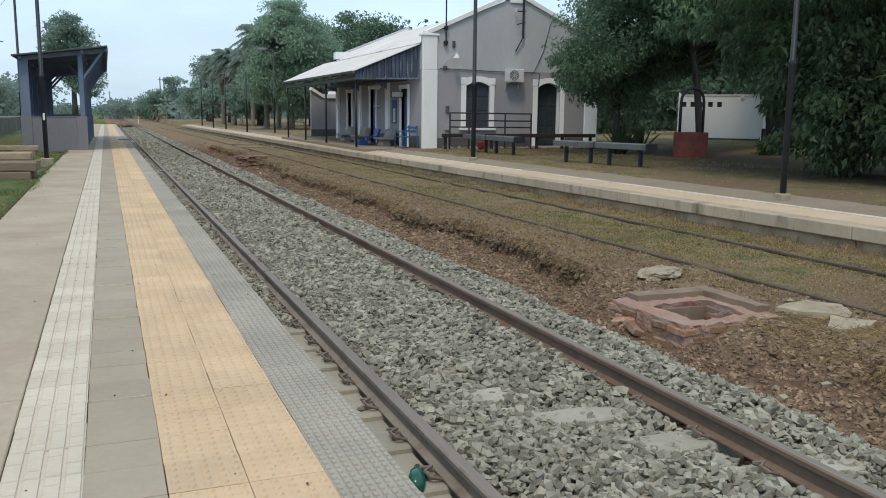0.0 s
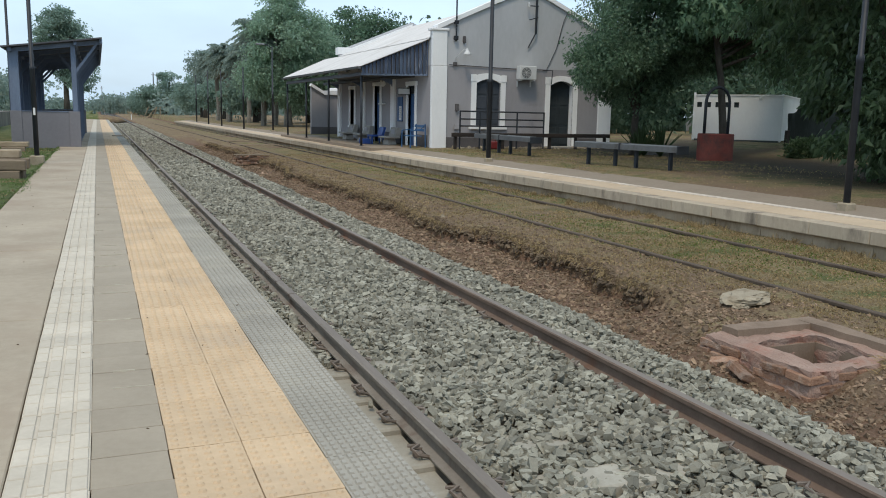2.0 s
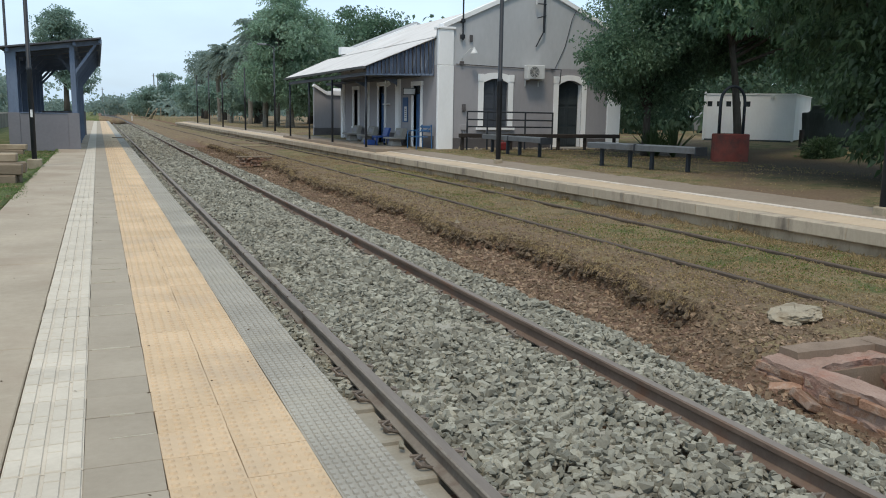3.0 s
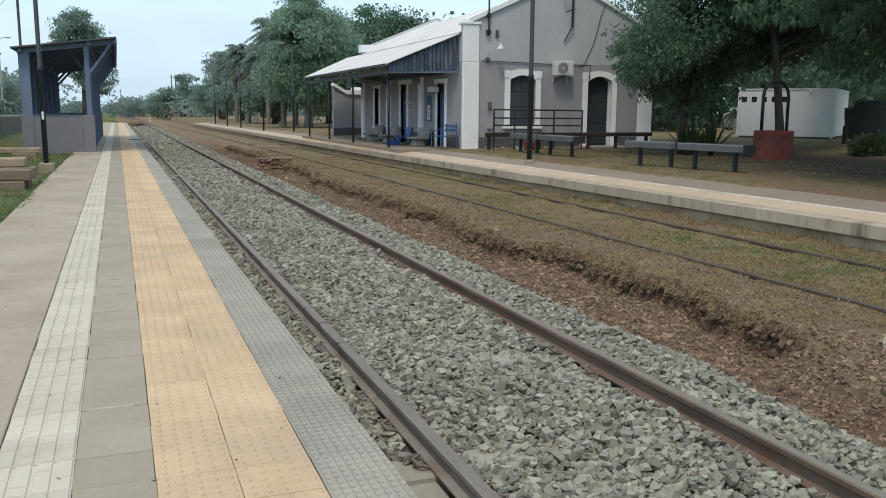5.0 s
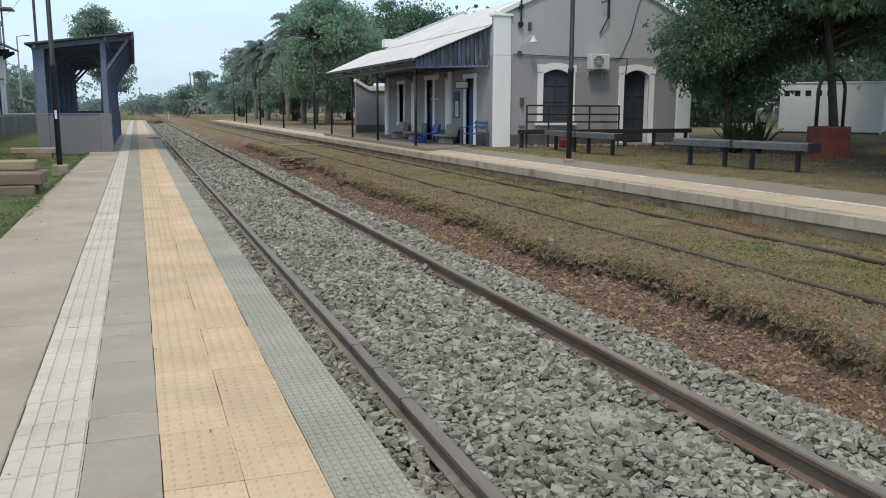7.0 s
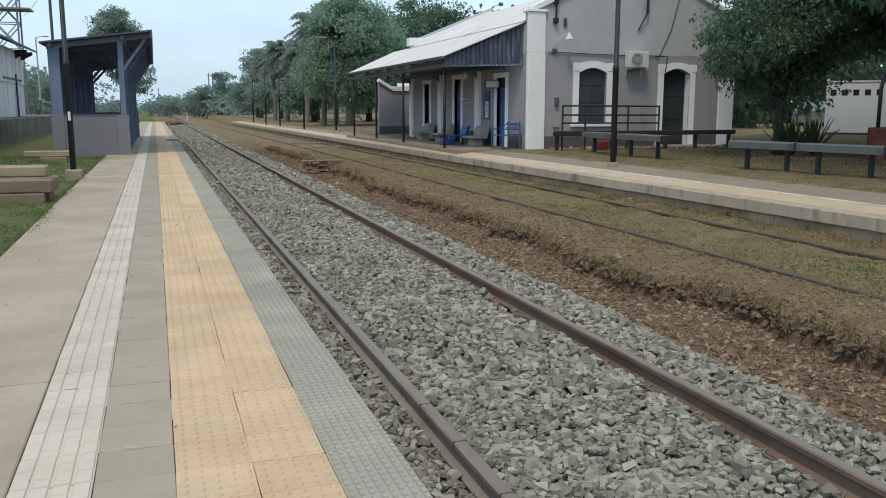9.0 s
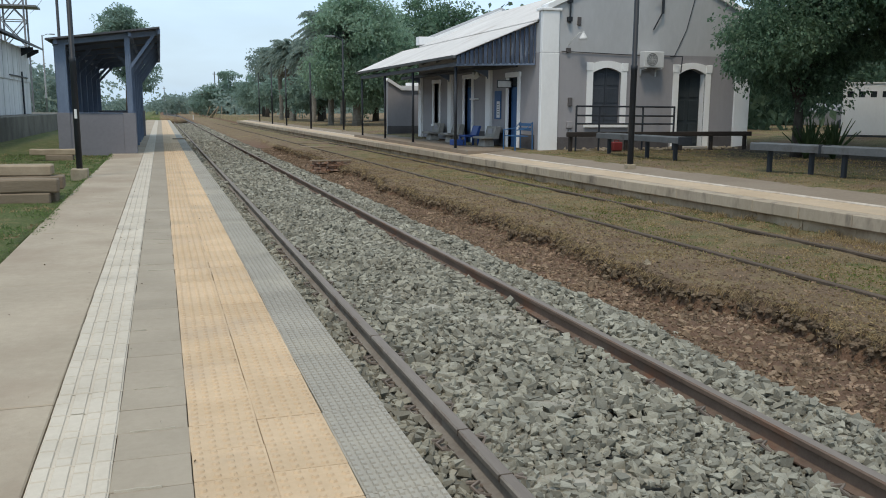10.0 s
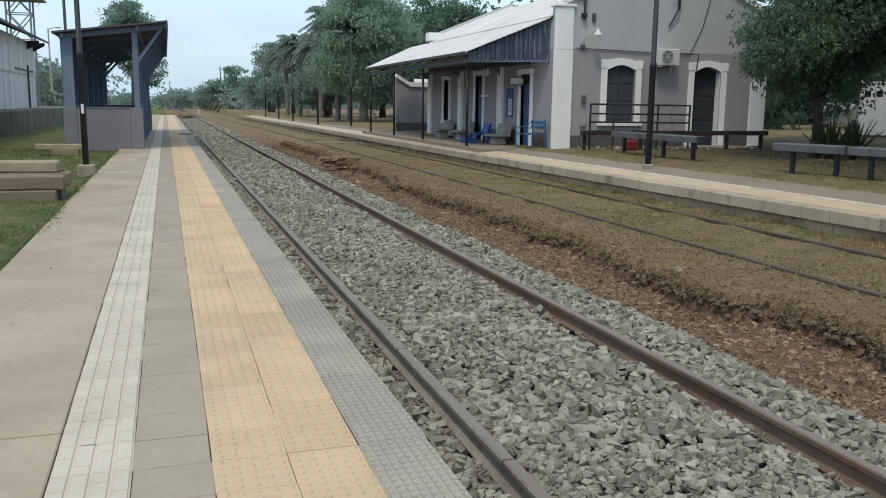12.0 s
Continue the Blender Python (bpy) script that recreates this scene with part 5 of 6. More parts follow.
for x in (-0.03, HL - 0.06):
    part("corner_post", boxed(x, x + 0.09, -0.04, -0.002, HZ0 - 0.05, HZ1 + (0.12 if x < 0 else 0.06), 0.008), WHITE_PAINT, hut)
part("base_rail", boxed(0.05, HL - 0.05, 0.03, 0.11, HZ0 - 0.1, HZ0 - 0.002, 0.006), FAN_DARK, hut)
for x in (0.2, 1.7, HL - 0.3):
    part("skid", boxed(x - 0.12, x + 0.12, 0.1, 0.5, 0.1, HZ0 - 0.01, 0.01), DOCK, hut)
for h4 in holes:
    part("window", boxed(h4[0][0], h4[1][0], 0.06, 0.09, 1.86, 2.07), DARK_DOOR, hut, "dark small window")
part("outside_lamp", boxed(2.55, 2.68, -0.07, -0.002, 2.16, 2.3, 0.02), PLASTIC, hut)
cover = empty("covered_cart", (21.6, 23.2, 0.3), "dark green tarpaulin drawn over a low cart", "cart", turn=-48.0)
bm = boxed(-0.2, 3.2, 0.0, 1.4, 0.12, 1.56)
bmesh.ops.bevel(bm, geom=bm.edges[:], offset=0.24, segments=3, affect="EDGES")
bmesh.ops.subdivide_edges(bm, edges=bm.edges[:], cuts=3, use_grid_fill=True)
for v in bm.verts:
    v.co += noise.noise_vector(v.co * 2.1) * 0.07
part("tarpaulin", bm, TARP, cover, smooth=True)
for x in (0.35, 2.8):
    part("wheel", tubed([(x, 0.05, 0.2), (x, 0.17, 0.2)], 0.26, 14), BLACK_METAL, cover)
    part("leg", boxed(x + 0.3, x + 0.36, 0.1, 0.16, -0.15, 0.42, 0.006), BLACK_METAL, cover)
tagged(part("wooden_post", boxed(20.6, 20.73, 22.45, 22.57, 0.1, 1.05, 0.012), BROWN_RAIL), "short dark wooden post beside the cart", "post")

# ---- pit with brick rim, broken slabs ----

pit = empty("inspection_pit", (0, 0, 0), "open square brick pit with a broken pinkish mortar rim", "pit")
PX0, PX1, QY0, QY1, PZ = 3.42, 4.5, 4.28, 5.36, -0.335
IX0, IX1, IY0, IY1 = 3.64, 4.26, 4.48, 5.06


for a in ((PX0, IX0, QY0, QY1 + 0.02, -0.7, PZ), (IX1, PX1, QY0, QY1, -0.7, PZ + 0.005), (IX0, IX1, QY0 + 0.01, IY0, -0.7, PZ - 0.004), (IX0, IX1, IY1, QY1, -0.7, PZ + 0.004)):
    part("rim", lumpy(lumpy(boxed(*a), 0.03, 7, 9.0, a[0]), 0.009, 1, 40.0, a[1]), MORTAR, pit)
part("lining", boxed(IX0 - 0.05, IX1 + 0.05, IY0 - 0.05, IY1 + 0.05, -1.15, -1.1), PIT_INNER, pit)
for a in ((IX0 - 0.05, IX0 + 0.006, IY0, IY1), (IX1 - 0.006, IX1 + 0.05, IY0, IY1), (IX0, IX1, IY0 - 0.05, IY0 + 0.006), (IX0, IX1, IY1 - 0.006, IY1 + 0.05)):
    part("lining", boxed(*a, -1.1, PZ - 0.05), PIT_INNER, pit)
part("ledge", lumpy(boxed(PX1 - 0.13, PX1 + 0.02, QY0 + 0.2, QY1 + 0.05, PZ, PZ + 0.065), 0.012, 4, 7.0, 3), PIT_INNER, pit)
part("ledge", lumpy(boxed(IX0 - 0.05, PX1 - 0.12, QY1 - 0.14, QY1 + 0.05, PZ, PZ + 0.06), 0.012, 4, 7.0, 5), PIT_INNER, pit)
rb = random.Random(3)
brick_me = bpy.data.meshes.new("brick")
bm = boxed(-0.11, 0.11, -0.055, 0.055, -0.03, 0.03, 0.006)
bm.to_mesh(brick_me)
bm.free()
brick_me.materials.append(BRICK)
for row in range(3):
    for k in range(5):
        for side in (0, 1):
            b = new("brick", brick_me)
            b.parent = pit
            if side == 0:
                b.matrix_basis = pose(PX0 + 0.045 + rb.uniform(-0.025, 0.015), QY0 + 0.1 + 0.235 * k + 0.1 * (row % 2), PZ - 0.06 - 0.075 * row, rb.uniform(-3, 3), rb.uniform(-3, 3), 90 + rb.uniform(-6, 6))
            else:
                b.matrix_basis = pose(PX0 + 0.1 + 0.235 * k + 0.1 * (row % 2), QY0 + 0.045 + rb.uniform(-0.015, 0.015), PZ - 0.06 - 0.075 * row, rb.uniform(-3, 3), rb.uniform(-3, 3), rb.uniform(-6, 6))
for k in range(2):
    b = new("brick", brick_me)
    b.parent = pit
    b.matrix_basis = pose(PX0 - 0.1 + rb.uniform(-0.04, 0.06), QY0 + 0.5 + rb.uniform(0, 0.6), PZ - 0.13 + rb.uniform(-0.05, 0.02), rb.uniform(-25, 25), rb.uniform(-25, 25), rb.uniform(0, 180))


def broken_slab(name, outline, z0, z1, label, lift=0.02):
    bm = prismed(outline, z0, z1, "z")
    bmesh.ops.triangulate(bm, faces=bm.faces[:])
    lumpy(bm, lift, 4, 7.0, outline[0][0])
    return tagged(part(name, bm, PALE_SLAB), label, "slab", "broken slabs")


broken_slab("broken_slab", [(4.62, 4.52), (4.85, 4.16), (5.0, 4.02), (5.14, 4.12), (5.32, 4.42), (5.16, 4.68), (4.88, 4.66)], -0.37, -0.31, "pale cracked concrete slab lying on dry earth")
broken_slab("broken_slab", [(4.86, 4.12), (4.56, 3.84), (4.62, 3.72), (4.9, 3.72), (5.12, 3.84), (5.0, 3.99)], -0.38, -0.315, "pale cracked concrete slab lying on dry earth")
for x, y, sx, sy, sz, text in ((4.62, 6.28, 0.3, 0.2, 0.075, "crumbling pale concrete chunk beside the pit"), (4.42, 6.12, 0.1, 0.07, 0.04, "small crumb of pale concrete beside the pit")):
    bm = bmesh.new()
    r = bmesh.ops.create_icosphere(bm, subdivisions=4, radius=1)
    for v in r["verts"]:
        d = noise.noise_vector(v.co * 1.7 + Vector((x, y, 0))) * 0.35 + noise.noise_vector(v.co * 5.0) * 0.16
        v.co = Vector(((v.co.x + d.x) * sx, (v.co.y + d.y) * sy, max(-0.6, min(0.75, v.co.z + d.z)) * sz))
    ob = part("concrete_chunk", bm, PALE_SLAB)
    ob.matrix_basis = pose(x, y, ground_z(x, y) + sz * 0.5, 0, 0, 20)
    tagged(ob, text, "rubble", "broken slabs")
for x, y, s in ((3.75, 3.06, 0.05), (3.42, 3.2, 0.05), (3.3, 3.0, 0.06), (4.2, 13.05, 0.06), (5.0, 4.75, 0.05), (7.83, 18.85, 0.07), (7.7, 18.95, 0.04), (4.3, 2.7, 0.05)):
    p = np.array([[x, y, ground_z(x, y) + s * 0.3]])
    tagged(mesh_part("loose_stone", rocks_mesh("loose_stone", p, np.array([s])), PALE_SLAB), "pale loose stone on the earth", "stone", "loose stones")
n = 150
x, y = rng.uniform(10.7, 16.6, n), 28.45 - np.abs(rng.normal(size=n)) * 0.45
z = np.array([ground_z(a, b) for a, b in zip(x, y)])
tagged(mesh_part("wall_foot_rubble", rocks_mesh("wall_foot_rubble", np.stack([x, y, z + 0.01], 1), rng.uniform(0.02, 0.1, n)), PALE_SLAB), "crumbled render and stones at the wall foot", "rubble", kind="stuff")
pile = empty("brick_pile", (3.85, 30.1, -0.5), "low heap of old bricks and boards in the cutting", "brick pile")
for row in range(4):
    for k in range(9):
        b = new("brick", brick_me)
        b.parent = pile
        b.matrix_basis = pose(-0.5 + 0.23 * (k % 5) + 0.08 * (row % 2), (0.0 if k < 5 else 0.16) + rb.uniform(-0.05, 0.05), 0.05 + 0.075 * row, rb.uniform(-8, 8), rb.uniform(-8, 8), rb.uniform(-35, 35))
part("board", boxed(-0.62, 0.62, -0.1, 0.1, 0.33, 0.36, 0.005), TIMBER, pile)
for x0, x1, y in ((4.9, 7.3, 42.6), (5.4, 7.2, 47.0)):
    tagged(part("timber_plank", boxed(x0, x1, y, y + 0.22, -0.4, -0.3, 0.01), TIMBER), "grey timber plank laid across the old track", "plank", "timber planks")
bottle = tubed([(0.29, 2.29, -0.415), (0.355, 2.44, -0.415), (0.37, 2.48, -0.415), (0.385, 2.53, -0.415)], [0.045, 0.045, 0.02, 0.017], 10)
tagged(part("plastic_bottle", bottle, GREEN_GLASS, smooth=True), "green plastic bottle lying between sleepers", "bottle")

# ---- platform shelter ----

shelter = empty("platform_shelter", (0, 0, 0), "slate blue timber waiting shelter with a lean-to roof", "shelter")
SX0, SX1, SY0, SY1 = -3.86, -1.67, 32.4, 49.4


def shelter_roof(x):
    return 3.3 + (x + 4.0) * 0.135


part("roof", prismed([(-4.02, shelter_roof(-4.02)), (-0.86, shelter_roof(-0.86)), (-0.86, shelter_roof(-0.86) + 0.05), (-4.02, shelter_roof(-4.02) + 0.05)], SY0 - 0.25, SY1 + 0.3, "y"), DARK_SHEET, shelter)
for x in (SX0 + 0.05, SX1 - 0.1, -0.95):
    part("purlin", boxed(x, x + 0.1, SY0 - 0.15, SY1 + 0.2, shelter_roof(x) - 0.14, shelter_roof(x) - 0.005, 0.008), SLATE, shelter)
ends = [(SX0, SX0 + 0.36), (SX1 - 0.36, SX1)]
for y in (SY0, SY1 - 0.22):
    part("end_wall", boxed(SX0 + 0.36, SX1 - 0.36, y + 0.02, y + 0.2, -0.15, 1.2, 0.006), SHELTER_WALL, shelter, "grey rendered low end wall")
    for a, b in ends:
        part("pier", boxed(a, b, y, y + 0.24, -0.15, 1.22, 0.008), SHELTER_WALL, shelter)
    part("wall_cap", boxed(SX0 + 0.36, SX1 - 0.36, y, y + 0.22, 1.2, 1.225, 0.004), SLATE, shelter)
for y in (SY0 + 0.05, 35.4, 38.3, 41.1, 43.9, 46.7, SY1 - 0.15):
    part("rear_post", boxed(SX0 + 0.04, SX0 + 0.22 if y > 33 else SX0 + 0.34, y, y + 0.14, 0.0 if y > 33 else 1.22, shelter_roof(SX0) - 0.1, 0.006), SLATE, shelter)
    part("front_post", boxed(SX1 - 0.22, SX1 - 0.06, y, y + 0.14, 0.0 if 33 < y < 48 else 1.22, shelter_roof(SX1) - 0.1, 0.006), SLATE, shelter)
    part("rafter", prismed([(SX0, shelter_roof(SX0) - 0.17), (-0.9, shelter_roof(-0.9) - 0.17), (-0.9, shelter_roof(-0.9) - 0.03), (SX0, shelter_roof(SX0) - 0.03)], y + 0.01, y + 0.13, "y"), SLATE, shelter)
    for sx, x0, z0, x1, z1 in ((1, SX1 - 0.08, 2.5, -1.02, 3.5), (-1, SX0 + 0.2, 2.55, SX0 + 0.85, 3.25), (1, SX1 - 0.2, 2.6, SX1 - 0.75, 3.3))[: 1 if y < 33 else 3]:
        part("brace", prismed([(x0, z0), (x1, z1), (x1, z1 + 0.15), (x0, z0 + 0.15)], y + 0.02, y + 0.12, "y"), SLATE, shelter)
y = SY0 + 0.26
while y < SY1 - 0.25:
    part("rear_board", boxed(SX0, SX0 + 0.035, y, y + 0.285, 0.0, shelter_roof(SX0) - 0.06, 0.004), SLATE, shelter)
    y += 0.29
part("fascia", boxed(-0.9, -0.865, SY0 - 0.2, SY1 + 0.25, shelter_roof(-0.88) - 0.17, shelter_roof(-0.88) - 0.004, 0.004), SLATE, shelter)
part("front_wall", boxed(SX1 - 0.2, SX1 - 0.02, SY0 + 0.25, SY0 + 1.6, -0.05, 1.2, 0.006), SHELTER_WALL, shelter)
part("bench_plank", boxed(SX0 + 0.1, SX0 + 0.55, SY0 + 0.5, SY1 - 0.5, 0.42, 0.48, 0.008), SLATE, shelter)

# ---- sleeper stack and timber left of the platform ----

for i, (x0, x1, y0, y1, z0, z1, turn, material, text) in enumerate((
        (-5.4, -2.62, 18.9, 19.25, -0.08, 0.1, 1.5, TIMBER, "weathered timber sleeper at the bottom of a stack"),
        (-5.2, -2.55, 19.28, 19.62, -0.08, 0.11, -1.0, TIMBER, "weathered timber sleeper at the bottom of a stack"),
        (-5.3, -2.5, 18.95, 19.3, 0.105, 0.31, -0.8, TIMBER, "weathered timber sleeper lying on a stack"),
        (-5.3, -2.46, 19.34, 19.72, 0.115, 0.325, 0.9, TIMBER, "weathered timber sleeper lying on a stack"),
        (-5.5, -2.62, 19.4, 19.75, 0.33, 0.5, -0.5, PALE_TIMBER, "pale timber sleeper on top of the stack"),
        (-4.4, -3.2, 30.3, 30.65, 0.08, 0.24, -3.0, PALE_TIMBER, "pale timber beam lying on the grass"),
        (-4.0, -3.3, 30.2, 30.75, -0.08, 0.078, 2.0, TIMBER, "short timber block under a beam"))):
    cx, cy = (x0 + x1) / 2, (y0 + y1) / 2
    s = part("timber_sleeper", lumpy(boxed(x0 - cx, x1 - cx, y0 - cy, y1 - cy, z0, z1, 0.02), 0.018, 5, 3.5, i * 3.7), material)
    s.matrix_basis = pose(cx, cy, 0, 0, 0, turn)
    tagged(s, text, "timber sleeper", "stacked sleepers")

# ---- warehouse and tower beyond the shelter ----

store = empty("warehouse", (0, 0, 0), "old whitewashed sheet metal warehouse on a concrete dock", "warehouse")
part("dock", boxed(-40, -7.4, 22, 78, -0.4, 0.93, 0.03), DOCK, store, "stained concrete loading dock")
for k in range(48):
    y0 = 25.6 + 0.8 * k
    part("side_sheet", boxed(-8.66 - 0.025 * (k % 2), -8.62 - 0.025 * (k % 2), y0, y0 + 0.83, 0.935, 2.9, 0.004), CORRUGATED, store)
    part("side_sheet", boxed(-8.6 - 0.025 * (k % 2), -8.56 - 0.025 * (k % 2), y0, y0 + 0.83, 2.85, 4.8, 0.004), CORRUGATED, store)
part("end_wall", prismed([(-24, 0.935), (-8.7, 0.935), (-8.7, 4.8), (-16, 8.0), (-24, 4.8)], 63.8, 63.98, "y"), CORRUGATED, store)
part("door_track", boxed(-8.56, -8.5, 56.0, 62.5, 3.05, 3.12, 0.008), BLACK_METAL, store)
part("corner_post", boxed(-8.59, -8.5, 60.4, 60.55, 0.935, 3.4, 0.01), BLACK_METAL, store)
part("roof", prismed([(-7.8, 4.86), (-16, 8.3), (-24.8, 4.86), (-24.8, 4.96), (-16, 8.42), (-7.8, 4.98)], 24, 64.6, "y"), DARK_SHEET, store)
for k in range(2):
    part("eave_bracket", prismed([(-8.56, 4.3), (-7.9, 4.66), (-7.9, 4.84), (-8.56, 4.8)], 63.2 - 2.4 * k, 63.3 - 2.4 * k, "y"), BLACK_METAL, store)

tower = empty("lattice_tower", (-11.5, 80.0, 0.0), "tall steel lattice tower behind the warehouse", "tower")
W = 0.85
for a in (-W, W):
    for b in (-W, W):
        part("leg", tubed([(a, b, 0), (a, b, 12)], 0.09, 4), STEEL, tower)
for k in range(6):
    z = 2.0 * k
    for b in (-W, W):
        part("brace", tubed([(-W, b, z), (W, b, z + 2)], 0.05, 4), STEEL, tower)
        part("brace", tubed([(W, b, z), (-W, b, z + 2)], 0.05, 4), STEEL, tower)
        part("tie", tubed([(-W, b, z + 2), (W, b, z + 2)], 0.05, 4), STEEL, tower)
part("platform", boxed(-1.6, 1.8, -1.2, 1.2, 9.0, 9.12), STEEL, tower)
can = empty("jerry_can", (11.75, 27.0, 0.2), "small red plastic can under the barrier", "can")
part("body", boxed(-0.16, 0.16, -0.1, 0.1, 0.0, 0.26, 0.03), RED_PLASTIC, can)
part("handle", tubed([(-0.08, 0, 0.25), (-0.06, 0, 0.31), (0.06, 0, 0.31), (0.08, 0, 0.25)], 0.014, 6), RED_PLASTIC, can)
for dz, dx in ((9.0, -1.2), (8.6, 1.2), (9.4, 0.0)):
    pts = [(-11.5 + dx + 7.0 * f, 80 - 38 * f, dz + (8.9 - dz) * f - 4 * 0.5 * f * (1 - f)) for f in np.linspace(0, 1, 9)]
    tagged(part("overhead_wire", tubed(pts, 0.012, 4), BLACK_METAL), "thin overhead wire from the tower", "wire", "overhead wires")

# ---- trees near the station ----

tree("spreading_tree", (15.1, 23.4, 0.15), 1.7, 0.13,
     [(-1.5, -0.6, 2.95, 1.35, 1.2, 0.8), (-0.5, -0.4, 3.8, 1.8, 1.7, 1.2), (1.1, 0.2, 3.4, 1.9, 1.7, 1.05), (2.5, 0.35, 3.8, 2.0, 1.9, 1.4), (0.9, 0.25, 5.0, 2.5, 2.1, 1.6), (0.5, 0.2, 1.9, 0.85, 0.8, 0.8), (-0.1, 0.4, 2.7, 1.7, 1.5, 0.9)],
     84000, 0.096, LEAF_STATION, "dense dark green tree beside the station gable", "station trees", clumps=520, spread=0.27, limbs=10, seed=2)
tree("shade_tree", (17.05, 21.3, 0.12), 3.6, 0.12,
     [(-0.5, 0.3, 5.9, 2.6, 2.8, 1.8), (-1.2, -0.9, 4.9, 1.7, 1.5, 1.1), (2.2, -1.2, 5.4, 3.0, 3.0, 1.6), (4.5, 1.0, 6.0, 3.4, 3.4, 2.2), (1.0, 3.5, 6.8, 3.6, 3.4, 2.2), (5.0, -3.0, 5.0, 2.6, 2.8, 1.7), (8.0, 2.0, 5.9, 3.4, 3.6, 2.4), (2.6, 0.8, 3.9, 2.2, 2.0, 1.3), (5.2, 2.0, 4.1, 2.6, 2.4, 1.4), (0.9, 1.0, 4.0, 1.4, 1.4, 0.9), (8.0, 3.0, 4.0, 2.8, 2.6, 1.6)],
     64000, 0.18, LEAF_DARK, "tall shade tree rising behind the red well", "station trees", lean=(-0.45, 0.2), clumps=430, spread=0.42, limbs=10, seed=3)
# the last three blobs are unseen canopy, added overhead to shade the ground
tree("broadleaf_tree", (14.3, 12.9, 0.12), 2.4, 0.15,
     [(-1.6, -1.3, 1.2, 1.1, 1.1, 0.95), (-0.7, -2.9, 1.4, 1.3, 1.3, 1.1), (0.2, -0.5, 1.4, 1.9, 1.7, 1.25), (-0.3, 0.0, 2.5, 2.1, 2.1, 1.4), (-0.6, 0.6, 4.4, 2.9, 3.0, 1.7), (0.6, 3.2, 2.9, 1.0, 1.2, 0.7), (0.4, 3.6, 4.6, 2.0, 2.2, 1.4), (2.2, -1.0, 3.4, 2.4, 2.4, 2.0), (1.0, -0.5, 1.3, 1.4, 1.4, 1.1), (-2.4, -2.2, 5.9, 2.8, 2.8, 1.1), (-2.0, 3.0, 6.4, 2.6, 3.0, 1.1), (-1.6, -6.0, 5.6, 2.8, 2.8, 1.1)],
     66000, 0.145, LEAF_NEAR, "leafy tree with broad hanging leaves by the platform lamp", "station trees", clumps=520, spread=0.31, limbs=12, seed=4, droop=0.5)
p, d = crown_points([(12.9, 9.6, 2.3, 0.5, 0.5, 0.7)], 500, 25, 0.2)
tagged(mesh_part("bamboo_clump", leaves_mesh("bamboo_clump", p, d + rng.normal(size=d.shape) * 0.5, rng.uniform(0.2, 0.45, 500), rng.uniform(0.015, 0.035, 500)), YELLOW_GRASS), "yellow green bamboo leaves beside the tree", "bamboo")
for x, y, r in ((20.2, 17.6, 0.7), (22.6, 18.6, 0.9), (18.4, 19.4, 0.45), (26.0, 24.5, 1.0)):
    p, d = crown_points([(x, y, 0.5, r, r, 0.35)], 2200, 60, 0.12)
    tagged(mesh_part("low_shrub", leaves_mesh("low_shrub", p, d + rng.normal(size=d.shape) * 0.6 + np.array([0, 0, 0.4]), rng.uniform(0.08, 0.2, 2200), rng.uniform(0.03, 0.08, 2200)), LEAF_NEAR), "low green shrub on bare soil", "shrub", "low shrubs")


def agave(x, y, size, label):
    """A rosette of long pointed leaves with a spine along the middle."""
    plant = empty("agave", (x, y, 0.15), label, "plant", "agaves")
    rnd = random.Random(int(x * 10))
    for k in range(34):
        bm = bmesh.new()
        a, tilt = rnd.uniform(0, 2 * math.pi), rnd.uniform(0.08, 0.85)
        L, w = size * rnd.uniform(0.75, 1.1), size * 0.045
        out, side = Vector((math.cos(a), math.sin(a), 0)), Vector((-math.sin(a), math.cos(a), 0))
        rows = []
        for i in range(5):
            f = i / 4
            p = out * (L * math.sin(tilt) * f) + Vector((0, 0, L * math.cos(tilt) * f - 0.12 * f * f))
            ww = w * (1 - f ** 2) + 0.003
            rows.append([bm.verts.new(p + side * ww + Vector((0, 0, 0.03))), bm.verts.new(p), bm.verts.new(p - side * ww + Vector((0, 0, 0.03)))])
        for r0, r1 in zip(rows, rows[1:]):
            bm.faces.new((r0[0], r0[1], r1[1], r1[0]))
            bm.faces.new((r0[1], r0[2], r1[2], r1[1]))
        part("leaf", bm, LEAF_AGAVE, plant)
    return plant


agave(14.75, 22.6, 1.05, "spiky agave rosette under the dark tree")
agave(15.5, 22.5, 1.15, "spiky agave rosette under the dark tree")
agave(15.15, 22.9, 1.1, "spiky agave rosette under the dark tree")

# ---- trees and palms beyond the station ----

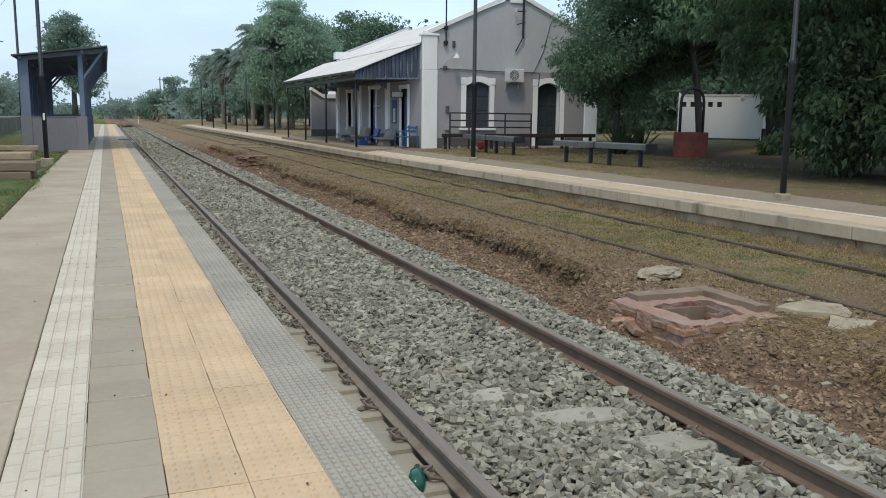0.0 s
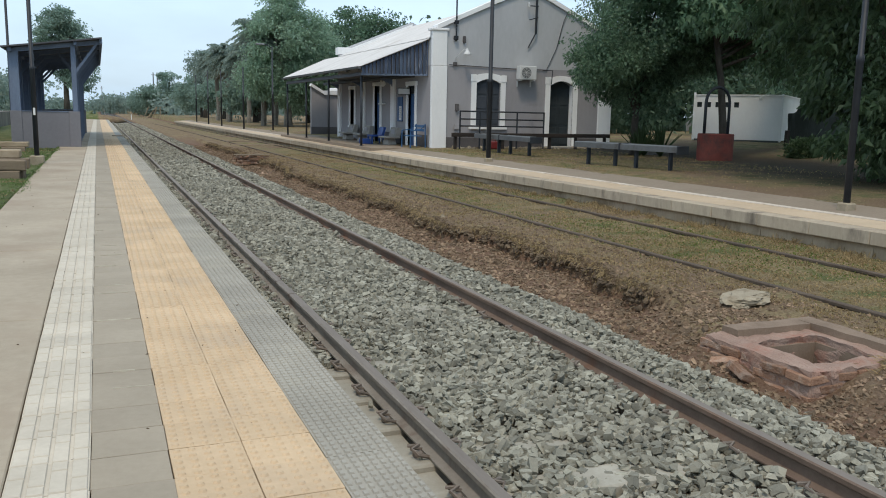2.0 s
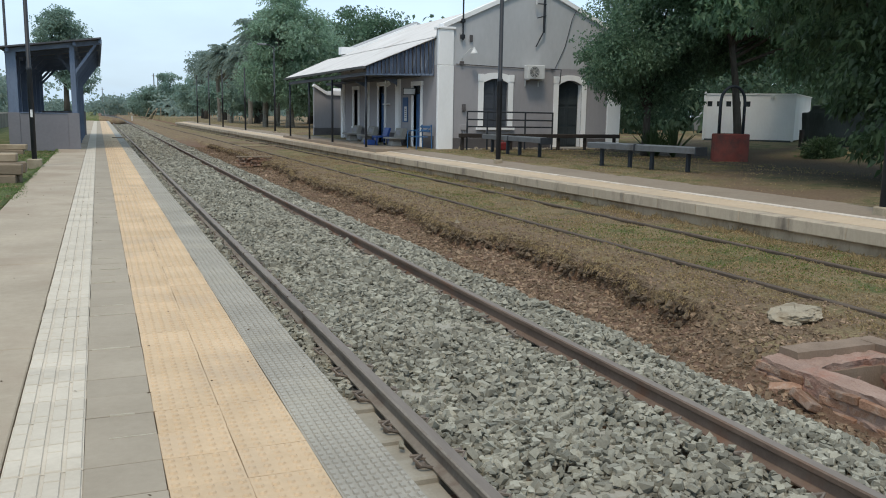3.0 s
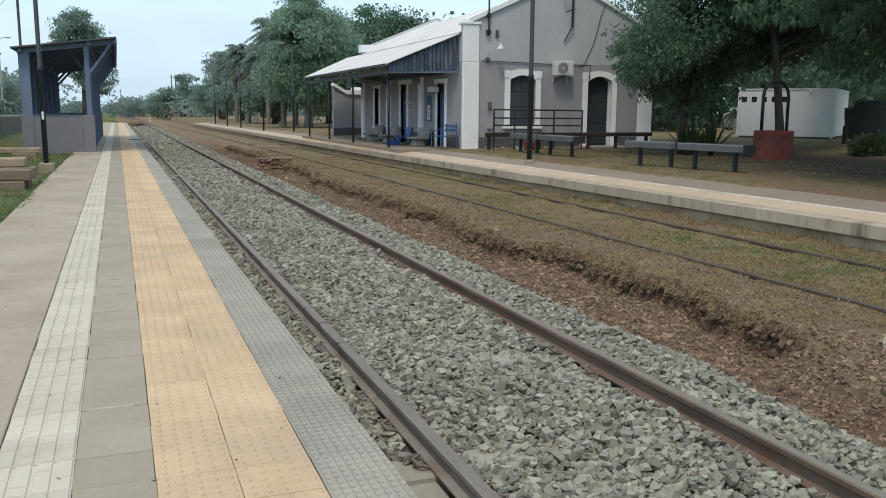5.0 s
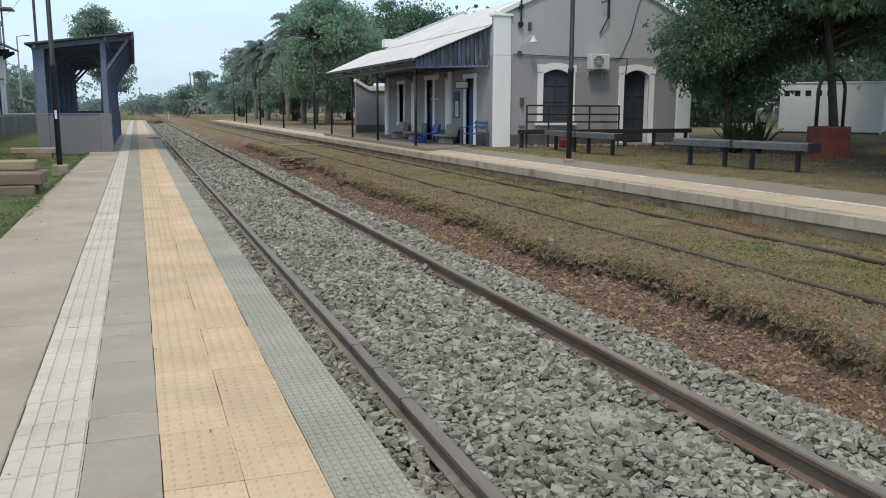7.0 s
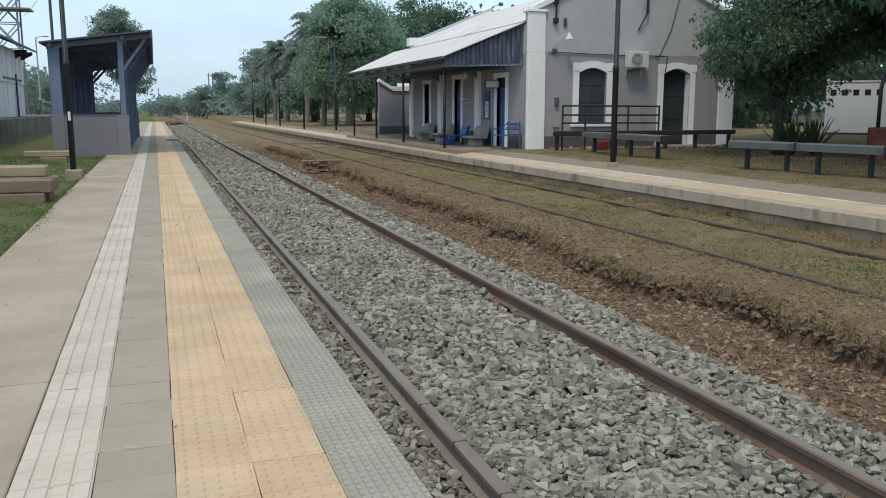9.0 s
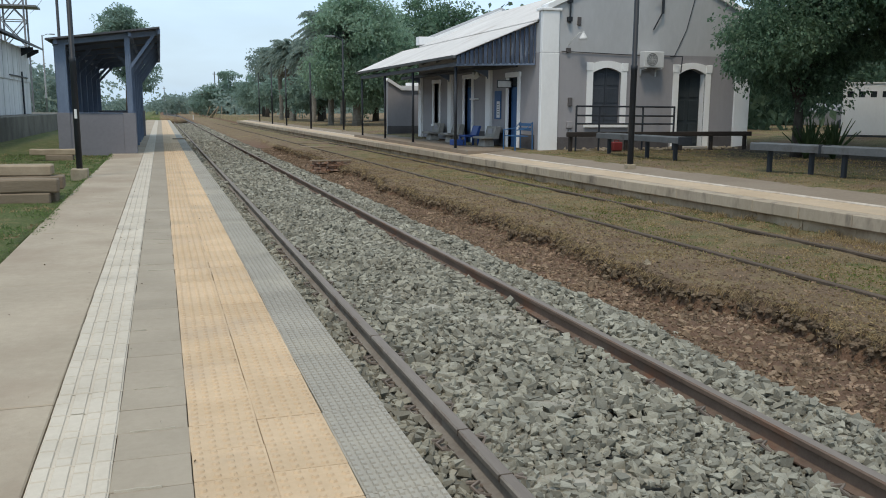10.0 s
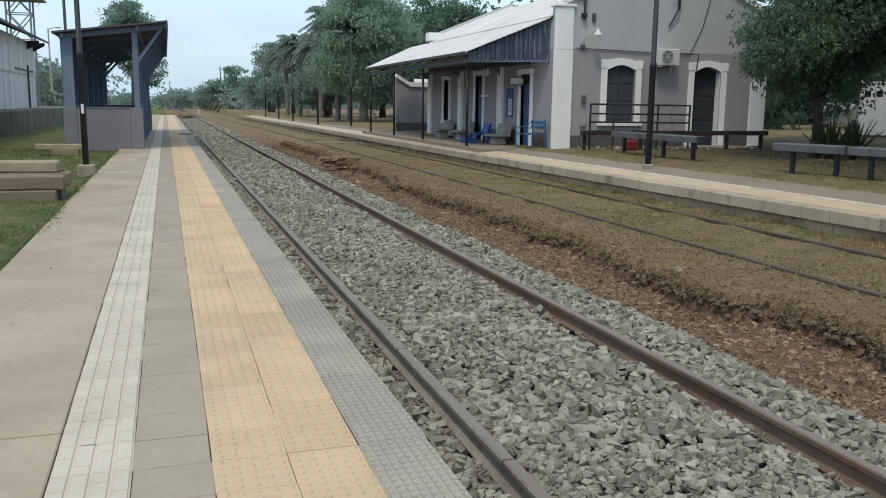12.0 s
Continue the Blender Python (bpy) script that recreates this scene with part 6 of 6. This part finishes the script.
tree("avenue_tree", (12.2, 64.0, 0.0), 2.6, 0.3, [(-0.4, 0, 6.4, 2.4, 3, 2.6), (-1.8, 0.5, 4.0, 1.5, 2.2, 1.8), (2.2, 1.0, 5.2, 2.4, 3, 2.4), (-0.5, 0, 8.5, 1.3, 1.6, 1.3), (1.2, 0, 7.6, 1.3, 1.6, 1.2), (3.4, 1, 3.4, 2.2, 2.6, 1.8), (0.5, 0, 3.0, 1.8, 2, 1.3)],
     62000, 0.2, LEAF_MID, "tall mid green tree beyond the station", "avenue trees", clumps=420, spread=0.5, seed=5, bark=PALE_BARK)
tree("avenue_tree", (20.5, 72.0, 0.0), 3.2, 0.35, [(-1.0, 0, 7.2, 2.4, 3, 2.4), (1.9, 1, 7.8, 2.2, 3, 2.0), (-3, 0, 5.0, 2.4, 3, 2.6), (3.2, 0, 7.5, 1.9, 2, 1.6), (0.5, 0, 5.2, 3.0, 3, 2.0)],
     36000, 0.26, LEAF_STATION, "dark crowned tree behind the station roof", "avenue trees", clumps=320, spread=0.6, seed=6)
tree("avenue_tree", (30.0, 74.0, 0.0), 3.2, 0.35, [(0, 0, 4.4, 5.0, 4, 2.6), (6, 1, 4.0, 5.0, 4, 2.6)],
     12000, 0.4, LEAF_HAZED, "dark crowned tree behind the station roof", "avenue trees", clumps=220, spread=0.55, seed=7)
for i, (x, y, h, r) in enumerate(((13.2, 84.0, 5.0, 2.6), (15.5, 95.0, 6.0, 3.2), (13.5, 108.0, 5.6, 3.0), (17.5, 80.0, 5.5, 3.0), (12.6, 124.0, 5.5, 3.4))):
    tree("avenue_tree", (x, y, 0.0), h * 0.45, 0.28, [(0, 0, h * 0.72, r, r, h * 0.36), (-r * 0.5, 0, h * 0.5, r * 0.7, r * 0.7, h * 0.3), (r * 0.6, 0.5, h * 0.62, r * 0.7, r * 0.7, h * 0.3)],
         9000, 0.3, LEAF_MID if i % 2 else LEAF_HAZED, "leafy roadside tree in the distance", "avenue trees", clumps=150, spread=0.45, limbs=5, seed=20 + i)
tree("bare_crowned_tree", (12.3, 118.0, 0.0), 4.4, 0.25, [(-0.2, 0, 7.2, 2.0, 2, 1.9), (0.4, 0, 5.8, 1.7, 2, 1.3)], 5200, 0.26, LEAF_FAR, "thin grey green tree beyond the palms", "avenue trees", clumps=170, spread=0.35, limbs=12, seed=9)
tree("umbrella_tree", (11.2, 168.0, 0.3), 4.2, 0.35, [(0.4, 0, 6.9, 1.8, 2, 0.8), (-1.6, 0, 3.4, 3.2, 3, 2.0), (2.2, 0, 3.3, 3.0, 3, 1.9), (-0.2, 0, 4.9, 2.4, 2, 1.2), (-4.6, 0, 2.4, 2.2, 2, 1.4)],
     14000, 0.34, LEAF_HAZED, "umbrella crowned tree far down the line", "avenue trees", clumps=170, spread=0.45, seed=10)
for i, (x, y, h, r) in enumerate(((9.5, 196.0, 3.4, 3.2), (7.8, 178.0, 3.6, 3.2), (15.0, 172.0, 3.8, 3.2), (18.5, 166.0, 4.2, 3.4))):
    tree("avenue_tree", (x, y, 0.0), h * 0.4, 0.2, [(0, 0, h * 0.55, r, 2.5, h * 0.5), (r * 0.5, 0.4, h * 0.7, r * 0.6, 2, h * 0.36)], 6000, 0.36, LEAF_HAZED, "low rounded tree far down the line", "avenue trees", clumps=130, spread=0.4, limbs=4, seed=40 + i)
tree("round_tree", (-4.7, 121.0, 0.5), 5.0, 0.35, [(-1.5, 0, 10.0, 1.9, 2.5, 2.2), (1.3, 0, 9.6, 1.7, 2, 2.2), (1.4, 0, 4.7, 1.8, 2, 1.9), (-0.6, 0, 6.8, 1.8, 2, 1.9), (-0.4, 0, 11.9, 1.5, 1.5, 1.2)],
     16000, 0.32, LEAF_HAZED, "round crowned tree behind the shelter", "avenue trees", clumps=210, spread=0.5, seed=11)


def palm(x, y, height, reach, label, fronds=105, seed=0):
    """A date palm: ringed trunk, skirt of dry fronds, crown of arching green ones."""
    rnd = random.Random(seed)
    t = empty("palm_tree", (x, y, -0.05), label, "palm", "avenue palms")
    bm = bmesh.new()
    zs = np.linspace(0, height, 14)
    tube(bm, [(0.06 * math.sin(z), 0, z) for z in zs], [0.2 + 0.03 * (i % 2) for i in range(14)], 10)
    part("trunk", bm, PALE_BARK, t)
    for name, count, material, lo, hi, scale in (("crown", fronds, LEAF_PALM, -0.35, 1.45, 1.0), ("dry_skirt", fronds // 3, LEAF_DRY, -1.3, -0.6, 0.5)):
        P, D, L, Wd = [], [], [], []
        for k in range(count):
            a, up = rnd.uniform(0, 2 * math.pi), rnd.uniform(lo, hi)
            out = Vector((math.cos(a), math.sin(a), 0))
            r = reach * scale * rnd.uniform(0.8, 1.1)
            for i in range(26):
                f = (i + 1) / 26
                c = out * (r * f * math.cos(up * (1 - 0.4 * f))) + Vector((0, 0, height + r * (f * math.sin(up) - 0.6 * f * f)))
                side = Vector((-out.y, out.x, 0))
                for s in (-1, 1):
                    P.append(c)
                    D.append(side * s * 0.8 + out * 0.6 + Vector((0, 0, -0.35 + rnd.uniform(-0.2, 0.2))))
                    L.append(reach * 0.26 * (1 - 0.75 * abs(f - 0.4)))
                    Wd.append(0.1)
        mesh_part(name, leaves_mesh(name, np.array(P), np.array(D), np.array(L), np.array(Wd), 0.2), material, t)
    return t


for i, (x, y, h, r) in enumerate(((10.7, 66.0, 7.2, 2.5), (11.0, 86.0, 6.7, 2.4), (10.9, 94.0, 6.5, 2.4), (11.7, 79.0, 6.2, 2.3), (11.5, 91.0, 6.3, 2.3), (12.4, 70.0, 5.4, 2.3))):
    palm(x, y, h, r, "tall date palm with a grey trunk along the avenue", seed=i)

# distant woods all round
blobs = []
wr = random.Random(12)
for k in range(100):
    x = wr.uniform(0, 110)
    tall = min(1.0, 0.35 + x / 30)
    blobs.append((x, 240 + wr.uniform(-20, 20), 1.6 + 1.4 * tall, wr.uniform(3, 6), 3, wr.uniform(1.8, 4.6) * tall))
for k in range(16):
    blobs.append((wr.uniform(-24, 8), 330 + wr.uniform(-20, 20), 1.6, wr.uniform(1.5, 3.5), 3, wr.uniform(0.8, 1.8)))
for k in range(60):
    blobs.append((wr.uniform(-90, -12), 140 + wr.uniform(-10, 60), 3.0, wr.uniform(3, 7), 4, wr.uniform(2.5, 5.5)))
for k in range(26):
    blobs.append((wr.uniform(8, 40), 150 + wr.uniform(-10, 40), 1.5, wr.uniform(2, 4), 3, wr.uniform(1.4, 2.8)))
p, d = crown_points(blobs, 90000, 2400, 1.15)
p[:, 2] = np.abs(p[:, 2])
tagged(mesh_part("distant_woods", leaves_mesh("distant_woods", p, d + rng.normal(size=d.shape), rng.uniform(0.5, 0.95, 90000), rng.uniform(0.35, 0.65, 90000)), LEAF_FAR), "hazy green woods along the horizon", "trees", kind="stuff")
blobs = []
for k in range(60):
    f = k / 59
    blobs.append((17 + 56 * f + wr.uniform(-2, 2), 58 - 18 * f + wr.uniform(-4, 4), 3.0 + wr.uniform(-1, 1), wr.uniform(2.6, 4), 3, wr.uniform(2.6, 4.6)))
for k in range(22):
    blobs.append((wr.uniform(20, 30), 42 + wr.uniform(-5, 5), wr.uniform(1.4, 3.6), wr.uniform(1.6, 2.6), 2, wr.uniform(1.4, 2.4)))
for k in range(20):
    blobs.append((34 + wr.uniform(-3, 14), 20 + wr.uniform(-8, 14), 3.4, 3, 3, wr.uniform(2.4, 4.2)))
p, d = crown_points(blobs, 74000, 1900, 0.75)
p[:, 2] = np.abs(p[:, 2])
tagged(mesh_part("park_woods", leaves_mesh("park_woods", p, d + rng.normal(size=d.shape), rng.uniform(0.34, 0.6, 74000), rng.uniform(0.22, 0.4, 74000)), LEAF_WOODS), "dark dense trees behind the outbuilding", "trees", kind="stuff")

# ---- grass, straw and roots ----


def blades(name, spots, low, high, lean, material, label, width=0.012):
    n = len(spots)
    ways = rng.normal(size=(n, 3)) * lean + np.array([0, 0, 1.0])
    L = rng.uniform(low, high, n)
    return tagged(mesh_part(name, leaves_mesh(name, spots, ways, L, width * rng.uniform(0.6, 1.4, n), 0.2), material), label, "grass", kind="stuff")


def ground_spots(n, x0, x1, y0, y1, power=1.0, clump=0.0, keep=None):
    if clump:
        m = max(1, n // 25)
        cx, cy = scatter(m, x0, x1, y0, y1, power)
        w = rng.integers(0, m, n)
        x, y = cx[w] + rng.normal(size=n) * clump, cy[w] + rng.normal(size=n) * clump
    else:
        x, y = scatter(n, x0, x1, y0, y1, power)
    if keep is not None:
        ok = keep(x, y)
        x, y = x[ok], y[ok]
    z = np.array([ground_z(a, b) for a, b in zip(x, y)])
    return np.stack([x, y, z - 0.004], 1)


def on_turf(x, y):
    w = np.array([lip(v) for v in y])
    e = np.array([edge2(v) for v in y])
    slabs = (x > 4.5) & (x < 5.4) & (y > 3.6) & (y < 4.8)
    hole = (y > 2.9) & (y < 6.9) & (x < 4.8)
    lean = np.array([bend(v) for v in y])
    rails = (np.abs(x + lean - 5.41) < 0.035) | (np.abs(x + lean - 7.09) < 0.035)
    return (x > w + 0.02) & (x < e - 0.02) & ~slabs & ~hole & ~rails


blades("dry_grass", ground_spots(64000, 4.1, 8.2, 1.5, 34.0, 1.4, 0.1, on_turf), 0.015, 0.055, 1.1, GRASS_DRY, "short dry grass between the tracks", 0.018)
blades("green_grass", ground_spots(26000, 5.35, 8.1, 2.5, 26.0, 1.3, 0.16, lambda x, y: on_turf(x, y) & (np.sin(x * 1.7 + y * 0.35) + np.sin(y * 0.8) > -0.2)), 0.015, 0.045, 1.0, GRASS_GREEN, "patches of green grass between the tracks", 0.02)
blades("near_grass", ground_spots(26000, 4.3, 8.2, 1.5, 11.0, 1.1, 0.06, on_turf), 0.015, 0.05, 1.4, GRASS_DRY, "dry grass blades and straw on the turf", 0.014)
blades("wall_weeds", ground_spots(7500, 7.5, 8.3, 3.0, 40.0, 1.2, 0.06, lambda x, y: x < np.array([edge2(v) for v in y]) - 0.02), 0.05, 0.16, 0.5, GRASS_DRY, "dry weeds along the far platform wall")
blades("verge_grass", ground_spots(26000, -7.5, -2.45, 9.0, 34.0, 1.2, 0.1, lambda x, y: (x < -2.42) & ~((x > -5.6) & (y > 18.7) & (y < 19.9)) & ~((x > -4.6) & (y > 30.1) & (y < 30.8))), 0.03, 0.1, 0.7, GRASS_VERGE, "green grass beside the platform", 0.016)
blades("verge_straw", ground_spots(8000, -7.5, -2.4, 9.0, 34.0, 1.2, 0.12, lambda x, y: (x < -2.36) & ~((x > -5.6) & (y > 18.7) & (y < 19.9))), 0.03, 0.09, 1.0, GRASS_DRY, "dry straw beside the platform", 0.014)
blades("park_grass", ground_spots(36000, 9.4, 15.5, 9.0, 27.6, 1.0, 0.2, lambda x, y: (x > np.array([edge2(v) for v in y]) + 1.7) & (rng.uniform(0, 1, len(x)) < np.clip((y - 11.5 - 0.5 * (x - 9.4)) / 9, 0.03, 1))), 0.015, 0.055, 1.1, GRASS_DRY, "thin dry grass in front of the station", 0.016)
blades("park_green", ground_spots(9000, 9.6, 15.5, 14.0, 27.6, 1.0, 0.25, lambda x, y: rng.uniform(0, 1, len(x)) < np.clip((y - 14) / 8, 0, 1)), 0.015, 0.05, 1.1, GRASS_GREEN, "patchy green grass in front of the station", 0.016)
y = -1 + 46 * rng.uniform(0, 1, 20000) ** 1.3
x = np.array([lip(v) for v in y]) + rng.normal(size=20000) * 0.07 + 0.01
keep = ~((y > 3.0) & (y < 6.8))
x, y = x[keep], y[keep]
z = np.array([ground_z(a, b) for a, b in zip(x, y)])
ways = rng.normal(size=(len(x), 3)) * 0.6 + np.array([-0.8, 0, -0.35])
tagged(mesh_part("turf_roots", leaves_mesh("turf_roots", np.stack([x, y, z + 0.01], 1), ways, rng.uniform(0.025, 0.085, len(x)), rng.uniform(0.006, 0.016, len(x)), 0.35), ROOTS), "dead roots and straw hanging from the cut turf", "roots", kind="stuff")
# clods of turf leaning out over the cut edge
n = 5200
y = 0.5 + 44 * rng.uniform(0, 1, n) ** 1.3
y = y[~((y > 2.9) & (y < 6.9))]
x = np.array([lip(v) for v in y]) + rng.normal(size=len(y)) * 0.065 + 0.01
z = np.array([ground_z(a + 0.12, b) for a, b in zip(x, y)]) - 0.055 - rng.uniform(0, 0.06, len(y))
tagged(mesh_part("turf_clods", rocks_mesh("turf_clods", np.stack([x, y, z], 1), rng.uniform(0.018, 0.07, len(y)), True), CLOD), "dark rooty clods along the cut turf edge", "soil", kind="stuff")
n = 9000
y = 0.5 + 44 * rng.uniform(0, 1, n) ** 1.4
y = y[~((y > 2.9) & (y < 6.9))]
x = np.array([lip(v) for v in y]) + rng.normal(size=len(y)) * 0.05
z = np.array([ground_z(a + 0.1, b) for a, b in zip(x, y)])
ways = rng.normal(size=(len(x), 3)) * 0.7 + np.array([-0.7, 0, 0.25])
tagged(mesh_part("turf_fringe", leaves_mesh("turf_fringe", np.stack([x, y, z - 0.01], 1), ways, rng.uniform(0.025, 0.08, len(x)), rng.uniform(0.006, 0.013, len(x)), 0.5), GRASS_DRY), "dry grass hanging over the cut edge", "grass", kind="stuff")
# weeds over the platform's back edge
n = 2600
y = 15 + 17 * rng.uniform(0, 1, n)
x = -2.42 + np.abs(rng.normal(size=n)) * 0.035 * (0.4 + np.maximum(0, np.sin(y * 1.3) + np.sin(y * 0.47)))
spots = np.stack([x, y, np.full(n, 0.004)], 1)[::2]
tagged(mesh_part("edge_straw", leaves_mesh("edge_straw", spots, rng.normal(size=spots.shape) * 0.8 + np.array([0, 0, 0.5]), rng.uniform(0.03, 0.1, len(spots)), rng.uniform(0.006, 0.014, len(spots)), 0.3), GRASS_VERGE), "weeds growing over the platform edge", "grass", kind="stuff")
# small dead leaves and chips on the paving
n = 120
spots = np.stack([rng.uniform(-2.3, -0.05, n), rng.uniform(0.2, 22, n), np.full(n, 0.006)], 1)
tagged(mesh_part("leaf_litter", leaves_mesh("leaf_litter", spots, rng.normal(size=spots.shape) * np.array([1, 1, 0.15]), rng.uniform(0.01, 0.03, n), rng.uniform(0.005, 0.013, n), 0.0), ROOTS), "scattered dead leaves and chips on the paving", "litter", kind="stuff")
spots = ground_spots(9000, 3.9, 5.2, 1.5, 4.4, 1.0, 0.07, lambda x, y: x > 3.95)
tagged(mesh_part("loose_straw", leaves_mesh("loose_straw", spots + np.array([0, 0, 0.012]), rng.normal(size=spots.shape) * np.array([1, 1, 0.25]), rng.uniform(0.04, 0.12, len(spots)), rng.uniform(0.005, 0.012, len(spots)), 0.1), GRASS_DRY), "loose straw on trodden earth", "straw", kind="stuff")

# ---- far details ----

for x, y, h, s in ((8.9, 170.0, 8.0, 0.14), (9.6, 170.0, 8.0, 0.14), (0.2, 230.0, 6.5, 0.12), (-24.0, 150.0, 9.0, 0.12)):
    u = empty("utility_pole", (x, y, -0.1), "tall thin pole far down the line", "pole", "distant poles")
    part("pole", tubed([(0, 0, 0), (0, 0, h)], [s, s * 0.7], 6), STEEL, u)
    part("cross_arm", boxed(-0.35, 0.35, -0.04, 0.04, h - 0.5, h - 0.4), STEEL, u)
for x in (3.4,):
    tagged(part("white_post", boxed(x - 0.05, x + 0.05, 129.95, 130.05, -0.4, 0.35, 0.02), WHITE_PAINT), "white marker post at the level crossing", "post", "white posts")
gate = empty("crossing_gate", (6.2, 134.0, -0.3), "pale timber crossing gate with raised struts", "gate")
for a, b in ((-1.0, -0.2), (0.2, 1.0), (-0.6, 0.9), (1.4, 1.4)):
    part("strut", tubed([(a, 0, 0), (b, 0, 1.8)], 0.06, 5), PALE_TIMBER, gate)
tagged(part("fallen_branch", boxed(-0.5, 0.05, 44.0, 44.3, 0.003, 0.05, 0.01), TIMBER), "brown scrap lying on the platform", "debris")
buffer = empty("platform_end_mound", (-1.2, 108, -0.3), "grassy mound past the platform end", "mound")
bm = bmesh.new()
r = bmesh.ops.create_icosphere(bm, subdivisions=3, radius=1)
for v in r["verts"]:
    v.co = Vector((v.co.x * 3.2, v.co.y * 2.0, max(v.co.z, -0.2) * 0.75)) + noise.noise_vector(v.co * 2) * 0.12
part("earth", bm, GROUND, buffer, smooth=True)
car = empty("parked_car", (33.5, 41.5, 0.35), "pale blue car parked beyond the outbuilding", "car", turn=15)
part("body", prismed([(-2, 0.3), (2, 0.3), (2.05, 0.8), (1.2, 0.92), (0.6, 1.4), (-1.1, 1.42), (-1.9, 0.95)], -0.8, 0.8, "y"), STEEL, car)
for a in (-1.25, 1.25):
    for b in (-0.82, 0.72):
        part("wheel", tubed([(a, b, 0.3), (a, b + 0.1, 0.3)], 0.3, 14), BLACK_METAL, car)
